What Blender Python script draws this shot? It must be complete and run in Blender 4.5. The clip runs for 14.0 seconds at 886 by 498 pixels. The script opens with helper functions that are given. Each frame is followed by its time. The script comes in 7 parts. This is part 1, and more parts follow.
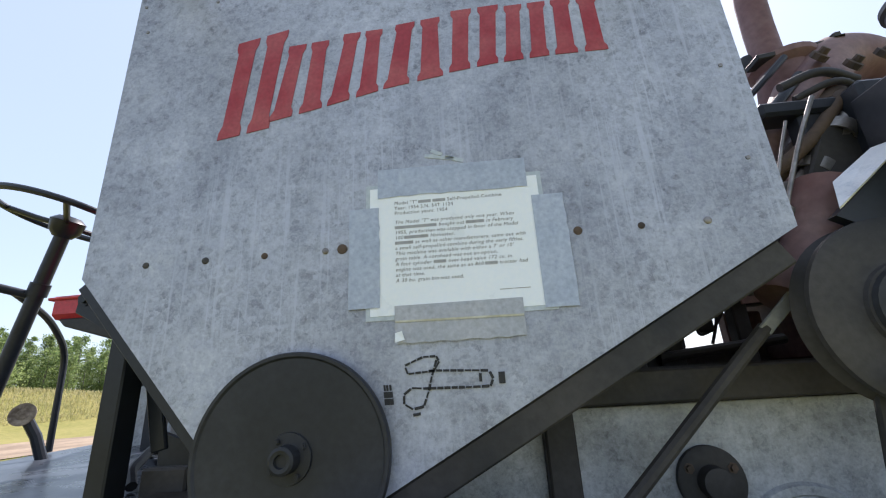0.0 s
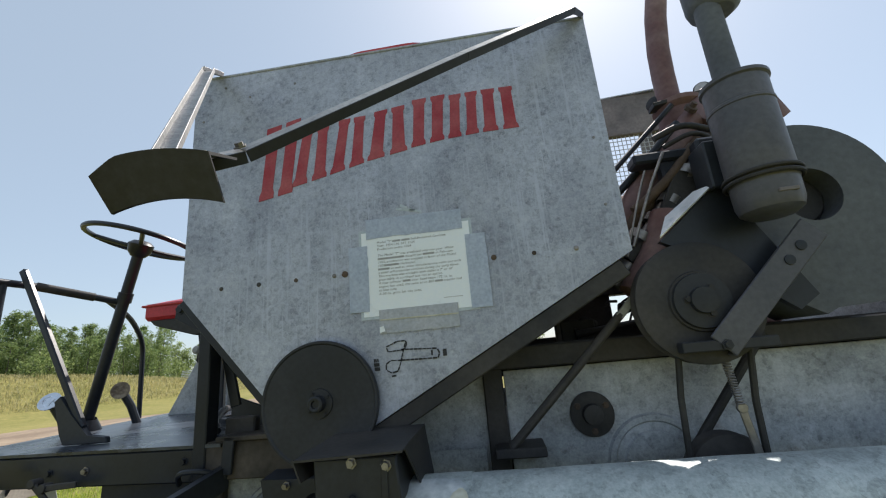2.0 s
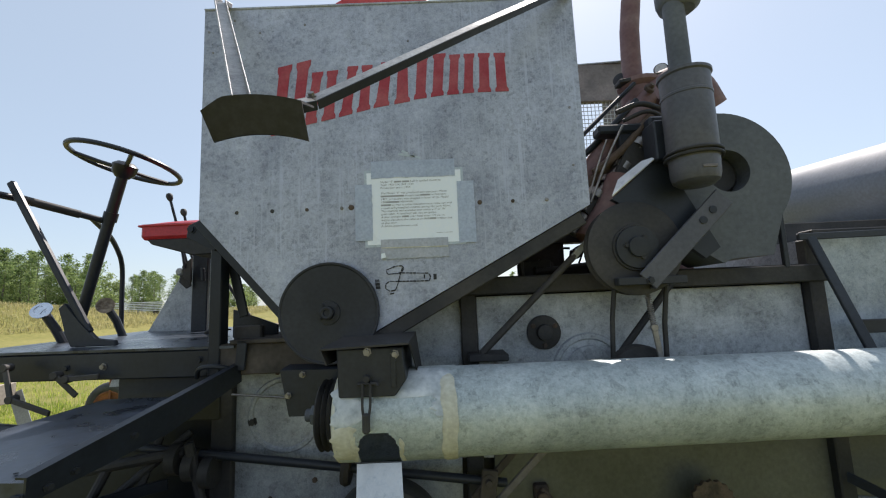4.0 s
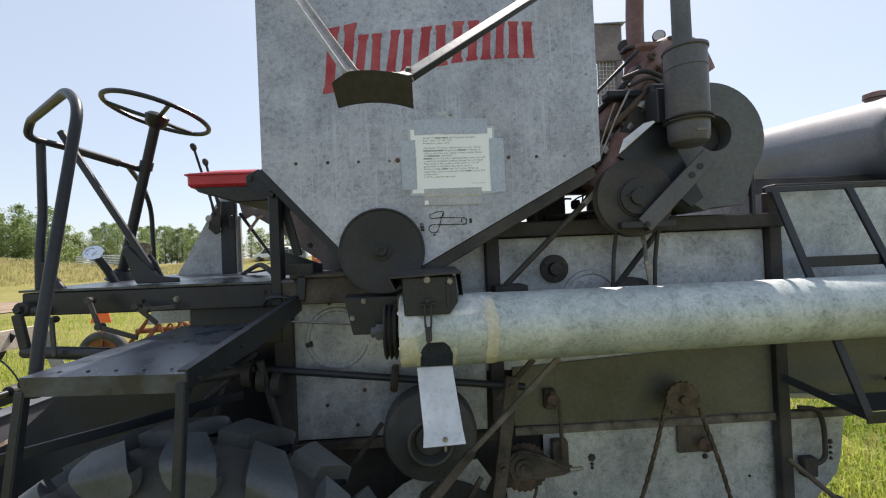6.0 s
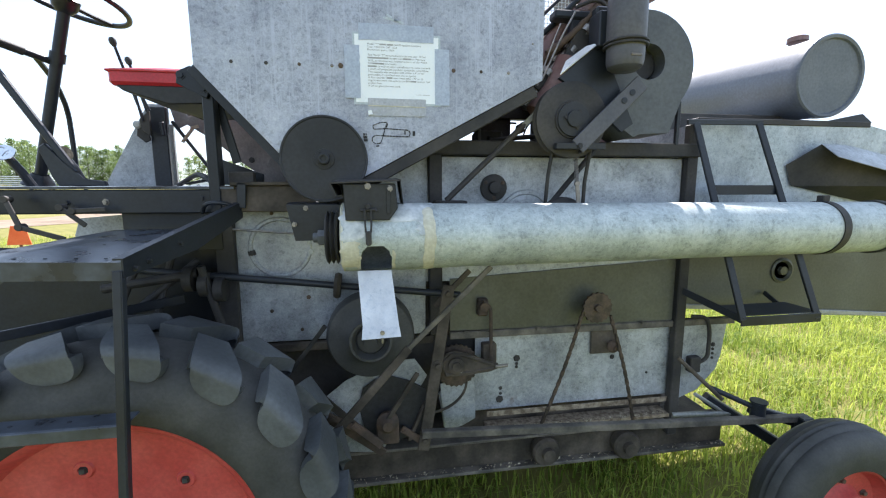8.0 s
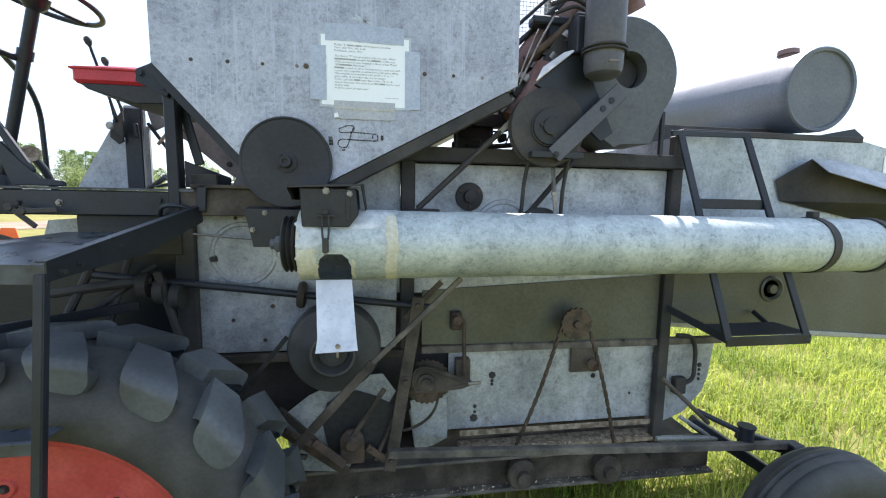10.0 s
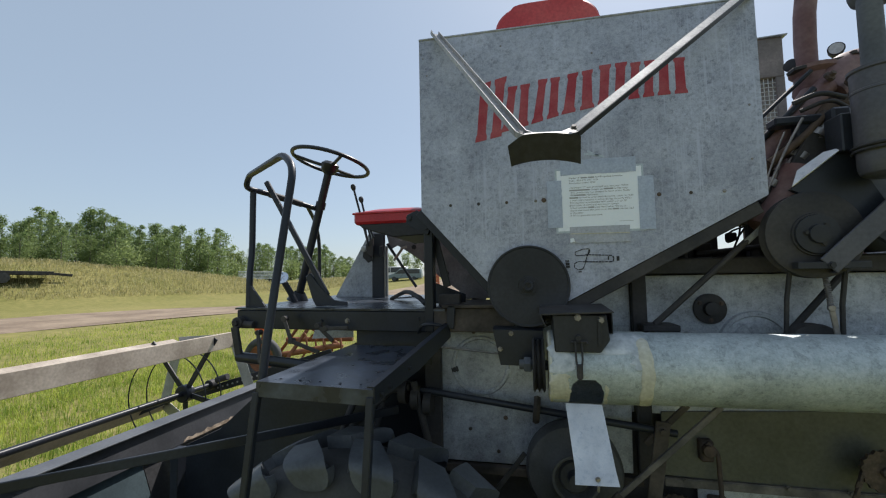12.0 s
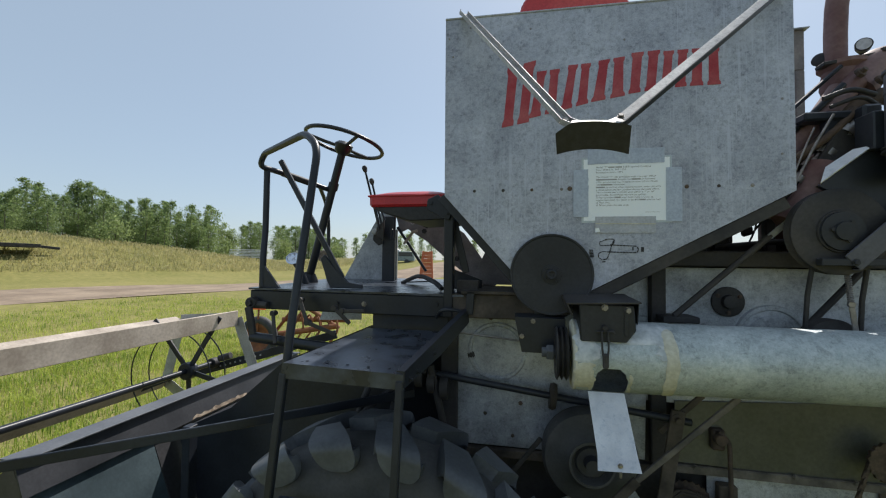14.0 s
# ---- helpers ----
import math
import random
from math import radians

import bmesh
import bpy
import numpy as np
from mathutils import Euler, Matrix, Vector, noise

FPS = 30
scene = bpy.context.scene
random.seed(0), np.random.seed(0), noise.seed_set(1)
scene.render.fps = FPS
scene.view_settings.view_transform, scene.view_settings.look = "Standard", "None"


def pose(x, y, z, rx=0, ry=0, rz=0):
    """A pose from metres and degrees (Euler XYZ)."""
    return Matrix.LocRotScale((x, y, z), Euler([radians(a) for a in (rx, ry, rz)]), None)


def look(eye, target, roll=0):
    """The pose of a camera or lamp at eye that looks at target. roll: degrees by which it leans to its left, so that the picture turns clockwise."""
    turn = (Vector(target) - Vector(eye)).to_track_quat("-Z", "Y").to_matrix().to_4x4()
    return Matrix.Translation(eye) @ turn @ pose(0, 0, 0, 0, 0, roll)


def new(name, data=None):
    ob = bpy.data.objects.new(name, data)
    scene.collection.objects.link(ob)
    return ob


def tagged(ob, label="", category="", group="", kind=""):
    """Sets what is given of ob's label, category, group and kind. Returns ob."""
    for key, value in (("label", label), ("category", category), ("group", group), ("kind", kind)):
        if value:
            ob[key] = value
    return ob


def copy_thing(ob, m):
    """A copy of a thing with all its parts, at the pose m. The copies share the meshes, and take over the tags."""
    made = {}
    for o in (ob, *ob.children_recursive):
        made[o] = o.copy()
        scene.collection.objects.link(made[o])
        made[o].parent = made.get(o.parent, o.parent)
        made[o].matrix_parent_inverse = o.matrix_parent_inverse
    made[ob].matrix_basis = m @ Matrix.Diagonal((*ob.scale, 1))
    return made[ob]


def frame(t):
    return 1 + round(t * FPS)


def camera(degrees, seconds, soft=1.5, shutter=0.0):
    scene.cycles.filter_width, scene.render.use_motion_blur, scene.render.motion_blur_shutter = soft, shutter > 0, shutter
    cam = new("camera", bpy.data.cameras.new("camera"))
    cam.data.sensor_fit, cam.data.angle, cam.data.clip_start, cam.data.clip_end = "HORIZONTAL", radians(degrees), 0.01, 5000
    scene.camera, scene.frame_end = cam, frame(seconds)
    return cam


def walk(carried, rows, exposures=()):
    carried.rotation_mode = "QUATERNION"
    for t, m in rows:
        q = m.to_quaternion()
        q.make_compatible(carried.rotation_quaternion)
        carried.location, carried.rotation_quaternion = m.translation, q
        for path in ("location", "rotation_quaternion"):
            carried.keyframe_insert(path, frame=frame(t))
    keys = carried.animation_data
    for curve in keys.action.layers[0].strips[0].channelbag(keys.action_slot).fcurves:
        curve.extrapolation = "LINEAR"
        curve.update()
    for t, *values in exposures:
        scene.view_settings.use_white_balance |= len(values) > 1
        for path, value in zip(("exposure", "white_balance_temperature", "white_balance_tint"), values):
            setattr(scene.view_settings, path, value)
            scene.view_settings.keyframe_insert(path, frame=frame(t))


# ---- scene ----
cam = camera(93.8, 14.0, soft=1.15)
PATH = [
    (0, (0.047, -0.626, 1.704), (-0.089, 1.271, 2.321), -3.3),
    (0.5, (0.0, -0.808, 1.732), (0.02, 1.121, 2.258), -4.2),
    (1, (0.076, -0.901, 1.739), (0.105, 1.01, 2.329), -4.3),
    (1.5, (0.166, -0.945, 1.706), (0.058, 0.98, 2.239), -2.6),
    (2, (0.209, -0.99, 1.691), (-0.016, 0.93, 2.206), -5.1),
    (2.5, (0.122, -1.1, 1.683), (0.083, 0.861, 2.075), -3.2),
    (2.7, (0.065, -1.136, 1.684), (0.08, 0.837, 2.008), -1.7),
    (4.8, (0.135, -1.239, 1.61), (0.102, 0.748, 1.834), -2.7),
    (5, (0.097, -1.294, 1.614), (0.14, 0.695, 1.819), -2.3),
    (5.5, (-0.048, -1.415, 1.607), (-0.032, 0.578, 1.767), -4.1),
    (6, (-0.091, -1.399, 1.598), (0.008, 0.599, 1.624), -2.4),
    (6.5, (-0.113, -1.425, 1.583), (-0.053, 0.574, 1.552), -1.3),
    (7, (-0.114, -1.461, 1.584), (-0.031, 0.538, 1.579), -1.6),
    (7.5, (-0.109, -1.467, 1.535), (-0.037, 0.518, 1.305), -0.1),
    (8, (-0.058, -1.468, 1.514), (0.254, 0.487, 1.234), -0.2),
    (8.2, (-0.046, -1.48, 1.516), (0.347, 0.47, 1.305), 0.7),
    (10.3, (0.07, -1.417, 1.501), (0.348, 0.549, 1.264), 0.4),
    (10.5, (0.037, -1.438, 1.542), (0.276, 0.515, 1.18), -0.4),
    (11, (-0.085, -1.47, 1.586), (-0.429, 0.501, 1.593), 0.8),
    (11.5, (-0.166, -1.487, 1.608), (-0.622, 0.46, 1.636), 0.7),
    (12, (-0.205, -1.501, 1.647), (-0.629, 0.449, 1.792), -0.9),
    (12.5, (-0.286, -1.512, 1.65), (-0.73, 0.436, 1.745), 2.1),
    (13, (-0.303, -1.503, 1.654), (-0.769, 0.437, 1.785), 0.5),
    (13.5, (-0.308, -1.498, 1.66), (-0.757, 0.448, 1.78), 0.3),
    (14, (-0.315, -1.514, 1.654), (-0.704, 0.446, 1.721), 0.7),
]
# seconds, stops, kelvin, tint of the clip's own automatic exposure and white balance
EXPOSURES = [
    (0.0, 1.05, 6150, 20), (0.5, 0.85, 6180, 18), (1.0, 0.65, 6220, 15), (1.5, 0.48, 6250, 12), (2.0, 0.50, 6280, 13), (2.5, 0.50, 6300, 14),
    (5.0, 0.70, 6450, 16), (5.5, 0.72, 6550, 17), (6.5, 0.80, 6600, 18), (7.0, 0.90, 6400, 17), (7.5, 1.08, 6200, 17), (8.2, 1.54, 6000, 17),
    (10.5, 1.48, 6000, 18), (11.0, 1.22, 6020, 20), (11.5, 0.72, 6700, 15), (12.0, 0.25, 6150, 13), (14.0, 0.28, 6150, 12),
]
walk(cam, [(t, look(eye, target, roll)) for t, eye, target, roll in PATH], EXPOSURES)

# ---- light ----
SUN_AZ, SUN_EL = 18.0, 52.0          # degrees towards +x from +y, degrees up
sun_dir = Vector((math.cos(radians(SUN_EL)) * math.sin(radians(SUN_AZ)), math.cos(radians(SUN_EL)) * math.cos(radians(SUN_AZ)), math.sin(radians(SUN_EL))))
sun_data = bpy.data.lights.new("sun", "SUN")
sun_data.energy, sun_data.angle, sun_data.color = 4.3, radians(0.6), (1.0, 0.93, 0.82)
sun_ob = new("sun", sun_data)
sun_ob.rotation_mode = "QUATERNION"
sun_ob.rotation_quaternion = sun_dir.to_track_quat("Z", "Y")
world = bpy.data.worlds.new("hazy_sky")
scene.world = world
world.use_nodes = True
wn = world.node_tree
sky = wn.nodes.new("ShaderNodeTexSky")
sky.sky_type, sky.sun_disc = "NISHITA", False
sky.sun_elevation, sky.sun_rotation = radians(SUN_EL), radians(SUN_AZ)
sky.air_density, sky.dust_density, sky.ozone_density = 1.0, 1.0, 1.0
haze = wn.nodes.new("ShaderNodeMix")          # thin even summer haze over the blue
haze.data_type = "RGBA"
haze.inputs[0].default_value = 0.70
haze.inputs[7].default_value = (2.30, 2.72, 2.88, 1)
wn.links.new(sky.outputs[0], haze.inputs[6])
wn.links.new(haze.outputs[2], wn.nodes["Background"].inputs[0])
wn.nodes["Background"].inputs[1].default_value = 0.15

# ---- materials ----


def mat(name, base, rough=0.5, metal=0.0, second=None, scale=6.0, grain=60.0, bump=0.15, mix=0.5, detail=6.0, rvar=0.12, spec=0.5, per_object=0.0):
    """Procedural surface: base and second colour mottled at two scales, rough with variation, fine bump."""
    m = bpy.data.materials.new(name)
    m.use_nodes = True
    nt = m.node_tree
    b = nt.nodes["Principled BSDF"]
    tc = nt.nodes.new("ShaderNodeTexCoord")
    n1 = nt.nodes.new("ShaderNodeTexNoise")
    n1.inputs["Scale"].default_value, n1.inputs["Detail"].default_value = scale, detail
    n2 = nt.nodes.new("ShaderNodeTexNoise")
    n2.inputs["Scale"].default_value, n2.inputs["Detail"].default_value = grain, 4.0
    for n in (n1, n2):
        nt.links.new(tc.outputs["Object"], n.inputs["Vector"])
    ramp = nt.nodes.new("ShaderNodeValToRGB")
    ramp.color_ramp.elements[0].position, ramp.color_ramp.elements[1].position = 0.38, 0.66
    ramp.color_ramp.elements[0].color = (*base, 1)
    sec = second or tuple(min(1.0, c * 1.5 + 0.01) for c in base)
    ramp.color_ramp.elements[1].color = (*[a + (c - a) * mix * 2 if mix < 0.5 else c for a, c in zip(base, sec)], 1)
    nt.links.new(n1.outputs[0], ramp.inputs[0])
    mul = nt.nodes.new("ShaderNodeMix")
    mul.data_type, mul.blend_type = "RGBA", "OVERLAY"
    mul.inputs[0].default_value = 0.35
    nt.links.new(ramp.outputs[0], mul.inputs[6])
    nt.links.new(n2.outputs[0], mul.inputs[7])
    last = mul.outputs[2]
    if per_object:
        oi = nt.nodes.new("ShaderNodeObjectInfo")
        hs = nt.nodes.new("ShaderNodeHueSaturation")
        mr = nt.nodes.new("ShaderNodeMapRange")
        mr.inputs[3].default_value, mr.inputs[4].default_value = 1 - per_object, 1 + per_object
        nt.links.new(oi.outputs["Random"], mr.inputs[0])
        nt.links.new(mr.outputs[0], hs.inputs["Value"])
        nt.links.new(last, hs.inputs["Color"])
        last = hs.outputs[0]
    nt.links.new(last, b.inputs["Base Color"])
    rr = nt.nodes.new("ShaderNodeMapRange")
    rr.inputs[3].default_value, rr.inputs[4].default_value = max(0.03, rough - rvar), min(1, rough + rvar)
    nt.links.new(n1.outputs[0], rr.inputs[0])
    nt.links.new(rr.outputs[0], b.inputs["Roughness"])
    b.inputs["Metallic"].default_value = metal
    b.inputs["Specular IOR Level"].default_value = spec
    if bump:
        bp = nt.nodes.new("ShaderNodeBump")
        bp.inputs["Strength"].default_value, bp.inputs["Distance"].default_value = bump, 0.002
        nt.links.new(n2.outputs[0], bp.inputs["Height"])
        nt.links.new(bp.outputs[0], b.inputs["Normal"])
    return m


def galvanised(name, lo, hi, streak=0.35, rough=0.5, metal=0.55, white=0.35, rust=0.0, stain=0.8, fleck=0.35, run=(7.5, 1.0, 0.22), mottle=0.35):
    """Weathered zinc sheet: crystal spangle, white bloom in blotches, runs down the sheet."""
    m = bpy.data.materials.new(name)
    m.use_nodes = True
    nt = m.node_tree
    L = nt.links.new
    b = nt.nodes["Principled BSDF"]
    tc = nt.nodes.new("ShaderNodeTexCoord")

    def tex(kind, scale, detail=5.0, stretch=None, rgh=0.6):
        t = nt.nodes.new(kind)
        t.inputs["Scale"].default_value = scale
        if "Detail" in t.inputs:
            t.inputs["Detail"].default_value = detail
        if kind.endswith("Noise"):
            t.inputs["Roughness"].default_value = rgh
        if stretch:
            mp = nt.nodes.new("ShaderNodeMapping")
            mp.inputs["Scale"].default_value = stretch
            L(tc.outputs["Object"], mp.inputs["Vector"])
            L(mp.outputs[0], t.inputs["Vector"])
        else:
            L(tc.outputs["Object"], t.inputs["Vector"])
        return t

    def ramp(src, p0, p1, c0, c1):
        r = nt.nodes.new("ShaderNodeValToRGB")
        r.color_ramp.elements[0].position, r.color_ramp.elements[1].position = p0, p1
        r.color_ramp.elements[0].color, r.color_ramp.elements[1].color = (*c0, 1), (*c1, 1)
        L(src, r.inputs[0])
        return r.outputs[0]

    def blend(kind, f, a, c):
        x = nt.nodes.new("ShaderNodeMix")
        x.data_type, x.blend_type = "RGBA", kind
        if isinstance(f, float):
            x.inputs[0].default_value = f
        else:
            L(f, x.inputs[0])
        L(a, x.inputs[6])
        if isinstance(c, tuple):
            x.inputs[7].default_value = (*c, 1)
        else:
            L(c, x.inputs[7])
        return x.outputs[2]

    cloud = tex("ShaderNodeTexNoise", 9.0, 6.0, None, 0.6)
    col = ramp(cloud.outputs[0], 0.36, 0.64, lo, hi)
    spangle = tex("ShaderNodeTexVoronoi", 42.0)
    sp = ramp(spangle.outputs["Color"], 0.1, 0.9, (0.34,) * 3, (0.72,) * 3)
    col = blend("OVERLAY", 0.85, col, sp)
    flake = tex("ShaderNodeTexVoronoi", 105.0)
    col = blend("OVERLAY", 0.5, col, ramp(flake.outputs["Color"], 0.15, 0.85, (0.34,) * 3, (0.73,) * 3))
    col = blend("MIX", ramp(flake.outputs["Color"], 0.80, 0.84, (0, 0, 0), (fleck,) * 3), col, tuple(min(0.8, c * 1.4) for c in hi))
    blotch = tex("ShaderNodeTexNoise", 62.0, 8.0, None, 0.78)
    col = blend("OVERLAY", mottle, col, ramp(blotch.outputs[0], 0.36, 0.66, (0.22,) * 3, (0.74,) * 3))
    fine = tex("ShaderNodeTexNoise", 190.0, 3.0)
    col = blend("OVERLAY", 0.35, col, ramp(fine.outputs[0], 0.36, 0.64, (0.43,) * 3, (0.68,) * 3))
    patch = tex("ShaderNodeTexNoise", 52.0, 6.0, None, 0.68)
    zone = tex("ShaderNodeTexNoise", 2.6, 2.0)
    pz = nt.nodes.new("ShaderNodeMath")
    pz.operation = "MULTIPLY"
    L(ramp(patch.outputs[0], 0.555, 0.590, (0, 0, 0), (1, 1, 1)), pz.inputs[0])
    L(ramp(zone.outputs[0], 0.40, 0.58, (0, 0, 0), (white, white, white)), pz.inputs[1])
    col = blend("MIX", pz.outputs[0], col, tuple(min(0.8, c * 1.55) for c in hi))
    runs = tex("ShaderNodeTexNoise", 9.0, 4.0, run)
    rz = nt.nodes.new("ShaderNodeMath")
    rz.operation = "MULTIPLY"
    L(ramp(runs.outputs[0], 0.555, 0.605, (0, 0, 0), (0.85, 0.85, 0.85)), rz.inputs[0])
    zone2 = tex("ShaderNodeTexNoise", 1.9, 2.0, (1.0, 1.0, 0.6))
    L(ramp(zone2.outputs[0], 0.45, 0.56, (0, 0, 0), (streak, streak, streak)), rz.inputs[1])
    col = blend("MIX", rz.outputs[0], col, tuple(min(0.8, c * 1.7) for c in hi))
    dark = tex("ShaderNodeTexNoise", 3.0, 3.0, (1.3, 1.0, 0.8))
    col = blend("MULTIPLY", stain, col, ramp(dark.outputs[0], 0.36, 0.58, (0.60, 0.61, 0.63), (1, 1, 1)))
    if rust:
        rs = tex("ShaderNodeTexNoise", 7.0, 9.0, None, 0.75)
        rq = ramp(rs.outputs[0], 0.60, 0.72, (0, 0, 0), (rust, rust, rust))
        col = blend("MIX", rq, col, (0.13, 0.075, 0.04))
    L(col, b.inputs["Base Color"])
    b.inputs["Metallic"].default_value = metal
    mr = nt.nodes.new("ShaderNodeMapRange")
    mr.inputs[3].default_value, mr.inputs[4].default_value = rough - 0.1, rough + 0.16
    L(cloud.outputs[0], mr.inputs[0])
    L(mr.outputs[0], b.inputs["Roughness"])
    bp = nt.nodes.new("ShaderNodeBump")
    bp.inputs["Strength"].default_value, bp.inputs["Distance"].default_value = 0.25, 0.0015
    L(patch.outputs[0], bp.inputs["Height"])
    dent = nt.nodes.new("ShaderNodeBump")
    dent.inputs["Strength"].default_value, dent.inputs["Distance"].default_value = 0.35, 0.012
    L(zone.outputs[0], dent.inputs["Height"])
    L(bp.outputs[0], dent.inputs["Normal"])
    L(dent.outputs[0], b.inputs["Normal"])
    return m


ZINC = galvanised("weathered_zinc_sheet", (0.194, 0.208, 0.252), (0.300, 0.320, 0.380), mottle=0.38, run=(11.0, 1.0, 0.30), streak=0.7, metal=0.3, white=0.9, stain=0.55, fleck=0.45)
ZINC_BODY = galvanised("dull_zinc_sheet", (0.178, 0.192, 0.208), (0.315, 0.335, 0.360), streak=0.3, metal=0.3, white=0.5, rust=0.75)
ZINC_TUBE = galvanised("smooth_zinc_tube", (0.245, 0.278, 0.285), (0.335, 0.370, 0.375), stain=0.4, fleck=0.08, run=(0.5, 5.0, 7.0), streak=0.45, rough=0.55, metal=0.35, white=0.25)
ZINC_HOOD = galvanised("hood_sheet", (0.22, 0.25, 0.275), (0.32, 0.35, 0.38), streak=0.1, rough=0.5, metal=0.3, white=0.1, rust=0.35)
ZINC_NEW = galvanised("bright_zinc_flap", (0.50, 0.55, 0.60), (0.66, 0.70, 0.74), streak=0.1, rough=0.4, metal=0.5, white=0.3)
ALU = galvanised("aluminium_strap", (0.20, 0.20, 0.20), (0.30, 0.295, 0.29), streak=0.1, rough=0.5, metal=0.3, white=0.2)
OLIVE = mat("dark_olive_sheet", (0.070, 0.074, 0.062), 0.42, 0.25, (0.11, 0.115, 0.098), 3.0, 90, 0.1)
BLACK = mat("black_satin_paint", (0.013, 0.016, 0.022), 0.38, 0.0, (0.028, 0.033, 0.044), 3.0, 80, 0.10, rvar=0.12, spec=0.35)
FRAME = mat("dusty_black_frame", (0.022, 0.023, 0.026), 0.60, 0.0, (0.064, 0.059, 0.056), 5.0, 90, 0.25, spec=0.35)
GRIMY = mat("dusty_brown_black_frame", (0.040, 0.035, 0.030), 0.75, 0.0, (0.125, 0.105, 0.086), 7.0, 80, 0.35, spec=0.3)
DISC = mat("grey_black_disc", (0.020, 0.022, 0.026), 0.5, 0.0, (0.040, 0.042, 0.048), 5.0, 90, 0.12, spec=0.35)
GREYBLUE = mat("blue_grey_black_paint", (0.075, 0.083, 0.098), 0.62, 0.0, (0.11, 0.12, 0.135), 6.0, 90, 0.1)
TANK = mat("dull_blue_grey_tank_paint", (0.105, 0.120, 0.148), 0.45, 0.0, (0.14, 0.155, 0.185), 6.0, 90, 0.06, spec=0.45)
DECK = mat("scuffed_black_deck_plate", (0.026, 0.031, 0.041), 0.30, 0.1, (0.070, 0.084, 0.110), 14.0, 60, 0.15, rvar=0.16)
RUSTY = mat("rusty_steel", (0.055, 0.042, 0.034), 0.8, 0.1, (0.13, 0.09, 0.066), 14.0, 90, 0.5)
CHAIN = mat("dark_oily_chain", (0.045, 0.035, 0.028), 0.6, 0.3, (0.11, 0.08, 0.06), 30.0, 120, 0.3)
STEEL = mat("worn_steel", (0.20, 0.19, 0.18), 0.42, 0.8, (0.34, 0.32, 0.30), 20.0, 120, 0.2)
WORNRAIL = mat("chipped_grey_rail", (0.07, 0.066, 0.060), 0.65, 0.1, (0.19, 0.17, 0.145), 11.0, 90, 0.4)
ENGINE_RED = mat("faded_engine_red", (0.140, 0.070, 0.066), 0.65, 0.0, (0.235, 0.155, 0.148), 9.0, 70, 0.3)
RED = mat("red_vinyl", (0.42, 0.020, 0.030), 0.38, 0.0, (0.52, 0.035, 0.045), 6.0, 120, 0.1)
RED_LID = mat("red_paint_lid", (0.45, 0.04, 0.045), 0.5, 0.0, (0.55, 0.10, 0.09), 5.0, 80, 0.1)
RIM_RED = mat("orange_red_rim_paint", (0.44, 0.056, 0.050), 0.48, 0.0, (0.52, 0.092, 0.078), 8.0, 90, 0.15)
DECAL = mat("faded_red_decal", (0.33, 0.026, 0.040), 0.55, 0.0, (0.40, 0.085, 0.095), 14.0, 140, 0.1)
RUBBER = mat("black_rubber", (0.034, 0.036, 0.037), 0.68, 0.0, (0.066, 0.067, 0.067), 9.0, 120, 0.3)
LUG = mat("scuffed_tread_rubber", (0.052, 0.059, 0.068), 0.50, 0.0, (0.112, 0.124, 0.138), 4.0, 90, 0.3)
BELT = mat("rubber_belt", (0.02, 0.02, 0.02), 0.7, 0.0, (0.045, 0.043, 0.04), 20.0, 120, 0.2)
WHITE = mat("white_patch_paint", (0.40, 0.44, 0.47), 0.5, 0.0, (0.66, 0.69, 0.71), 22.0, 90, 0.3)
CREAM = mat("yellowed_patch_paint", (0.47, 0.45, 0.34), 0.55, 0.0, (0.60, 0.59, 0.50), 16.0, 90, 0.3)
GRIT = mat("chaff_dust_debris", (0.16, 0.12, 0.085), 0.9, 0.0, (0.40, 0.33, 0.25), 45.0, 160, 0.6)
CHAFF = mat("pale_straw_chaff", (0.36, 0.30, 0.20), 0.9, 0.0, (0.58, 0.52, 0.40), 40.0, 120, 0.1)
GUARD = mat("grey_brown_canister_paint", (0.070, 0.072, 0.086), 0.42, 0.1, (0.100, 0.100, 0.115), 6.0, 90, 0.1)
PAPER = mat("laminated_paper", (0.86, 0.91, 0.98), 0.30, 0.0, (0.88, 0.93, 1.0), 9.0, 160, 0.02)
DUSTY = mat("dusty_brown_grey_sheet", (0.15, 0.135, 0.135), 0.7, 0.1, (0.24, 0.215, 0.21), 9.0, 90, 0.2)
PRINT = mat("grey_print", (0.34, 0.35, 0.37), 0.6, 0.0, (0.40, 0.41, 0.43), 60.0, 200, 0.0)
FILM = mat("laminate_margin", (0.46, 0.52, 0.58), 0.2, 0.0, (0.52, 0.58, 0.64), 9.0, 100, 0.03)
TAPE = mat("grey_duct_tape", (0.385, 0.440, 0.555), 0.42, 0.1, (0.430, 0.485, 0.605), 18.0, 160, 0.15)
TAPE_OLD = mat("browned_duct_tape", (0.385, 0.410, 0.47), 0.5, 0.0, (0.45, 0.465, 0.52), 14.0, 160, 0.2)
TYPE = mat("typed_ink", (0.10, 0.10, 0.115), 0.6, 0.0, (0.14, 0.14, 0.155), 60.0, 200, 0.0)
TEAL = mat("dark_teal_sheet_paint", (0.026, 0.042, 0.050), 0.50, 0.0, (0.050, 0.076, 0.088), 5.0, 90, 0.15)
# near-black for ink and black parts; also stands for shade in throat and fan
INK_SHADE = mat("ink_and_shade_black", (0.016, 0.017, 0.02), 0.6, 0.0, (0.03, 0.03, 0.035), 60.0, 200, 0.0)
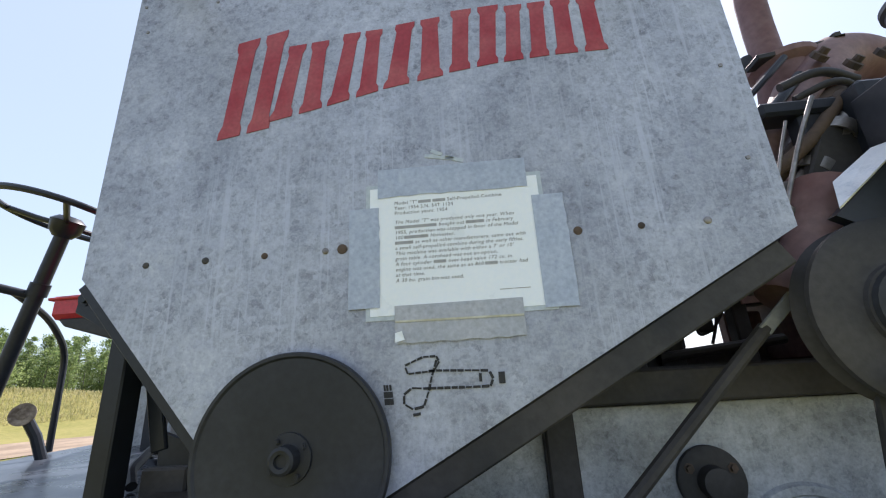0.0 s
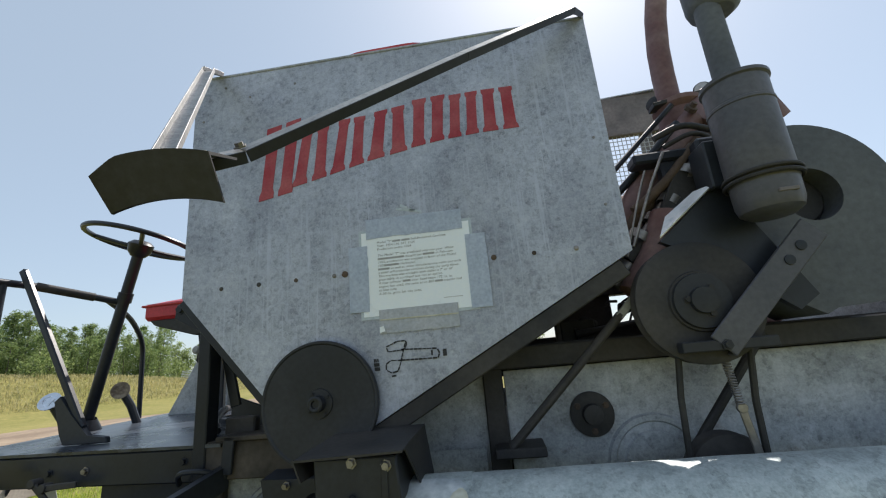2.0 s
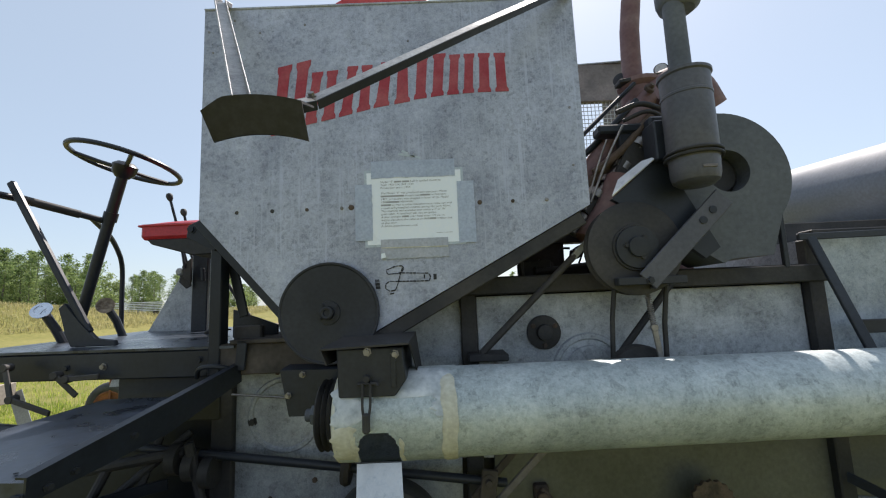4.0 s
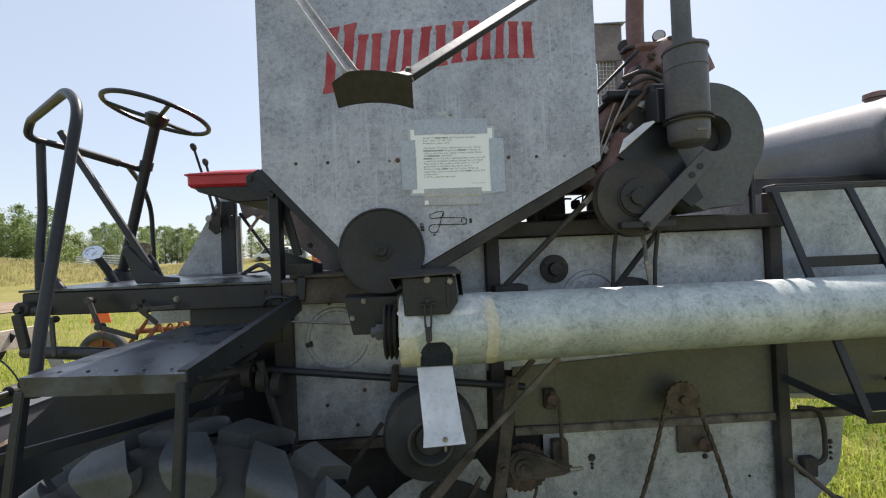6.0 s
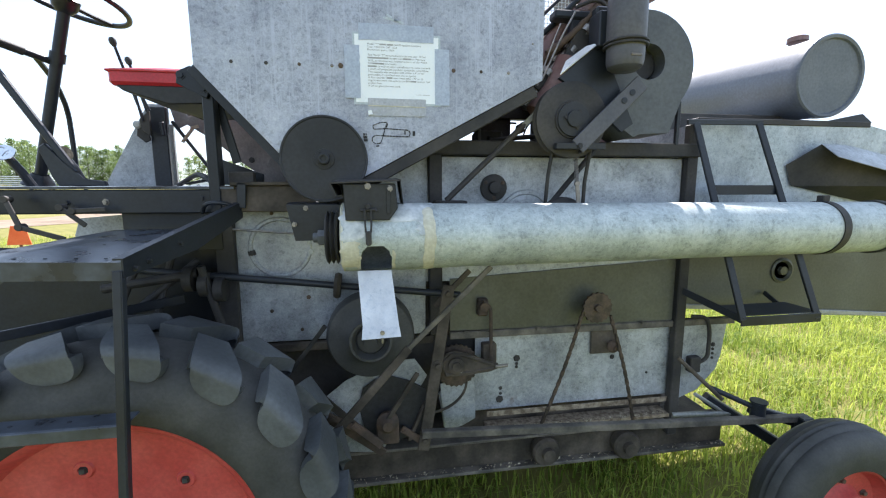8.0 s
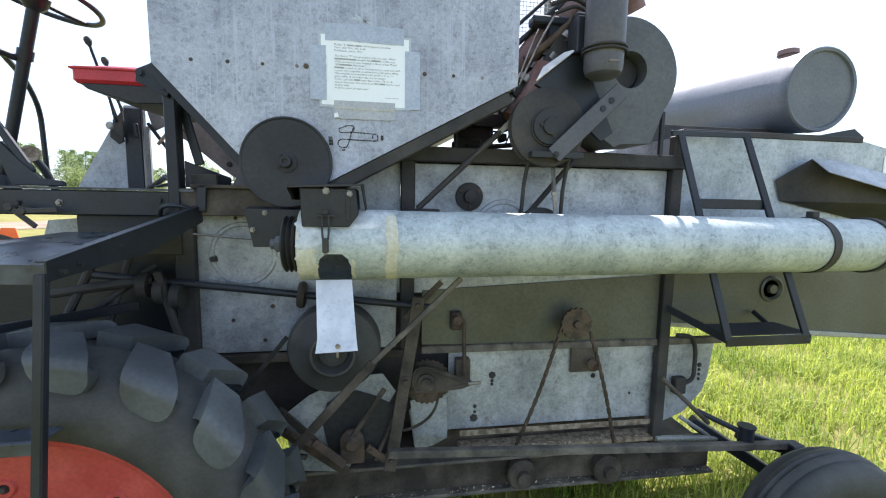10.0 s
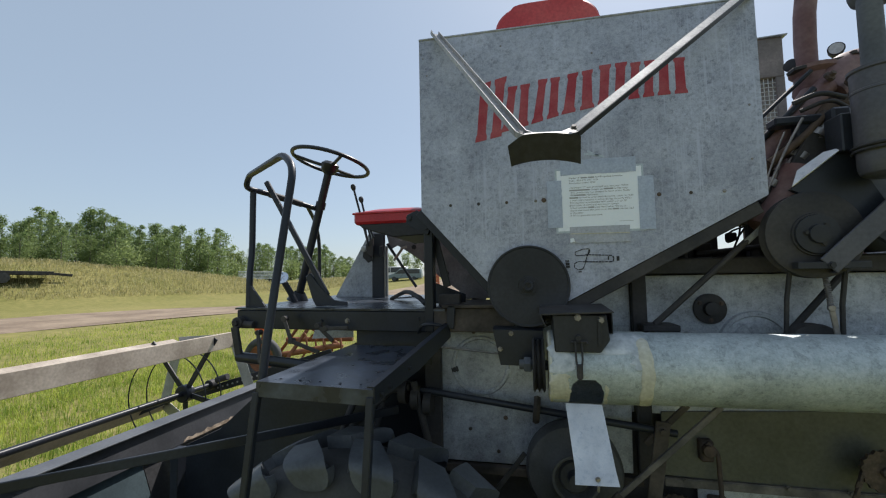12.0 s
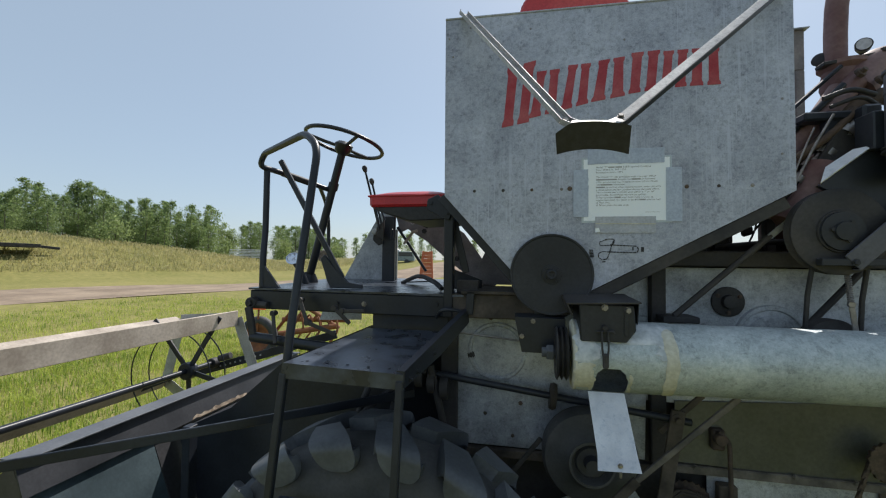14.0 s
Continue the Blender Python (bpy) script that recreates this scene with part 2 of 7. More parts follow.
WOOD = mat("bleached_wood_bat", (0.345, 0.288, 0.232), 0.75, 0.0, (0.52, 0.450, 0.375), 5.0, 70, 0.25)
GREYBAR = mat("galvanised_flat_bar", (0.30, 0.31, 0.31), 0.5, 0.4, (0.42, 0.43, 0.43), 9.0, 90, 0.15)
ORANGE = mat("orange_reflector", (0.85, 0.13, 0.03), 0.4, 0.0, (0.9, 0.17, 0.05), 9.0, 90, 0.05)
RUST_ORANGE = mat("rust_orange_implement_paint", (0.26, 0.095, 0.035), 0.75, 0.0, (0.15, 0.060, 0.03), 9.0, 60, 0.3)
ELEVATOR_RED = mat("sunned_orange_red_paint", (0.42, 0.105, 0.045), 0.6, 0.0, (0.50, 0.16, 0.075), 3.0, 30, 0.1)
GLASS_FACE = mat("gauge_glass", (0.45, 0.48, 0.50), 0.15, 0.0, (0.5, 0.53, 0.55), 9.0, 90, 0.0)
CHROME = mat("chrome_face", (0.70, 0.74, 0.80), 0.12, 0.9, (0.75, 0.80, 0.86), 9.0, 90, 0.0)
CARPAINT = mat("white_car_paint", (0.74, 0.75, 0.76), 0.3, 0.0, (0.78, 0.79, 0.80), 3.0, 60, 0.0)
CARTEAL = mat("grey_teal_car_paint", (0.16, 0.21, 0.23), 0.3, 0.1, (0.18, 0.23, 0.25), 3.0, 60, 0.0)
CARGLASS = mat("dark_car_glass", (0.03, 0.035, 0.04), 0.08, 0.0, (0.04, 0.045, 0.05), 3.0, 60, 0.0)
MESH = mat("pale_wire_screen", (0.42, 0.43, 0.42), 0.5, 0.4, (0.5, 0.5, 0.5), 90.0, 200, 0.2)


def leafy(name, a, c, trans=0.45, scale=3.0):
    m = bpy.data.materials.new(name)
    m.use_nodes = True
    nt = m.node_tree
    out = nt.nodes["Material Output"]
    b = nt.nodes["Principled BSDF"]
    geo = nt.nodes.new("ShaderNodeNewGeometry")
    tc = nt.nodes.new("ShaderNodeTexCoord")
    nz = nt.nodes.new("ShaderNodeTexNoise")
    nz.inputs["Scale"].default_value = scale
    nt.links.new(tc.outputs["Object"], nz.inputs["Vector"])
    add = nt.nodes.new("ShaderNodeMath")
    add.operation = "ADD"
    half = nt.nodes.new("ShaderNodeMath")
    half.operation = "MULTIPLY"
    half.inputs[1].default_value = 0.45
    nt.links.new(geo.outputs["Random Per Island"], half.inputs[0])
    nt.links.new(half.outputs[0], add.inputs[0])
    nt.links.new(nz.outputs[0], add.inputs[1])
    ramp = nt.nodes.new("ShaderNodeValToRGB")
    ramp.color_ramp.elements[0].position, ramp.color_ramp.elements[1].position = 0.42, 0.98
    ramp.color_ramp.elements[0].color, ramp.color_ramp.elements[1].color = (*a, 1), (*c, 1)
    nt.links.new(add.outputs[0], ramp.inputs[0])
    nt.links.new(ramp.outputs[0], b.inputs["Base Color"])
    b.inputs["Roughness"].default_value = 0.6
    tr = nt.nodes.new("ShaderNodeBsdfTranslucent")
    nt.links.new(ramp.outputs[0], tr.inputs[0])
    mx = nt.nodes.new("ShaderNodeMixShader")
    mx.inputs[0].default_value = trans
    nt.links.new(b.outputs[0], mx.inputs[1])
    nt.links.new(tr.outputs[0], mx.inputs[2])
    nt.links.new(mx.outputs[0], out.inputs[0])
    return m


GRASS = leafy("meadow_grass", (0.115, 0.205, 0.022), (0.52, 0.57, 0.108), 0.55, 0.8)
DRYGRASS = leafy("dry_tall_grass", (0.24, 0.245, 0.092), (0.50, 0.44, 0.23), 0.5, 1.0)
LEAF = leafy("poplar_leaves", (0.088, 0.150, 0.050), (0.32, 0.40, 0.155), 0.60, 0.9)
LEAF_PALE = leafy("young_leaves", (0.12, 0.18, 0.060), (0.36, 0.43, 0.17), 0.6, 0.35)
BARK = mat("grey_bark", (0.10, 0.09, 0.075), 0.9, 0.0, (0.18, 0.165, 0.14), 5.0, 30, 0.5)
ROAD = mat("dirt_road", (0.190, 0.138, 0.092), 0.95, 0.0, (0.310, 0.238, 0.165), 0.55, 6.0, 0.5)


def field_material():
    m = bpy.data.materials.new("mown_field")
    m.use_nodes = True
    nt = m.node_tree
    b = nt.nodes["Principled BSDF"]
    tc = nt.nodes.new("ShaderNodeTexCoord")
    cols = []
    for sc, a, c in ((0.16, (0.165, 0.15, 0.055), (0.31, 0.25, 0.115)), (2.6, (0.13, 0.155, 0.030), (0.29, 0.275, 0.078))):
        n = nt.nodes.new("ShaderNodeTexNoise")
        n.inputs["Scale"].default_value, n.inputs["Detail"].default_value = sc, 8.0
        n.inputs["Roughness"].default_value = 0.65
        nt.links.new(tc.outputs["Object"], n.inputs["Vector"])
        r = nt.nodes.new("ShaderNodeValToRGB")
        r.color_ramp.elements[0].position, r.color_ramp.elements[1].position = 0.36, 0.66
        r.color_ramp.elements[0].color, r.color_ramp.elements[1].color = (*a, 1), (*c, 1)
        nt.links.new(n.outputs[0], r.inputs[0])
        cols.append((n, r))
    mx = nt.nodes.new("ShaderNodeMix")
    mx.data_type = "RGBA"
    mx.inputs[0].default_value = 0.5
    nt.links.new(cols[0][1].outputs[0], mx.inputs[6])
    nt.links.new(cols[1][1].outputs[0], mx.inputs[7])
    nt.links.new(mx.outputs[2], b.inputs["Base Color"])
    b.inputs["Roughness"].default_value = 0.95
    b.inputs["Specular IOR Level"].default_value = 0.15
    bp = nt.nodes.new("ShaderNodeBump")
    bp.inputs["Strength"].default_value, bp.inputs["Distance"].default_value = 0.9, 0.05
    nt.links.new(cols[1][0].outputs[0], bp.inputs["Height"])
    nt.links.new(bp.outputs[0], b.inputs["Normal"])
    return m


FIELD = field_material()

# ---- mesh helpers (all shapes in world metres) ----
V = Vector


def link_mesh(name, bm, material, angle=35.0):
    me = bpy.data.meshes.new(name)
    bmesh.ops.recalc_face_normals(bm, faces=bm.faces[:])
    bm.to_mesh(me)
    bm.free()
    me.materials.append(material)
    me.shade_smooth()
    me.set_sharp_from_angle(angle=radians(angle))
    return new(name, me)


def thing(name, base, label, category, group="", kind=""):
    e = new(name)
    e.location = base
    e.empty_display_size = 0.1
    return tagged(e, label, category, group, kind)


def part(name, bm, material, parent, label="", angle=35.0):
    ob = link_mesh(name, bm, material, angle)
    ob.parent = parent
    if parent.type == "EMPTY":
        ob.matrix_parent_inverse = Matrix.Translation(parent.location).inverted()
    return tagged(ob, label)


def solo(name, bm, material, label, category, group="", kind="", angle=35.0):
    return tagged(link_mesh(name, bm, material, angle), label, category, group, kind)


def box(bm, a, c, bevel=0.003):
    lo, hi = V(map(min, zip(a, c))), V(map(max, zip(a, c)))
    r = bmesh.ops.create_cube(bm, size=1.0, matrix=Matrix.LocRotScale((lo + hi) / 2, None, hi - lo))
    if bevel:
        bmesh.ops.bevel(bm, geom=list({e for v in r["verts"] for e in v.link_edges}), offset=min(bevel, min(hi - lo) * 0.4), segments=1, affect="EDGES", profile=0.5)
    return bm


def bar(bm, p, q, w, h, up=(0, 0, 1), bevel=0.002):
    """Flat bar from p to q, w wide across, h thick along up."""
    p, q, up = V(p), V(q), V(up)
    z = (q - p).normalized()
    x = up.cross(z)
    x = x.normalized() if x.length > 1e-6 else V((1, 0, 0))
    y = z.cross(x)
    m = Matrix((x, y, z)).transposed().to_4x4()
    m.translation = (p + q) / 2
    r = bmesh.ops.create_cube(bm, size=1.0, matrix=m @ Matrix.Diagonal((w, h, (q - p).length, 1)))
    if bevel:
        bmesh.ops.bevel(bm, geom=list({e for v in r["verts"] for e in v.link_edges}), offset=min(bevel, w * 0.35, h * 0.35), segments=1, affect="EDGES", profile=0.5)
    return bm


def angle_iron(bm, p, q, w, t, up=(0, 0, 1), side=(0, -1, 0)):
    """L section: a face along side and a leg along up."""
    p, q, up, side = V(p), V(q), V(up), V(side)
    bar(bm, p, q, t, w, up, 0.001)
    off = up * (w / 2) - side * (w / 2)
    bar(bm, p + off, q + off, w, t, up, 0.001)
    return bm


def ring_frame(d):
    d = V(d).normalized()
    a = d.orthogonal().normalized()
    return a, d.cross(a).normalized()


def lathe(bm, c, axis, profile, n=32):
    """Turned shape: profile of (along, radius) about the axis through c; radius 0 closes it."""
    c, d = V(c), V(axis).normalized()
    a, e = ring_frame(d)
    rows = []
    for s, r in profile:
        if r < 1e-6:
            rows.append([bm.verts.new(c + d * s)])
        else:
            rows.append([bm.verts.new(c + d * s + (a * math.cos(2 * math.pi * i / n) + e * math.sin(2 * math.pi * i / n)) * r) for i in range(n)])
    for u, w in zip(rows, rows[1:]):
        for i in range(n):
            j = (i + 1) % n
            if len(u) == 1 and len(w) == 1:
                continue
            if len(u) == 1:
                bm.faces.new((u[0], w[i], w[j]))
            elif len(w) == 1:
                bm.faces.new((u[i], u[j], w[0]))
            else:
                bm.faces.new((u[i], u[j], w[j], w[i]))
    return bm


def cyl(bm, p, q, r, n=20, chamfer=0.0):
    p, q = V(p), V(q)
    h = (q - p).length
    k = chamfer or min(r, h) * 0.12
    return lathe(bm, p, q - p, [(0, 0), (0, r - k), (k, r), (h - k, r), (h, r - k), (h, 0)], n)


def rounded(pts, r=0.05, k=5):
    """Polyline with its corners rounded."""
    pts = [V(p) for p in pts]
    out = [pts[0]]
    for a, b, c in zip(pts, pts[1:], pts[2:]):
        u, w = (a - b), (c - b)
        d = min(r, u.length * 0.45, w.length * 0.45)
        s, e = b + u.normalized() * d, b + w.normalized() * d
        for i in range(k + 1):
            t = i / k
            out.append(s * (1 - t) ** 2 + b * 2 * t * (1 - t) + e * t * t)
    out.append(pts[-1])
    return out


def tube(bm, pts, r, n=10, closed=False):
    pts = [V(p) for p in pts]
    rows, a = [], None
    for i, p in enumerate(pts):
        if closed:
            d = pts[(i + 1) % len(pts)] - pts[i - 1]
        else:
            d = pts[min(i + 1, len(pts) - 1)] - pts[max(i - 1, 0)]
        d.normalize()
        a = d.orthogonal().normalized() if a is None else (a - d * a.dot(d)).normalized()
        e = d.cross(a)
        rr = r(i / (len(pts) - 1)) if callable(r) else r
        rows.append([bm.verts.new(p + (a * math.cos(2 * math.pi * k / n) + e * math.sin(2 * math.pi * k / n)) * rr) for k in range(n)])
    pairs = list(zip(rows, rows[1:])) + ([(rows[-1], rows[0])] if closed else [])
    for u, w in pairs:
        for k in range(n):
            bm.faces.new((u[k], u[(k + 1) % n], w[(k + 1) % n], w[k]))
    if not closed:
        bm.faces.new(rows[0][::-1])
        bm.faces.new(rows[-1])
    return bm


def slab(bm, outline, y0, y1, bevel=0.0):
    """Plate whose outline lies in x and z, from y0 to y1."""
    f = [bm.verts.new((x, y0, z)) for x, z in outline]
    g = [bm.verts.new((x, y1, z)) for x, z in outline]
    n = len(outline)
    faces = [bm.faces.new(f), bm.faces.new(g[::-1])]
    for i in range(n):
        faces.append(bm.faces.new((f[i], g[i], g[(i + 1) % n], f[(i + 1) % n])))
    if bevel:
        bmesh.ops.bevel(bm, geom=list({e for q in faces for e in q.edges}), offset=bevel, segments=1, affect="EDGES", profile=0.5)
    return bm


def sheet(bm, pts, thick, toward=None):
    """Flat polygon of sheet metal with thickness."""
    pts = [V(p) for p in pts]
    nrm = V((0, 0, 0))
    for a, b in zip(pts, pts[1:] + pts[:1]):
        nrm += a.cross(b)
    nrm.normalize()
    if toward and nrm.dot(V(toward)) < 0:
        nrm = -nrm
    f = [bm.verts.new(p) for p in pts]
    g = [bm.verts.new(p - nrm * thick) for p in pts]
    n = len(pts)
    bm.faces.new(f)
    bm.faces.new(g[::-1])
    for i in range(n):
        bm.faces.new((f[i], g[i], g[(i + 1) % n], f[(i + 1) % n]))
    return bm


def bolt(bm, p, axis=(0, -1, 0), r=0.008, h=0.007):
    return lathe(bm, p, axis, [(0, r * 1.5), (0.002, r * 1.5), (0.002, r), (h, r * 0.95), (h, 0)], 6)


B = bmesh.new

# ---- ground, road, distance ----
GROUND = -0.05


def rise(x, y):
    """Height of the land: flat by the machine, a low bank to the west, a slow rise to the north."""
    h = GROUND
    d = -(x * 0.92 - y * 0.39)            # distance west of the road's line through the origin
    along = x * 0.39 + y * 0.92
    top = max(0.0, min(3.9, 3.9 - (along - 10) * 0.095))
    t = max(0.0, min(1.0, (d - 40) / 16))
    u = max(0.0, min(1.0, (along - 24) / 26))
    h += max(top * t * t * (3 - 2 * t), 2.0 * u * u * (3 - 2 * u))
    h += 0.22 * noise.noise((x * 0.11, y * 0.11, 0.3)) * min(1.0, max(0.0, (math.hypot(x, y) - 7) / 12))
    return h


def build_ground():
    ticks = sorted({s * v for s in (-1, 1) for v in [0, 1, 2, 3, 4, 5, 6, 7, 8, 10, 12, 14, 16, 18, 20, 22.5, 25, 27.5, 30, 32.5, 35, 37.5, 40, 42.5, 45, 47.5, 50, 52.5, 55, 57.5, 60, 65, 70, 75, 80, 90, 100, 120, 150, 200, 300, 500, 900, 1600, 3000]})
    bm = B()
    grid = [[bm.verts.new((x, y, rise(x, y))) for x in ticks] for y in ticks]
    for r0, r1 in zip(grid, grid[1:]):
        for i in range(len(ticks) - 1):
            bm.faces.new((r0[i], r0[i + 1], r1[i + 1], r1[i]))
    solo("ground", bm, FIELD, "sunlit mown grass field reaching to the horizon", "grass field", kind="structure", angle=180)


def build_road():
    bm = B()
    rng = random.Random(4)
    rows = []
    for k in range(70):
        s = -70 + k * 3.2
        c = V((-28.5 + 0.39 * s, 0.92 * s))
        left, right = 4.6 + rng.uniform(-0.6, 0.6), 4.4 + rng.uniform(-0.7, 0.7)
        row = []
        for off in (-left, -3.2, -1.2, 1.2, 3.2, right):
            x, y = c.x + 0.92 * off, c.y - 0.39 * off
            row.append(bm.verts.new((x, y, rise(x, y) + (0.035 if abs(off) < 4 else 0.012) - (0.015 if abs(off) == 3.2 else 0))))
        rows.append(row)
    for a, b in zip(rows, rows[1:]):
        for i in range(5):
            bm.faces.new((a[i], a[i + 1], b[i + 1], b[i]))
    solo("road", bm, ROAD, "pale brown dirt track crossing the field", "dirt road", kind="structure", angle=180)


def blades(name, spots, material, label, lo, hi, width, seed, lean=0.5):
    """Grass blades: two-step bent slivers standing at the given spots."""
    rng = np.random.default_rng(seed)
    n = len(spots)
    h = rng.uniform(lo, hi, n)
    a = rng.uniform(0, 2 * np.pi, n)
    w = width * rng.uniform(0.6, 1.4, n)
    bend = rng.uniform(0.1, lean, n) * h
    d = np.stack([np.cos(a), np.sin(a)], 1)
    s = np.stack([-np.sin(a), np.cos(a)], 1) * w[:, None] / 2
    base, mid, tip = spots[:, :2], spots[:, :2] + d * bend[:, None] * 0.35, spots[:, :2] + d * bend[:, None] * 1.2
    z0 = spots[:, 2]
    co = np.zeros((n, 5, 3))
    co[:, 0, :2], co[:, 1, :2], co[:, 2, :2], co[:, 3, :2], co[:, 4, :2] = base - s, base + s, mid + s * 0.8, mid - s * 0.8, tip
    co[:, 0, 2] = co[:, 1, 2] = z0 - 0.01
    co[:, 2, 2] = co[:, 3, 2] = z0 + h * 0.6
    co[:, 4, 2] = z0 + h - bend * 0.3
    k = np.arange(n)[:, None] * 5
    quads, tris = k + np.array([[0, 1, 2, 3]]), k + np.array([[3, 2, 4]])
    me = bpy.data.meshes.new(name)
    me.from_pydata(co.reshape(-1, 3).tolist(), [], quads.tolist() + tris.tolist())
    me.materials.append(material)
    return tagged(new(name, me), label, "grass", kind="stuff")


def build_grass():
    rng = np.random.default_rng(11)
    pts = []
    for x0, x1, y0, y1, n in ((-0.9, 7.0, -0.9, 3.4, 90000), (0.0, 14.0, 3.2, 12.0, 40000), (-9.0, -1.0, -0.8, 6.5, 80000), (-17.0, 0.5, 6.0, 15.0, 40000), (-18.0, -8.5, -3.0, 6.5, 18000), (-8.0, 6.0, -4.0, -0.9, 40000)):
        p = np.stack([rng.uniform(x0, x1, n), rng.uniform(y0, y1, n), np.zeros(n)], 1)
        p[:, :2] += rng.normal(0, 0.55, (n, 2))
        keep = np.sin(p[:, 0] * 5.1 + np.sin(p[:, 1] * 3.7) * 1.6) + np.sin(p[:, 1] * 6.3 + p[:, 0] * 2.1) + rng.uniform(-2.4, 2.4, n) > -0.9
        pts.append(p[keep])
    p = np.concatenate(pts)
    p[:, 2] = [rise(x, y) for x, y in p[:, :2]]
    blades("grass", p, GRASS, "thick bright green meadow grass round the machine", 0.05, 0.17, 0.0075, 5, 0.9)
    # tall dry growth along the bank
    q = []
    for _ in range(34000):
        s, d = rng.uniform(-30, 60), rng.uniform(44, 58)
        q.append((0.39 * s - 0.92 * d, 0.92 * s + 0.39 * d))
    q = np.array([(x, y, rise(x, y)) for x, y in q])
    blades("tall_dry_grass", q, DRYGRASS, "tall dry grass and weeds along the low bank", 0.2, 0.6, 0.045, 6, 0.9)


def leaf_crown(bm, rng, height, spread, trunk, count, shape):
    """Crown of many small leaf clumps round limbs, with gaps."""
    limbs = []
    many = int(16 + 2 * height)
    for i in range(many):
        t = trunk + (0.97 - trunk) * (i + rng.uniform(0, 1)) / many
        width = spread * shape(t) * rng.uniform(0.55, 1.05)
        a = rng.uniform(0, 2 * math.pi)
        limbs.append((V((math.cos(a) * width * 0.6, math.sin(a) * width * 0.6, t * height)), width))
    for c, w in limbs:
        for _ in range(count // len(limbs)):
            off = V((rng.gauss(0, 1), rng.gauss(0, 1), rng.gauss(0, 0.8))) * (0.23 * w + 0.12)
            p = c + off
            s = rng.uniform(0.09, 0.22)
            n = V((rng.uniform(-1, 1), rng.uniform(-1, 1), rng.uniform(-0.4, 1))).normalized()
            a, e = ring_frame(n)
            bm.faces.new([bm.verts.new(p + a * s * u + e * s * w2 * 0.8) for u, w2 in ((-1, 0), (0, -0.6), (1, 0), (0, 0.6))])
    return [c for c, _ in limbs]


def make_tree(seed, height, spread, trunk, count, shape, material, label):
    rng = random.Random(seed)
    e = thing("tree", (0, 0, 0), label, "tree", "trees along the field")
    bm = B()
    limbs = leaf_crown(bm, rng, height, spread, trunk, count, shape)
    wood = B()
    tube(wood, [(0, 0, -0.6), (0.08, 0.03, height * 0.35), (0.0, 0.1, height * 0.7), (0.05, 0.05, height * 0.95)], lambda t: 0.17 * height / 10 * (1.05 - t), 7)
    for c in limbs[:12]:
        tube(wood, [(0, 0.04, c.z * 0.72), (c.x * 0.5, c.y * 0.5, c.z * 0.9), tuple(c)], lambda t: 0.05 * (1.1 - t), 5)
    part("trunk", wood, BARK, e)
    part("crown", bm, material, e, "", 180)
    return e


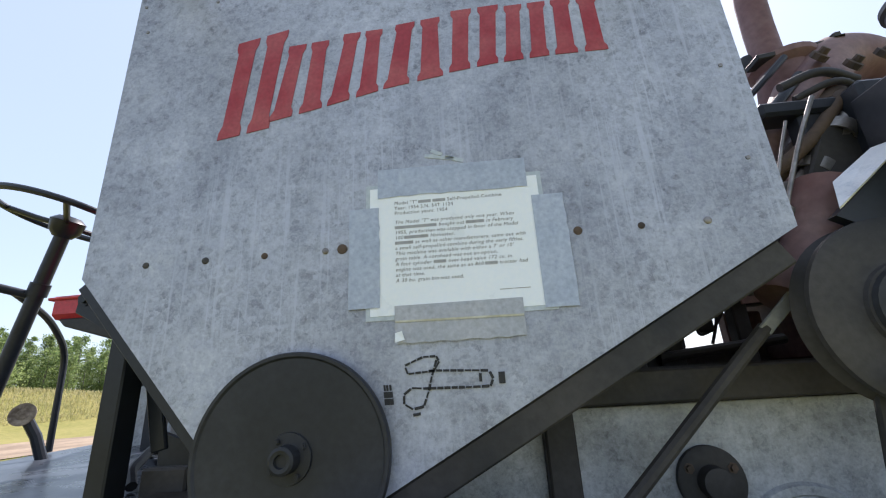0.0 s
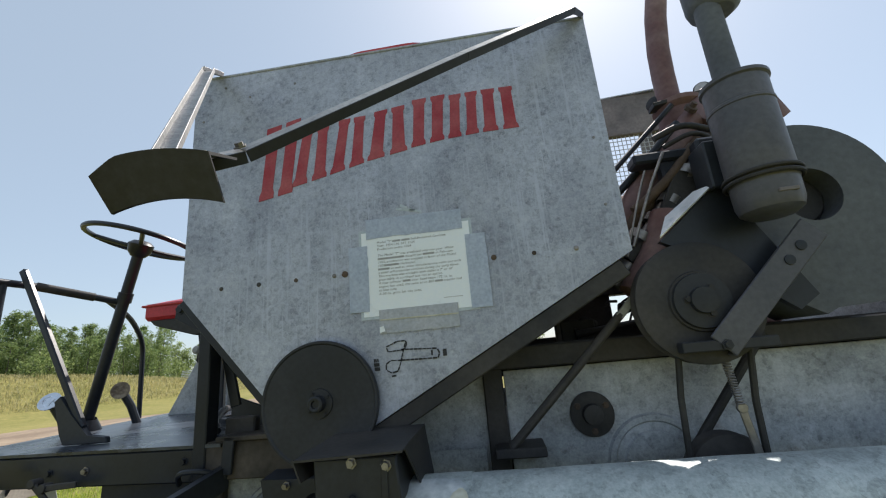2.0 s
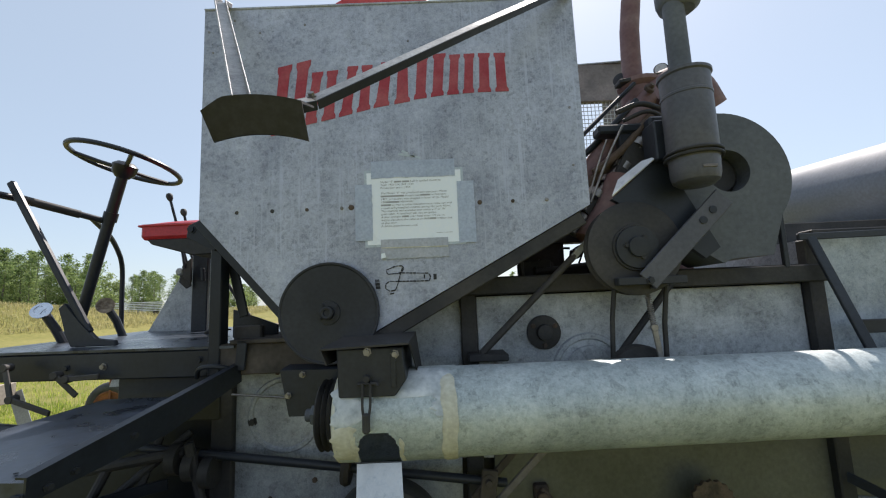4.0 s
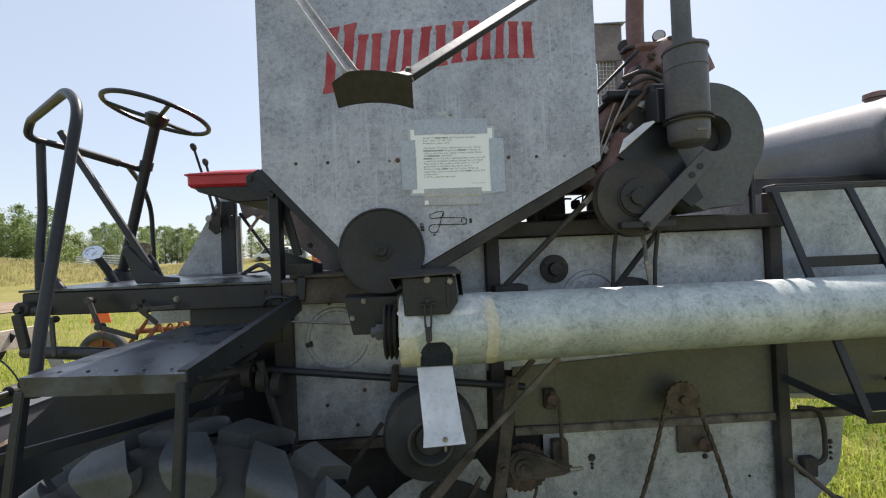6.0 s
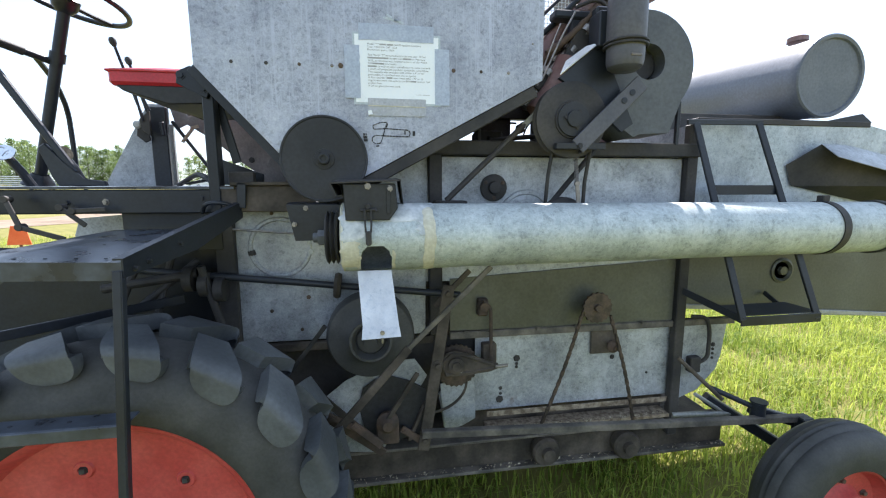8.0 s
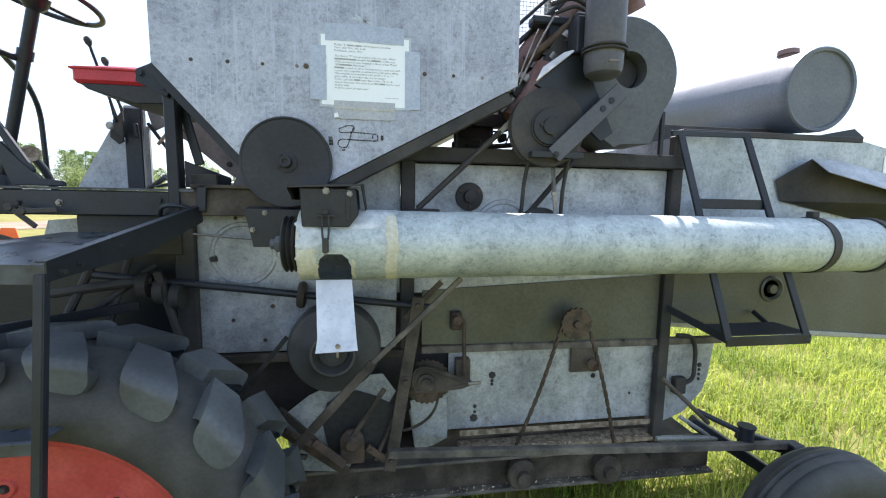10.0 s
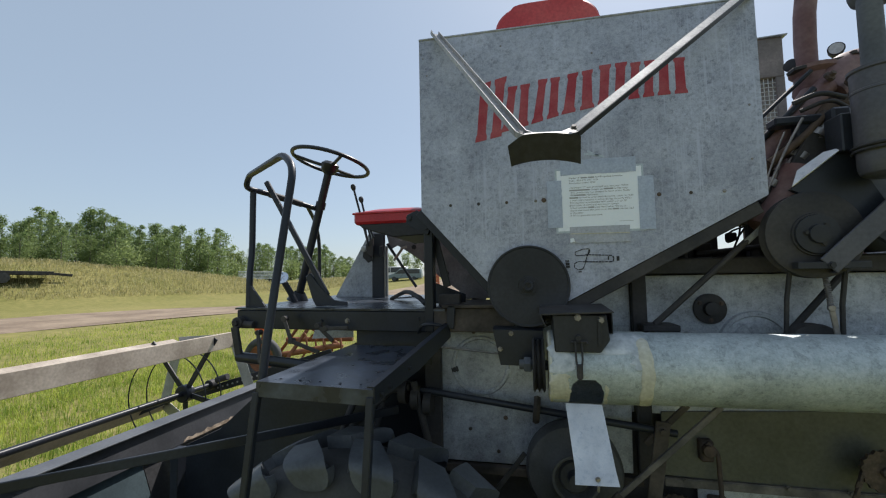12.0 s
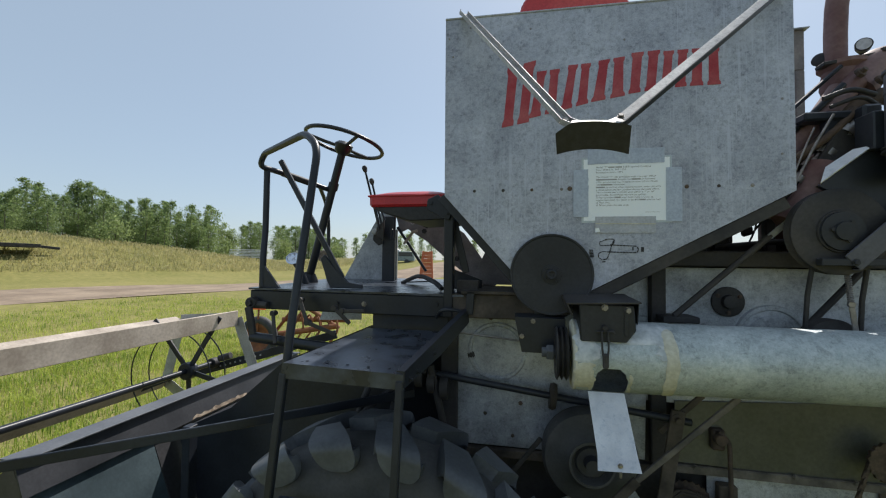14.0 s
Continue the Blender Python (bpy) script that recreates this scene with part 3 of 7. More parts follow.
def build_trees():
    rng = random.Random(21)
    tall = lambda t: max(0.3, math.sin(math.pi * min(1, t * 0.82 + 0.14)) ** 0.55)
    kinds = [
        make_tree(1, 12.5, 2.0, 0.05, 3200, tall, LEAF, "tall green poplar in the tree row"),
        make_tree(2, 11.0, 2.3, 0.04, 3200, tall, LEAF, "leafy green poplar in the tree row"),
        make_tree(3, 13.8, 1.7, 0.06, 2800, tall, LEAF, "slim tall green poplar in the tree row"),
        make_tree(4, 6.5, 1.8, 0.05, 1700, tall, LEAF_PALE, "young pale green tree on the bank"),
        make_tree(5, 3.0, 1.9, 0.05, 1000, tall, LEAF_PALE, "round pale green bush on the bank"),
    ]
    spots = []
    # (azimuth left of +y in degrees, distance, kind, crown top in degrees over the eye)
    line = lambda az: 7.0 + 1.2 * math.exp(-((az - 54) / 5.0) ** 2) - 0.45 * max(0.0, min(1.0, (47 - az) / 6))
    for az in np.arange(70, 41.0, -0.55):
        spots.append((az + rng.uniform(-0.6, 0.6), rng.uniform(78, 90), rng.choice((0, 1, 2)), line(az) * rng.uniform(0.80, 1.05)))
    for az in np.arange(70, 41.4, -1.0):
        spots.append((az + rng.uniform(-0.4, 0.4), rng.uniform(72, 78), rng.choice((1, 1, 0)), line(az) * rng.uniform(0.58, 0.8)))
    for az, el in ((40.2, 4.6), (39.6, 3.6), (39.0, 3.9)):
        spots.append((az, 90, 3, el))
    for az in np.arange(37.8, 34.8, -0.5):
        spots.append((az, rng.uniform(100, 112), rng.choice((0, 1, 1)), 4.95 * rng.uniform(0.86, 1.04)))
    for az in np.arange(33.6, 25.0, -0.55):
        spots.append((az, rng.uniform(100, 112), rng.choice((0, 1, 1)), (4.9 if az > 28 else 3.6) * rng.uniform(0.82, 1.04)))
    for az, el in ((23.5, 3.4), (22.3, 4.0), (21.2, 4.3), (20.0, 3.6), (17.6, 3.8), (16.2, 4.2), (14.6, 3.7), (13.2, 4.2), (11.0, 3.7), (9.0, 4.1), (7.2, 3.4), (5.0, 4.2), (3.0, 3.9), (0.6, 4.4), (-2.0, 3.8), (-5.0, 4.2), (-9.0, 3.9)):
        spots.append((az, rng.uniform(95, 112), rng.choice((3, 0, 3)), el))
    for az, d, el in ((52.3, 58, 3.6), (50.9, 59, 4.3), (39.9, 70, 2.6), (33.0, 88, 2.7), (26.2, 84, 2.2)):
        spots.append((az, d, 4, el))
    tall_of = {0: 12.5, 1: 11.0, 2: 13.8, 3: 6.5, 4: 3.0}
    spots = [(az, d, k, max(0.25, (1.7 + d * math.tan(radians(el)) - rise(-d * math.sin(radians(az)), d * math.cos(radians(az)))) / tall_of[k])) for az, d, k, el in spots]
    used = set()
    for az, d, k, s in spots:
        x, y = -d * math.sin(radians(az)), d * math.cos(radians(az))
        m = Matrix.LocRotScale((x, y, rise(x, y) - 0.1), Euler((0, 0, rng.uniform(0, 6.28))), ((0.35 + 0.65 * s) * rng.uniform(0.85, 1.1), (0.35 + 0.65 * s) * rng.uniform(0.85, 1.1), s))
        t = kinds[k] if k not in used else copy_thing(kinds[k], Matrix())
        t.matrix_basis = m
        used.add(k)


build_ground()
build_road()

# ---- the combine ----
combine = thing("combine_harvester", (0.3, 0.7, GROUND), "old self-propelled combine with weathered zinc sides and black frame", "combine harvester")


def grain_bin():
    bm = B()
    side = [(-0.615, 2.575), (0.535, 2.562), (0.536, 1.900), (-0.205, 1.503), (-0.250, 1.503), (-0.612, 1.905)]
    far = 1.15
    f = [bm.verts.new((x, 0.0, z)) for x, z in side]
    g = [bm.verts.new((x, far, z)) for x, z in side]
    bm.faces.new(f)
    bm.faces.new(g[::-1])
    for i in range(1, 6):
        j = (i + 1) % 6
        bm.faces.new((f[i], f[j], g[j], g[i]))
    bmesh.ops.recalc_face_normals(bm, faces=bm.faces[:])
    bmesh.ops.solidify(bm, geom=bm.faces[:], thickness=0.003)
    hopper = part("grain_bin", bm, ZINC, combine, "weathered galvanised sheet-metal grain bin")
    bm = B()
    tube(bm, [(-0.615, 0.0, 2.576), (0.535, 0.0, 2.563)], 0.004, 8)
    part("rolled_lip", bm, ZINC, hopper)
    for x, r, m_ in ((-0.500, 0.0055, FRAME), (-0.395, 0.0060, FRAME), (-0.293, 0.0055, RUSTY), (-0.162, 0.0085, RUSTY), (-0.190, 0.0055, STEEL), (0.215, 0.0070, RUSTY), (0.312, 0.0055, RUSTY), (0.411, 0.0060, STEEL)):
        bm = B()
        lathe(bm, (x, 0.0, 1.92 if r < 0.0084 else 1.921), (0, -1, 0), [(0, r), (0.001, r), (0.002, r * 0.7), (0.0022, 0)], 12)
        part("rivet", bm, m_, hopper)
    for x, z in ((-0.600, 2.50), (-0.585, 2.43), (-0.52, 2.535), (-0.44, 2.49), (0.02, 2.44), (0.50, 2.20), (0.497, 2.02), (-0.3, 2.51)):
        bm = B()
        lathe(bm, (x, 0.0, z), (0, -1, 0), [(0, 0.004), (0.0015, 0.0035), (0.002, 0)], 8)
        part("rivet", bm, STEEL, hopper)
    # faded red maker's mark: plain slanted bars in place of its letters
    # feet x, z left and right, heads x, z left and right
    marks = (((-0.399, 2.151), (-0.304, 2.167), (-0.379, 2.371), (-0.279, 2.392)), ((-0.303, 2.180), (-0.206, 2.199), (-0.274, 2.349), (-0.196, 2.354)),
             ((-0.194, 2.202), (-0.100, 2.223), (-0.165, 2.364), (-0.090, 2.366)), ((-0.088, 2.226), (0.022, 2.242), (-0.062, 2.372), (0.022, 2.380)),
             ((0.035, 2.247), (0.124, 2.257), (0.046, 2.390), (0.136, 2.393)), ((0.136, 2.257), (0.217, 2.261), (0.148, 2.387), (0.224, 2.388)),
             ((0.230, 2.261), (0.322, 2.260), (0.236, 2.388), (0.318, 2.385)))
    for q in marks:
        fl, fr, hl, hr = (V((x, 0, z)) for x, z in q)

        def pt(u, v):
            return fl.lerp(fr, u).lerp(hl.lerp(hr, u), v)
        bm = B()
        for u0, u1, v0, v1 in ((0.02, 0.36, 0.0, 1.0), (0.60, 0.94, 0.0, 1.0)):
            ring = [pt(u0 - 0.05, v0), pt(u1 + 0.05, v0), pt(u1 + 0.05, v0 + 0.07), pt(u1, v0 + 0.13), pt(u1, v1 - 0.13), pt(u1 + 0.05, v1 - 0.07), pt(u1 + 0.05, v1), pt(u0 - 0.05, v1), pt(u0 - 0.05, v1 - 0.07), pt(u0, v1 - 0.13), pt(u0, v0 + 0.13), pt(u0 - 0.05, v0 + 0.07)]
            slab(bm, [(p.x, p.z) for p in ring], -0.0012, 0.0)
        part("decal", bm, DECAL, hopper, "faded red slanted paint bars")
    # marker drawing of a hitch pin
    bm = B()

    def stroke(pts, w=0.0036):
        pts = [V((-0.066 + (px + 0.098) * 0.78, -0.0012, 1.664 + (pz - 1.648) * 0.76)) for px, pz in pts]
        rng = random.Random(len(pts))
        for a, b in zip(pts, pts[1:]):
            n = max(1, int((b - a).length / 0.009))
            for k in range(n):
                p, q = a.lerp(b, k / n), a.lerp(b, (k + 0.86) / n)
                bar(bm, p, q, w * rng.uniform(0.7, 1.15), 0.0008, (0, -1, 0), 0)
    stroke([(-0.095, 1.738), (-0.06, 1.752), (-0.035, 1.752), (-0.03, 1.742), (-0.04, 1.725), (-0.09, 1.722), (-0.095, 1.736)])
    stroke([(-0.05, 1.726), (0.03, 1.722), (0.062, 1.72)])
    stroke([(-0.062, 1.694), (0.03, 1.692), (0.062, 1.692), (0.068, 1.705), (0.062, 1.72)])
    stroke([(-0.035, 1.745), (-0.045, 1.715), (-0.052, 1.688), (-0.062, 1.662), (-0.082, 1.658), (-0.098, 1.668), (-0.098, 1.685), (-0.083, 1.696), (-0.062, 1.694)])
    stroke([(0.045, 1.716), (0.045, 1.698)])
    stroke([(-0.082, 1.648), (-0.066, 1.650)])
    bar(bm, (0.076, -0.0012, 1.700), (0.076, -0.0012, 1.716), 0.009, 0.0008, (0, -1, 0), 0)
    for x in (-0.131, -0.126, -0.120):
        stroke([(x, 1.668), (x - 0.004, 1.706)], 0.004)
    part("marker_drawing", bm, INK_SHADE, hopper, "black felt-pen sketch of a hitch pin")
    # old adhesive smear
    bm = B()
    for k, (x, z, w) in enumerate(((0.005, 2.072, 0.05), (0.03, 2.066, 0.03), (0.0, 2.081, 0.018))):
        bar(bm, (x - w / 2, -0.0006, z + 0.006), (x + w / 2, -0.0006, z - 0.004), 0.007, 0.0008, (0, -1, 0), 0)
    part("glue_smear", bm, FILM, hopper)
    # red rounded cover standing in the open top
    bm = B()
    pts = []
    x0, x1, top, r = -0.345, 0.118, 2.905, 0.14
    for k in range(9):
        a = math.pi - k * math.pi / 16
        pts.append((x0 + r + r * math.cos(a), top - r * 0.8 + r * 0.8 * math.sin(a)))
    for k in range(9):
        a = math.pi / 2 - k * math.pi / 16
        pts.append((x1 - r + r * math.cos(a), top - r * 0.8 + r * 0.8 * math.sin(a)))
    slab(bm, [(x0, 2.45)] + pts + [(x1, 2.45)], 0.36, 0.64, 0.012)
    part("bin_cover", bm, RED_LID, combine, "rounded red elevator cover above the bin")


def bin_braces():
    bm = B()
    d = V((0.741, 0, 0.397)).normalized()
    p, q = V((-0.30, 0.035, 1.452)), V((0.505, 0.035, 1.884))
    off = V((d.z, 0, -d.x)) * 0.022
    bar(bm, p + off, q + off, 0.042, 0.06, (0, -1, 0), 0.003)
    part("bin_sill", bm, FRAME, combine, "black angle sill under the bin slope")
    bm = B()
    bar(bm, (-0.632, 0.030, 1.905), (-0.300, 0.030, 1.535), 0.030, 0.006, (0, -1, 0), 0.001)
    part("bin_brace", bm, BLACK, combine)
    bm = B()
    box(bm, (-0.632, 0.10, 1.44), (-0.595, 0.15, 1.88), 0.003)
    part("seat_upright", bm, BLACK, combine)
    bm = B()
    slab(bm, [(-0.702, 1.868), (-0.698, 1.906), (-0.655, 1.926), (-0.596, 1.862), (-0.610, 1.822), (-0.635, 1.834)], 0.085, 0.099, 0.002)
    bolt(bm, (-0.685, 0.085, 1.893), r=0.010)
    bolt(bm, (-0.618, 0.085, 1.853), r=0.010)
    part("seat_bracket", bm, BLACK, combine)
    bm = B()
    bar(bm, (-0.605, 0.16, 1.835), (-0.550, 0.16, 1.615), 0.030, 0.010, (0, -1, 0), 0.002)
    bar(bm, (-0.522, 0.095, 1.545), (-0.528, 0.095, 1.455), 0.030, 0.010, (0, -1, 0), 0.002)
    part("strap_iron", bm, BLACK, combine)
    bm = B()
    box(bm, (-0.59, 0.17, 1.533), (-0.50, 0.20, 1.585), 0.004)
    part("cross_tie", bm, FRAME, combine)


def big_pulley():
    bm = B()
    c = (-0.225, 0.0, 1.618)
    lathe(bm, c, (0, -1, 0), [(0.006, 0.0), (0.006, 0.134), (0.010, 0.142), (0.017, 0.1425), (0.020, 0.1425), (0.0245, 0.1405), (0.0245, 0.1360), (0.0215, 0.1330), (0.0215, 0.120), (0.019, 0.03), (0.020, 0.0)], 72)
    disc = part("fan_pulley", bm, DISC, combine, "large flat grey-black disc pulley")
    bm = B()
    lathe(bm, c, (0, -1, 0), [(0.018, 0.034), (0.023, 0.033), (0.024, 0.019), (0.044, 0.018), (0.046, 0.014), (0.045, 0.009), (0.040, 0.008), (0.040, 0)], 24)
    part("hub", bm, DISC, disc)
    for k in range(4):
        a = 0.6 + k * math.pi / 2
        bm = B()
        bolt(bm, (c[0] + 0.027 * math.cos(a), -0.026, c[2] + 0.027 * math.sin(a)), r=0.003, h=0.003)
        part("bolt", bm, DISC, disc)


def unloading_auger():
    def axis(x):
        return V((x, -0.100 + 0.055 * max(0.0, x) , 1.364 - 0.006 * x))
    n = 120
    bm = B()
    xs = [-0.165 + 0.003 * k for k in range(61)] + [0.022 + 0.02 * k for k in range(6)]

    def ring(x, r):
        c = axis(x)
        return [bm.verts.new((x, c.y - r * math.cos(2 * math.pi * k / n), c.z + r * math.sin(2 * math.pi * k / n))) for k in range(n)]
    rows, inner = [ring(x, 0.110) for x in xs], [ring(x, 0.1065) for x in xs]

    def hole(x, k):
        a = 360 * ((k + 0.5) / n)
        a = a - 360 if a > 180 else a
        return -0.112 < x < -0.014 and -66 < a < -8 - 24 * abs((x + 0.063) / 0.049) ** 4
    for i in range(len(xs) - 1):
        xm = (xs[i] + xs[i + 1]) / 2
        for k in range(n):
            j = (k + 1) % n
            if not hole(xm, k):
                bm.faces.new((rows[i][k], rows[i][j], rows[i + 1][j], rows[i + 1][k]))
                bm.faces.new((inner[i][j], inner[i][k], inner[i + 1][k], inner[i + 1][j]))
    for k in range(n):
        j = (k + 1) % n
        bm.faces.new((rows[-1][k], rows[-1][j], inner[-1][j], inner[-1][k]))
    bmesh.ops.recalc_face_normals(bm, faces=bm.faces[:])
    sleeve = part("auger_sleeve", bm, ZINC_TUBE, combine, "outlet end of the zinc unloading tube")
    bm = B()
    c = axis(-0.165)
    lathe(bm, c, (1, 0, 0), [(-0.004, 0.0), (-0.004, 0.104), (0.0, 0.1105), (0.006, 0.1105), (0.006, 0.0)], 48)
    part("end_cap", bm, CREAM, sleeve, "rough cream-painted end plate")
    bm = B()
    lathe(bm, axis(-0.14), V((1, 0.0, 0)), [(0.0, 0.0), (0.0, 0.03), (0.25, 0.03), (0.25, 0.104), (0.255, 0.104), (0.255, 0.0)], 24)
    part("auger_shaft", bm, RUSTY, sleeve)
    # long tube
    bm = B()
    p, q = axis(0.09), axis(2.06)
    L_ = (q - p).length
    lathe(bm, p, q - p, [(0.0, 0.100)] + [(L_ * k / 24, 0.1075 + 0.0006 * math.sin(k * 2.3)) for k in range(25)] + [(L_, 0.100), (L_ - 0.3, 0.100)], 64)
    pipe = part("auger_tube", bm, ZINC_TUBE, combine, "long weathered zinc unloading auger tube")
    bm = B()
    lathe(bm, axis(1.755), q - p, [(0.0, 0.1085), (0.0, 0.1125), (0.034, 0.1125), (0.034, 0.1085)], 48)
    c = axis(1.77)
    box(bm, c + V((-0.012, -0.02, 0.11)), c + V((0.020, 0.012, 0.135)), 0.003)
    part("tube_clamp", bm, FRAME, pipe, "black strap clamp round the tube")
    bm = B()
    lathe(bm, axis(2.045), q - p, [(0.0, 0.109), (0.0, 0.115), (0.03, 0.115), (0.03, 0.09)], 48)
    part("tube_end_band", bm, RUBBER, pipe)

    # wet-looking white patching laid over the joints as thin ragged skins
    def skin(name, mtl, x0, x1, a0, a1, ragged, seed, r=0.1112, label=""):
        bm2 = B()
        rng = random.Random(seed)
        m, w = 26, 10
        top = []
        f1, f2, f3 = rng.uniform(0, 6), rng.uniform(0, 6), rng.uniform(0, 6)
        for i in range(m + 1):
            a = radians(a0 + (a1 - a0) * i / m)
            lo = x0 + ragged * (0.6 * math.sin(0.45 * i + f1) + 0.35 * math.sin(1.1 * i + f2)) + rng.uniform(-0.1, 0.1) * ragged
            hi = x1 + ragged * (0.6 * math.sin(0.38 * i + f3) + 0.35 * math.sin(0.97 * i + f1)) + rng.uniform(-0.1, 0.1) * ragged
            pinch = 0.5 * (x1 - x0) * max(0.0, 1 - min(i, m - i) / 2.5) ** 2
            lo, hi = lo + pinch * 0.8, hi - pinch * 0.8
            row = []
            for k in range(w + 1):
                x = lo + (hi - lo) * k / w
                c = axis(x)
                rr = r + (0.0 if k in (0, w) or i in (0, m) else 0.0007 + rng.uniform(0, 0.0006))
                row.append(bm2.verts.new((x, c.y - rr * math.cos(a), c.z + rr * math.sin(a))))
            top.append(row)
        for u, v in zip(top, top[1:]):
            for k in range(w):
                bm2.faces.new((u[k], u[k + 1], v[k + 1], v[k]))
        part(name, bm2, mtl, sleeve, label, 60)
    skin("joint_sealant", CREAM, 0.085, 0.121, -70, 62, 0.004, 3, 0.1116, "cream sealant bead at the tube joint")
    skin("white_patch", WHITE, -0.164, -0.100, -2, 58, 0.012, 5, 0.1108, "white paint patch")
    skin("white_patch", WHITE, -0.10, 0.105, 30, 80, 0.010, 9, 0.1109)
    skin("white_patch", WHITE, 0.066, 0.100, 6, 34, 0.010, 15, 0.1107)
    skin("hole_edge_patch", CREAM, -0.124, -0.112, -62, -12, 0.004, 21, 0.1110)
    skin("hole_edge_patch", CREAM, -0.014, -0.004, -62, -16, 0.003, 22, 0.1110)
    skin("white_patch", CREAM, -0.164, -0.112, -52, 0, 0.008, 12, 0.1106)
    # chute flap
    bm = B()
    pts = [(-0.122, -0.150, 1.262), (-0.016, -0.150, 1.262), (0.001, -0.240, 1.108), (-0.108, -0.240, 1.108)]
    sheet(bm, pts, 0.0025, (0, -1, 0))
    sheet(bm, [pts[3], pts[2], (0.006, -0.262, 1.078), (-0.111, -0.262, 1.074)], 0.0025, (0, -1, 0))
    flap = part("chute_flap", bm, ZINC_NEW, combine, "bright bent zinc outlet flap")
    bm = B()
    cyl(bm, (-0.050, -0.262, 1.077), (-0.050, -0.260, 1.060), 0.004, 8)
    bolt(bm, (-0.050, -0.256, 1.091), r=0.005)
    part("flap_pin", bm, STEEL, flap)
    # drive box on top of the tube end
    bm = B()
    slab(bm, [(-0.150, 1.425), (-0.155, 1.535), (0.0, 1.535), (0.006, 1.46), (-0.02, 1.425)], -0.205, -0.02, 0.003)
    housing = part("drive_box", bm, DISC, combine, "dark grey sheet-metal drive box")
    bm = B()
    sheet(bm, [(-0.192, -0.215, 1.538), (0.016, -0.225, 1.546), (0.016, 0.0, 1.556), (-0.186, 0.0, 1.552)], 0.004, (0, 0, 1))
    part("lid", bm, FRAME, housing)
    bm = B()
    sheet(bm, [(-0.192, -0.215, 1.538), (-0.176, -0.215, 1.500), (-0.176, -0.02, 1.500), (-0.192, -0.02, 1.548)], 0.003, (-1, 0, 0))
    part("lid_flange", bm, FRAME, housing)
    bm = B()
    sheet(bm, [(0.016, -0.2, 1.545), (0.030, -0.12, 1.455), (0.030, 0.0, 1.455), (0.016, 0.0, 1.552)], 0.003, (1, 0, 0))
    part("lid_flange", bm, FRAME, housing)
    for x, z in ((-0.082, 1.527), (-0.018, 1.52)):
        bm = B()
        bolt(bm, (x, -0.206, z), r=0.007, h=0.010)
        part("bolt", bm, STEEL, housing)
    bm = B()
    bar(bm, (-0.022, -0.207, 1.445), (-0.022, -0.207, 1.528), 0.012, 0.003, (0, -1, 0), 0.001)
    part("rib", bm, DISC, housing)
    bm = B()
    tube(bm, rounded([(-0.105, -0.208, 1.455), (-0.06, -0.216, 1.458), (-0.058, -0.218, 1.452)], 0.01), 0.004, 8)
    tube(bm, rounded([(-0.092, -0.216, 1.458), (-0.092, -0.224, 1.40), (-0.083, -0.226, 1.362), (-0.074, -0.224, 1.40), (-0.074, -0.216, 1.458)], 0.02), 0.003, 8)
    cyl(bm, (-0.083, -0.226, 1.395), (-0.083, -0.226, 1.352), 0.009, 10, 0.004)
    cyl(bm, (-0.083, -0.207, 1.468), (-0.083, -0.222, 1.468), 0.008, 10)
    part("latch_pin", bm, FRAME, housing, "hanging black latch pin")
    # black shield plate and V pulley at the tube's end
    bm = B()
    sheet(bm, [(-0.350, -0.046, 1.470), (-0.180, -0.050, 1.468), (-0.180, -0.050, 1.350), (-0.325, -0.046, 1.350)], 0.003, (0, -1, 0))
    sheet(bm, [(-0.350, -0.046, 1.470), (-0.180, -0.050, 1.468), (-0.180, 0.02, 1.475), (-0.350, 0.02, 1.477)], 0.003, (0, 0, 1))
    shield = part("belt_shield", bm, BLACK, combine, "black bent belt shield")
    for x, z in ((-0.287, 1.458), (-0.325, 1.405)):
        bm = B()
        bolt(bm, (x, -0.050, z), r=0.006, h=0.012)
        part("bolt", bm, STEEL, shield)
    bm = B()
    c = axis(-0.215)
    lathe(bm, c, (1, 0, 0), [(-0.002, 0.0), (-0.002, 0.080), (0.003, 0.086), (0.010, 0.072), (0.017, 0.086), (0.024, 0.072), (0.031, 0.086), (0.036, 0.080), (0.036, 0.0)], 40)
    vp = part("auger_pulley", bm, FRAME, combine, "small black two-groove belt pulley")
    bm = B()
    cyl(bm, c + V((-0.045, 0, 0)), c + V((0.05, 0, 0)), 0.016, 12)
    cyl(bm, c + V((-0.030, 0, 0)), c + V((-0.006, 0, 0)), 0.026, 6)
    part("shaft_nut", bm, GREYBLUE, vp)


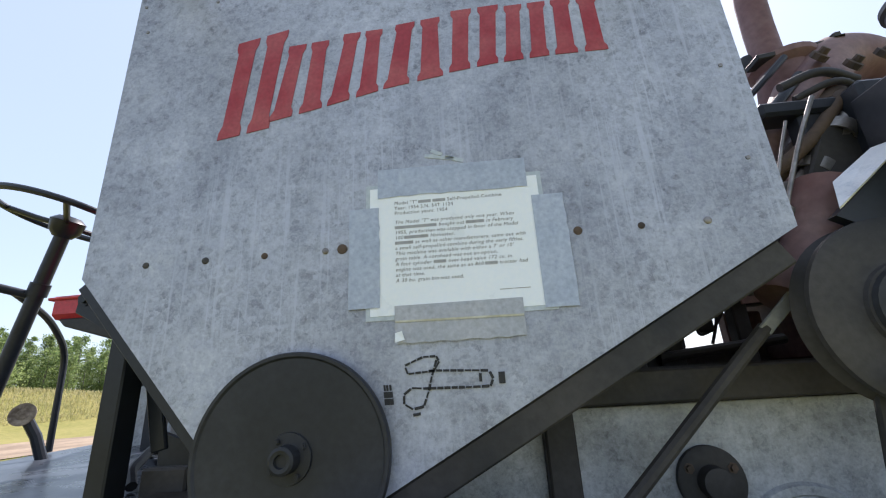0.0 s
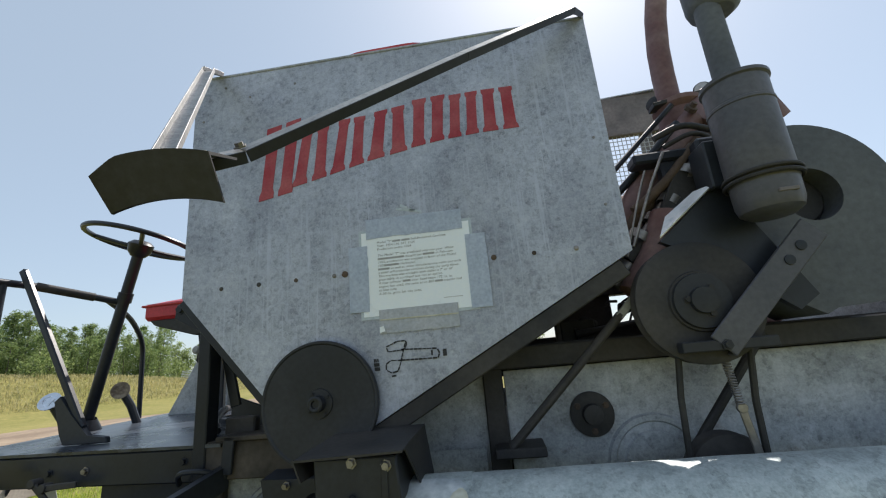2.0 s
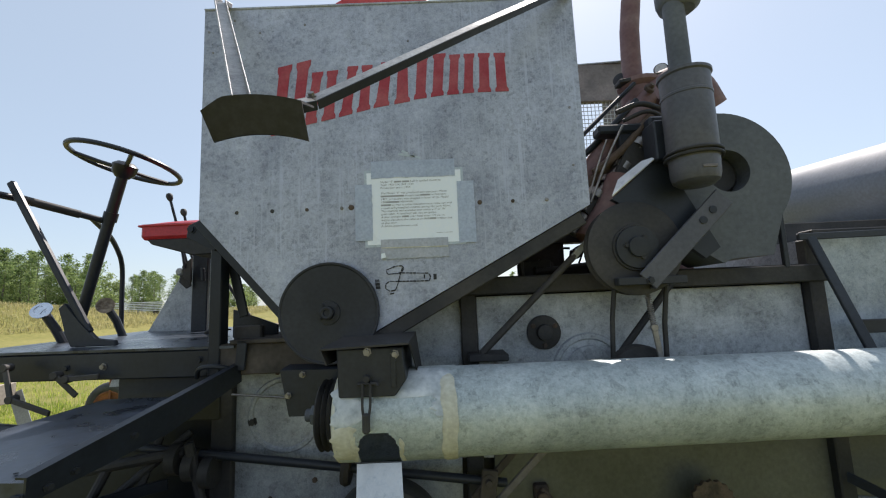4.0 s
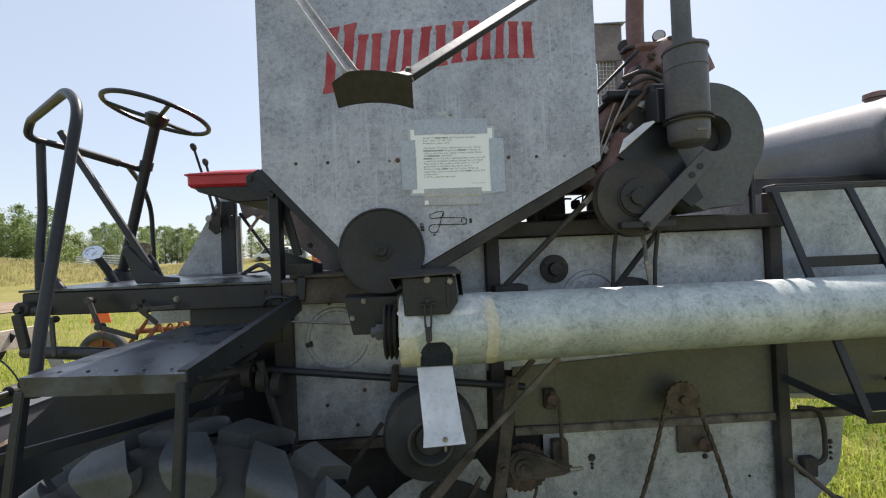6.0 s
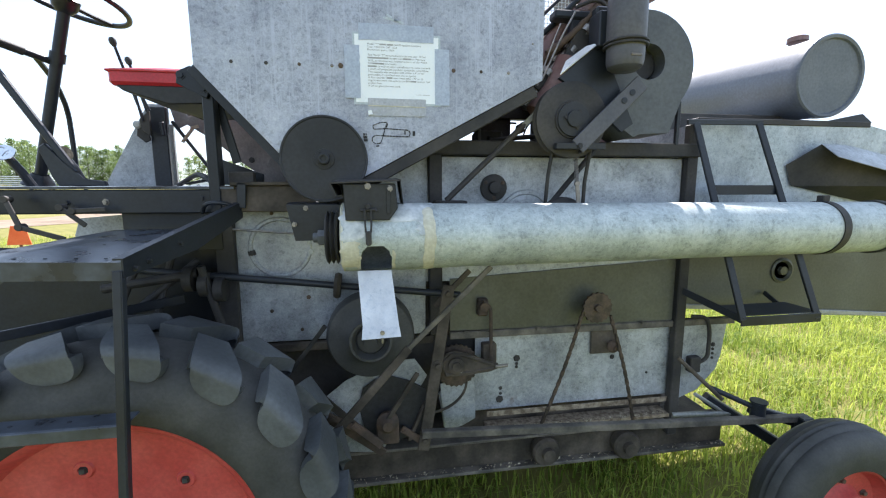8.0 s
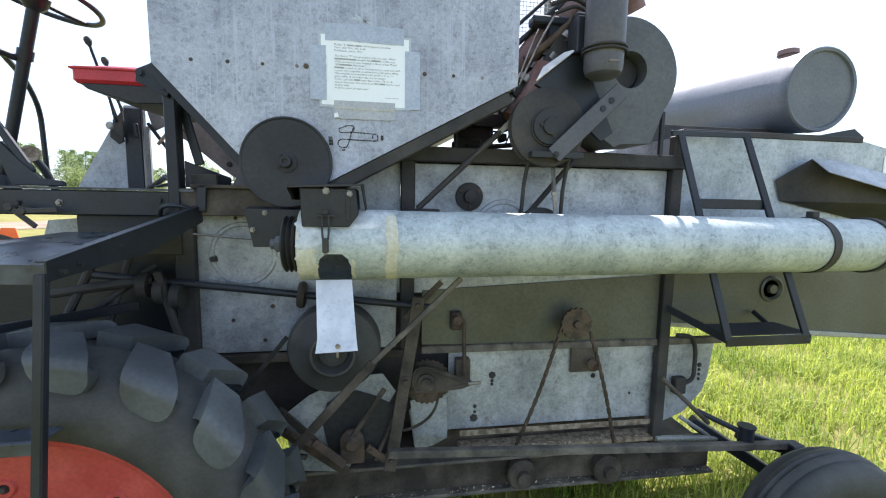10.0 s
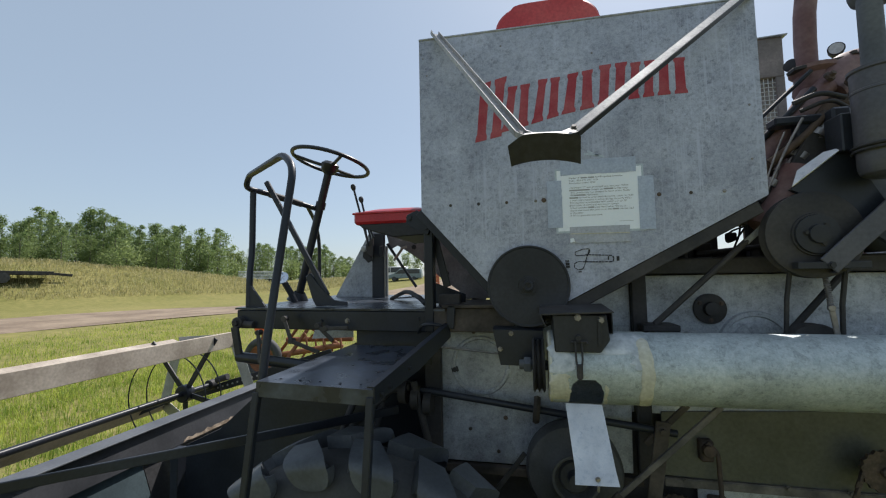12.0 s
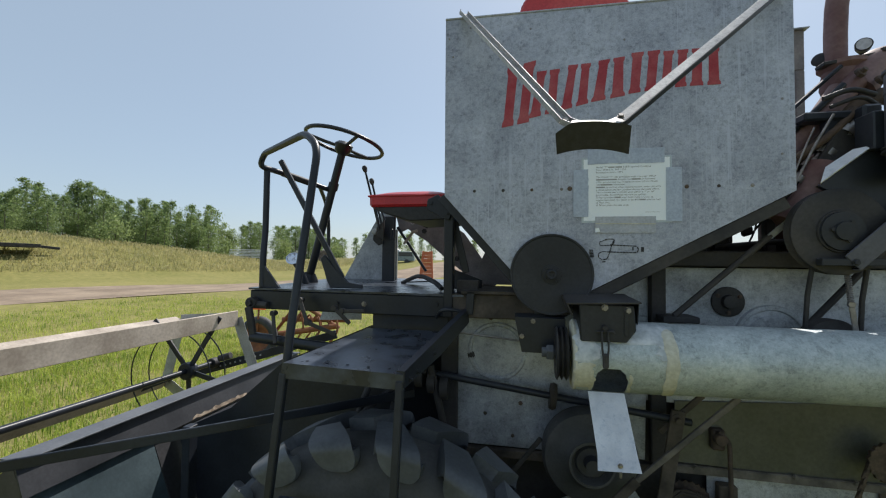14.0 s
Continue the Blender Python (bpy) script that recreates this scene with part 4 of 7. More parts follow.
def body_sheets():
    Y = 0.20

    def panel(name, outline, mtl, label="", y=Y, t=0.004, bv=0.0015):
        bm = B()
        slab(bm, outline, y, y + t, bv)
        return part(name, bm, mtl, combine, label)
    panel("side_panel", [(0.203, 1.648), (1.275, 1.648), (1.275, 1.19), (0.241, 1.140), (0.203, 1.14)], ZINC_BODY, "upper zinc side sheet")
    panel("side_panel", [(-0.100, 1.62), (0.148, 1.648), (0.148, 1.14), (-0.1, 1.14)], ZINC_BODY, y=0.206)
    lp = panel("side_panel", [(-0.612, 1.462), (0.140, 1.462), (0.130, 0.925), (-0.612, 0.925)], ZINC_BODY, "front zinc side sheet", y=0.185)
    panel("lower_side_panel", [(0.235, 1.150), (1.279, 1.204), (1.279, 0.905), (0.235, 0.925)], OLIVE, "dark olive lower side sheet", y=0.194)
    panel("clean_out_panel", [(0.350, 0.905), (1.335, 0.905), (1.335, 0.545), (0.350, 0.542)], ZINC_BODY, "zinc clean-out door sheet", y=0.215)
    panel("corner_panel", [(0.187, 0.643), (0.210, 0.485), (0.245, 0.478), (0.350, 0.537), (0.350, 0.71), (0.25, 0.72)], ZINC_BODY, y=0.205)
    panel("tail_panel", [(1.316, 0.905), (1.583, 0.893), (1.560, 0.72), (1.540, 0.655), (1.449, 0.557), (1.316, 0.507)], ZINC_BODY, "zinc tail sheet with rounded corner", y=0.205)
    # dark recess behind the clean-out door
    bm = B()
    box(bm, (0.25, 0.26, 0.43), (1.30, 1.2, 0.93), 0.0)
    part("sieve_box", bm, GRIMY, combine)
    bm = B()
    sheet(bm, [(0.40, 0.185, 0.548), (1.275, 0.185, 0.545), (1.275, 0.188, 0.520), (0.40, 0.188, 0.524)], 0.004, (0, -1, 0))
    part("sieve_ledge", bm, GRIT, combine, "brown rusted sieve edge strip")
    bm = B()
    box(bm, (0.40, 0.165, 0.452), (1.28, 0.25, 0.470), 0.003)
    part("chaff_ledge", bm, GRIT, combine, "ledge covered in chaff and dust")
    flakes = B()
    rng = random.Random(31)
    for _ in range(420):
        if rng.random() < 0.6:
            p = V((rng.uniform(0.41, 1.26), rng.uniform(0.166, 0.185), 0.4715))
        else:
            p = V((rng.uniform(-0.26, 1.58), rng.uniform(0.166, 0.198), 0.2855))
        a = rng.uniform(0, 6.28)
        u = V((math.cos(a), math.sin(a), rng.uniform(0, 0.5))) * rng.uniform(0.003, 0.009)
        w = V((-math.sin(a), math.cos(a), rng.uniform(0.2, 1.2))) * rng.uniform(0.0012, 0.003)
        flakes.faces.new([flakes.verts.new(p + d) for d in (-u, -w + V((0, 0, 0.002)), u, w + V((0, 0, 0.002)))])
    tagged(part("chaff_flakes", flakes, CHAFF, combine, "pale chaff and seed husks on the ledges"), kind="stuff")
    # raised rings and bearing covers
    def cover(name, x, z, prof, mtl, parent=combine, y=0.185, label=""):
        bm = B()
        lathe(bm, (x, y, z), (0, -1, 0), prof, 40)
        return part(name, bm, mtl, parent, label)
    cover("pressed_ring", -0.425, 1.300, [(0, 0.118), (0.005, 0.114), (0.005, 0.104), (0.001, 0.100), (0.001, 0)], ZINC_BODY, lp, label="round pressed cover")
    cover("pressed_ring", 0.560, 1.395, [(0, 0.122), (0.008, 0.117), (0.008, 0.104), (0.002, 0.100), (0.002, 0.082), (0.008, 0.078), (0.008, 0)], ZINC_BODY, y=0.2)
    b1 = cover("bearing_flange", 0.418, 1.524, [(0, 0.055), (0.010, 0.055), (0.013, 0.050), (0.013, 0.026), (0.034, 0.024), (0.036, 0.018), (0.036, 0)], FRAME, y=0.2, label="dark round bearing flange")
    for k in range(3):
        a = 0.5 + k * 2.094
        bm = B()
        bolt(bm, (0.418 + 0.041 * math.cos(a), 0.188, 1.524 + 0.041 * math.sin(a)), r=0.006)
        part("bolt", bm, RUSTY, b1)
    for x, z, m_, r in ((-0.312, 1.282, WHITE, 0.010), (-0.529, 1.281, FRAME, 0.011), (-0.33, 1.10, RUSTY, 0.006), (-0.47, 1.05, RUSTY, 0.005), (-0.36, 0.97, RUSTY, 0.005), (-0.45, 1.43, RUSTY, 0.005)):
        bm = B()
        bolt(bm, (x, 0.185, z), r=r, h=0.010)
        part("bolt", bm, m_, lp)
    for x, z, r in ((0.54, 0.775, 0.011), (0.54, 0.750, 0.005), (0.54, 0.735, 0.005), (0.468, 0.64, 0.006), (0.468, 0.615, 0.005), (0.464, 0.588, 0.012), (1.0, 0.75, 0.008), (1.18, 0.66, 0.004)):
        bm = B()
        bolt(bm, (x, 0.215, z), r=r, h=0.006)
        part("bolt", bm, FRAME, combine)
    # frame posts and rails
    for a, b in (((0.148, 0.165, 0.92), (0.200, 0.204, 1.70)), ((1.277, 0.165, 0.36), (1.325, 0.204, 1.79)), ((-0.650, 0.16, 0.92), (-0.582, 0.19, 1.46))):
        bm = B()
        box(bm, a, b, 0.004)
        part("frame_post", bm, FRAME, combine, "black angle-iron post")
    bm = B()
    box(bm, (0.148, 0.155, 1.652), (1.330, 0.205, 1.708), 0.004)
    part("top_rail", bm, FRAME, combine, "black frame rail under the engine")
    bm = B()
    box(bm, (0.20, 0.20, 1.700), (1.34, 1.2, 1.712), 0.0)
    part("engine_deck", bm, FRAME, combine)
    bm = B()
    angle_iron(bm, (0.235, 0.185, 0.905), (1.60, 0.185, 0.900), 0.026, 0.006)
    part("side_rail", bm, WORNRAIL, combine, "chipped grey angle rail")
    for x in (0.30, 0.62, 0.80, 1.12, 1.30):
        bm = B()
        bolt(bm, (x, 0.181, 0.917), r=0.007)
        part("bolt", bm, WORNRAIL, combine)
    bm = B()
    bar(bm, (-0.60, 0.175, 0.905), (0.16, 0.175, 0.905), 0.03, 0.03, (0, 0, 1))
    part("front_rail", bm, GRIMY, combine)
    # lower main beam with chipped flange
    bm = B()
    box(bm, (-0.28, 0.20, 0.285), (1.60, 0.215, 0.415), 0.002)
    beam = part("main_beam", bm, GRIMY, combine, "black lower frame beam")
    bm = B()
    box(bm, (-0.28, 0.165, 0.268), (1.60, 0.24, 0.284), 0.003)
    part("flange", bm, WORNRAIL, beam, "paint-chipped beam flange")
    bm = B()
    box(bm, (-0.30, 0.165, 0.415), (1.60, 0.24, 0.428), 0.003)
    part("flange", bm, WORNRAIL, beam)
    # dark inside of the machine, closing off the view through it
    bm = B()
    box(bm, (-0.60, 0.24, 0.62), (1.29, 1.22, 1.45), 0.0)
    box(bm, (0.22, 0.24, 1.3), (1.29, 1.22, 1.64), 0.0)
    part("threshing_body", bm, FRAME, combine)
    bm = B()
    box(bm, (-0.25, 0.22, 0.30), (1.58, 1.2, 0.40), 0.0)
    part("under_tray", bm, GRIMY, combine)
    # far side sheets
    bm = B()
    slab(bm, [(-0.60, 1.45), (1.30, 1.64), (1.30, 0.5), (-0.60, 0.6)], 1.225, 1.23)
    part("side_panel", bm, ZINC_BODY, combine)


def straw_hood():
    side = [(1.325, 1.795), (2.235, 1.812), (2.42, 1.775), (2.56, 1.69), (2.64, 1.55), (2.675, 1.38), (2.705, 0.865), (2.483, 0.870), (1.90, 0.910), (1.330, 0.985)]
    bm = B()
    f = [bm.verts.new((x, 0.205, z)) for x, z in side]
    g = [bm.verts.new((x, 1.204, z)) for x, z in side]
    bm.faces.new(f)
    bm.faces.new(g[::-1])
    for i in range(len(side)):
        j = (i + 1) % len(side)
        bm.faces.new((f[i], f[j], g[j], g[i]))
    hood = part("straw_hood", bm, ZINC_HOOD, combine, "grey zinc straw hood at the rear")
    bm = B()
    bar(bm, (1.33, 0.195, 0.980), (2.70, 0.195, 0.865), 0.012, 0.02, (0, 0, 1))
    part("hood_edge", bm, GREYBAR, hood)
    bm = B()
    lathe(bm, (1.845, 0.205, 1.130), (0, -1, 0), [(0, 0.062), (0.012, 0.060), (0.016, 0.050), (0.006, 0.040), (0.006, 0.022), (0.020, 0.020), (0.020, 0)], 32)
    part("bearing_flange", bm, OLIVE, hood)
    # bent zinc deflector sheet
    bm = B()
    sheet(bm, [(1.93, 0.150, 1.715), (2.10, 0.17, 1.712), (2.64, 0.19, 1.615), (2.46, 0.035, 1.525), (1.90, 0.05, 1.650)], 0.003, (0, -1, 1))
    part("deflector_sheet", bm, ZINC_BODY, hood, "crumpled zinc deflector sheet")
    # under facet of the same zinc sheet, its shade painted in frame black
    bm = B()
    sheet(bm, [(1.93, 0.150, 1.713), (1.90, 0.05, 1.648), (2.46, 0.035, 1.523), (2.62, 0.195, 1.38), (1.84, 0.195, 1.53), (1.80, 0.195, 1.62)], 0.003, (0, -1, -1))
    part("deflector_shade_side", bm, FRAME, hood)
    bm = B()
    slab(bm, [(1.332, 1.40), (2.66, 1.42), (2.70, 0.88), (2.483, 0.878), (1.90, 0.918), (1.332, 0.993)], 0.199, 0.203)
    part("hood_skirt", bm, OLIVE, hood, "dark olive lower hood sheet")
    bm = B()
    sheet(bm, [(2.38, 0.202, 1.745), (2.50, 0.202, 1.725), (2.50, 0.202, 1.64), (2.38, 0.202, 1.66)], 0.002, (0, -1, 0))
    part("patch", bm, ZINC_NEW, hood)
    bm = B()
    box(bm, (1.34, 0.20, 1.800), (2.25, 0.26, 1.826), 0.003)
    part("hood_rail", bm, FRAME, hood)
    bm = B()
    slab(bm, [(2.02, 1.826), (2.22, 1.865), (2.28, 1.826)], 0.22, 0.25)
    part("cradle_wedge", bm, BLACK, hood)


def fuel_tank():
    bm = B()
    c, r, L_ = V((2.060, 0.25, 2.036)), 0.186, 1.25
    lathe(bm, c, (0, 1, 0.075), [(0.018, 0.0), (0.014, 0.10), (0.012, r - 0.022), (0.002, r - 0.018), (0.0, r - 0.006), (0.006, r), (0.05, r + 0.001), (0.055, r - 0.002), (L_, r), (L_, 0)], 64)
    tank = part("fuel_tank", bm, TANK, combine, "dark blue-grey cylindrical fuel tank")
    bm = B()
    lathe(bm, (2.030, 0.41, 2.222), (0, 0, 1), [(-0.05, 0.034), (0, 0.036), (0.012, 0.036), (0.014, 0.044), (0.036, 0.043), (0.042, 0.03), (0.042, 0)], 24)
    part("filler_cap", bm, ENGINE_RED, tank, "rusty red filler cap")
    bm = B()
    box(bm, (1.30, 0.42, 1.795), (2.10, 0.46, 1.885), 0.003)
    part("tank_cradle", bm, FRAME, tank)
    for y in (0.45, 1.2):
        bm = B()
        box(bm, (1.94, y - 0.02, 1.80), (2.18, y + 0.02, 1.87), 0.004)
        part("saddle", bm, BLACK, tank)


def rear_step():
    a, b = V((1.285, 0.150, 1.796)), V((1.590, 0.150, 1.800))
    c, d = V((1.405, -0.05, 0.985)), V((1.765, -0.05, 0.975))
    for p, q in ((a, c), (b, d)):
        bm = B()
        bar(bm, p, q, 0.030, 0.012, (0, -1, 0), 0.002)
        part("step_leg", bm, BLACK, combine, "black flat-iron step leg")
    bm = B()
    bar(bm, a - V((0.04, 0, 0)), b + V((0.02, 0, 0)), 0.012, 0.022, (0, 0, 1))
    part("step_hanger", bm, BLACK, combine)
    bm = B()
    bar(bm, a.lerp(c, 0.35) + V((0, 0.01, 0)), b.lerp(d, 0.35) + V((0, 0.01, 0)), 0.012, 0.04, (0, 0, 1))
    part("step_crossbar", bm, BLACK, combine)
    bm = B()
    box(bm, c + V((-0.01, -0.004, -0.025)), d + V((0.015, 0.003, 0.025)), 0.003)
    box(bm, c + V((-0.01, 0.003, 0.018)), d + V((0.015, 0.16, 0.025)), 0.002)
    part("step_tread", bm, BLACK, combine, "black channel step")
    bm = B()
    bar(bm, (1.30, 0.17, 1.06), c + V((0, 0.0, 0.0)), 0.010, 0.030, (0, 0, 1))
    part("step_brace", bm, BLACK, combine)
    bm = B()
    bar(bm, (1.75, 0.19, 1.03), d + V((0, 0.15, 0.0)), 0.010, 0.02, (0, 0, 1))
    part("step_brace", bm, BLACK, combine)


grain_bin()
bin_braces()
big_pulley()
unloading_auger()
body_sheets()
straw_hood()
fuel_tank()
rear_step()


# ---- engine side ----
def air_cleaner():
    c = V((0.812, -0.062, 0.012))
    bm = B()
    lathe(bm, c, (0, 0, 1), [(1.985, 0.0), (1.985, 0.064), (1.99, 0.066), (2.165, 0.0655), (2.167, 0.0675), (2.173, 0.0675), (2.175, 0.0655), (2.226, 0.0655), (2.230, 0.0705), (2.238, 0.0705), (2.240, 0.064), (2.243, 0.0)], 40)
    can = part("air_cleaner", bm, GUARD, combine, "dark grey oil-bath air cleaner canister")
    bm = B()
    lathe(bm, c, (0, 0, 1), [(1.912, 0.0), (1.914, 0.043), (1.925, 0.058), (1.942, 0.063), (1.988, 0.064), (1.990, 0.0)], 40)
    part("oil_cup", bm, GUARD, can, "scuffed oil cup")
    for z in (1.992, 2.004):
        bm = B()
        tube(bm, [c + V((0.0705 * math.cos(a), 0.0705 * math.sin(a), z)) for a in np.linspace(0, 2 * math.pi, 40)[:-1]], 0.0048, 8, True)
        part("clamp_ring", bm, FRAME, can)
    bm = B()
    box(bm, (0.796, -0.1275, 1.959), (0.834, -0.122, 1.967), 0.001)
    part("worn_label", bm, DUSTY, can)
    bm = B()
    lathe(bm, c + V((0.0, 0.01, 0)), (0.0, 0, 1), [(2.235, 0.030), (2.47, 0.029), (2.47, 0)], 28)
    part("intake_pipe", bm, GREYBLUE, can)
    bm = B()
    lathe(bm, c + V((0.024, 0.02, 0.012)), (0, 0, 1), [(2.440, 0.0), (2.442, 0.040), (2.455, 0.056), (2.475, 0.062), (2.60, 0.065), (2.66, 0.06), (2.70, 0.03), (2.705, 0)], 36)
    bowl = part("precleaner_bowl", bm, GREYBLUE, can, "dark precleaner bowl")
    bm = B()
    box(bm, (0.893, -0.06, 2.575), (0.913, -0.03, 2.60), 0.003)
    part("clip", bm, FRAME, bowl)
    bm = B()
    box(bm, (0.735, -0.02, 2.02), (0.765, 0.06, 2.14), 0.004)
    part("mount", bm, BLACK, can)


def blower_housing():
    cx, cz, r = 0.973, 1.983, 0.199
    out = []
    for k in range(46):
        a = radians(-38 + 262 * k / 45)
        out.append((cx + r * math.cos(a), cz + r * math.sin(a)))
    out += [(0.80, 1.80), (0.935, 1.716), (0.960, 1.728), (1.085, 1.735)]
    bm = B()
    hole = [(0.983 + 0.066 * math.cos(a), 1.997 + 0.066 * math.sin(a)) for a in np.linspace(0, 2 * math.pi, 33)[:-1]]
    for y in (0.05, 0.24):
        o = [bm.verts.new((x, y, z)) for x, z in out]
        h = [bm.verts.new((x, y, z)) for x, z in hole]
        eo = [bm.edges.new((o[i], o[(i + 1) % len(o)])) for i in range(len(o))]
        eh = [bm.edges.new((h[i], h[(i + 1) % len(h)])) for i in range(len(h))]
        bmesh.ops.triangle_fill(bm, use_beauty=True, edges=eo + eh)
    bm.verts.ensure_lookup_table()
    n, m = len(out), len(hole)
    for i in range(n):
        j = (i + 1) % n
        bm.faces.new((bm.verts[i], bm.verts[j], bm.verts[n + m + j], bm.verts[n + m + i]))
    for i in range(m):
        j = (i + 1) % m
        bm.faces.new((bm.verts[n + j], bm.verts[n + i], bm.verts[2 * n + m + i], bm.verts[2 * n + m + j]))
    fan = part("blower_housing", bm, GREYBLUE, combine, "blue-grey round fan housing with a centre hole")
    bm = B()
    cyl(bm, (0.983, 0.10, 1.997), (0.983, 0.235, 1.997), 0.063, 28)
    part("fan_core", bm, FRAME, fan)
    bm = B()
    bar(bm, (1.205, 0.16, 1.70), (1.205, 0.16, 1.88), 0.016, 0.016, (0, -1, 0))
    part("stay", bm, BLACK, fan)
    # slanted guard sheet
    bm = B()
    sheet(bm, [(0.601, -0.002, 1.922), (0.746, -0.002, 2.037), (0.715, 0.035, 2.035), (0.638, 0.035, 1.980)], 0.003, (-0.4, -0.8, 0.5))
    part("heat_shield", bm, ZINC_NEW, combine, "bright slanted sheet by the engine")
    bm = B()
    slab(bm, [(0.605, 1.915), (0.748, 2.030), (0.80, 2.030), (0.80, 1.97), (0.905, 1.76), (0.86, 1.73), (0.70, 1.86)], 0.012, 0.03)
    part("guard_plate", bm, BLACK, combine)


def engine_drive():
    bm = B()
    c = (0.656, 0.0, 1.768)
    lathe(bm, c, (0, -1, 0), [(-0.05, 0.0), (-0.05, 0.128), (-0.045, 0.136), (-0.030, 0.120), (-0.012, 0.137), (-0.004, 0.136), (0.0, 0.125), (-0.004, 0.08), (-0.002, 0.068), (0.004, 0.066), (0.006, 0.0)], 56)
    wheel = part("drive_pulley", bm, FRAME, combine, "large dark engine drive pulley")
    bm = B()
    lathe(bm, c, (0, -1, 0), [(0.004, 0.062), (0.012, 0.060), (0.014, 0.03), (0.024, 0.028), (0.026, 0.0)], 28)
    part("hub", bm, DISC, wheel)
    for k in range(3):
        a = 0.9 + k * 2.094
        bm = B()
        bolt(bm, (c[0] + 0.032 * math.cos(a), -0.013, c[2] + 0.032 * math.sin(a)), r=0.007)
        part("bolt", bm, FRAME, wheel)
    bm = B()
    bar(bm, (0.905, -0.030, 1.900), (0.665, -0.030, 1.668), 0.060, 0.008, (0, -1, 0), 0.002)
    bar(bm, (0.905 + 0.02, -0.015, 1.900 - 0.02), (0.665 + 0.02, -0.015, 1.668 - 0.02), 0.006, 0.03, (0, -1, 0), 0.001)
    arm = part("idler_arm", bm, GUARD, combine, "dark flat idler arm")
    for p in ((0.866, -0.034, 1.862), (0.836, -0.034, 1.833)):
        bm = B()
        lathe(bm, p, (0, -1, 0), [(0, 0.011), (0.003, 0.011), (0.004, 0.0)], 12)
        part("bolt", bm, BLACK, arm)
    bm = B()
    box(bm, (0.585, -0.032, 1.660), (0.775, 0.0, 1.682), 0.002)
    bolt(bm, (0.672, -0.034, 1.671), r=0.008)
    part("belt_guide", bm, DISC, combine)
    # spring and link
    bm = B()
    pts = []
    for k in range(190):
        t = k / 189
        a = t * 2 * math.pi * 19
        pts.append((0.688 + 0.010 * t + 0.0075 * math.cos(a), 0.03 + 0.0075 * math.sin(a), 1.650 - 0.105 * t))
    tube(bm, pts, 0.0017, 5)
    part("tension_spring", bm, STEEL, combine, "steel coil tension spring")
    bm = B()
    bar(bm, (0.698, 0.03, 1.545), (0.712, 0.03, 1.435), 0.017, 0.005, (0, -1, 0))
    cyl(bm, (0.699, 0.025, 1.538), (0.699, 0.035, 1.538), 0.011, 12)
    part("spring_link", bm, STEEL, combine)
    # belts and lower pulley
    for x0, z0, x1, z1 in ((0.606, 1.70, 0.580, 1.43), (0.752, 1.665, 0.735, 1.43)):
        bm = B()
        tube(bm, [(x0, 0.04, z0), ((x0 + x1) / 2 - 0.006, 0.045, (z0 + z1) / 2), (x1, 0.05, z1)], 0.0075, 8)
        part("drive_belt", bm, BELT, combine)
    bm = B()
    lathe(bm, (0.665, 0.10, 1.395), (0, -1, 0), [(0.0, 0.0), (0.0, 0.088), (0.008, 0.092), (0.025, 0.072), (0.04, 0.092), (0.048, 0.088), (0.044, 0.03), (0.06, 0.028), (0.06, 0)], 36)
    part("lower_pulley", bm, FRAME, combine)
    bm = B()
    box(bm, (0.165, 0.085, 1.452), (0.285, 0.20, 1.474), 0.003)
    part("rod_bracket", bm, FRAME, combine, "dark rod bracket on the side sheet")
    # diagonal control rods
    for p, q, r, m_ in (((0.507, 0.09, 1.762), (0.205, 0.10, 1.475), 0.011, FRAME), ((0.83, 0.12, 1.69), (0.60, 0.12, 1.42), 0.011, FRAME)):
        bm = B()
        cyl(bm, p, q, r, 10)
        part("control_rod", bm, m_, combine, "dark diagonal control rod")
    bm = B()
    bar(bm, (0.500, 0.085, 1.755), (0.556, 0.07, 1.813), 0.020, 0.006, (0, -1, 0), 0.002)
    bar(bm, (0.556, 0.07, 1.813), (0.600, 0.06, 1.858), 0.018, 0.006, (0, -1, 0), 0.002)
    bar(bm, (0.600, 0.06, 1.858), (0.652, 0.06, 1.893), 0.016, 0.006, (0, -1, 0), 0.002)
    bar(bm, (0.652, 0.06, 1.893), (0.74, 0.06, 1.955), 0.014, 0.006, (0, -1, 0), 0.002)
    part("slack_belt", bm, GREYBAR, combine, "pale worn belt edge over the pulley")


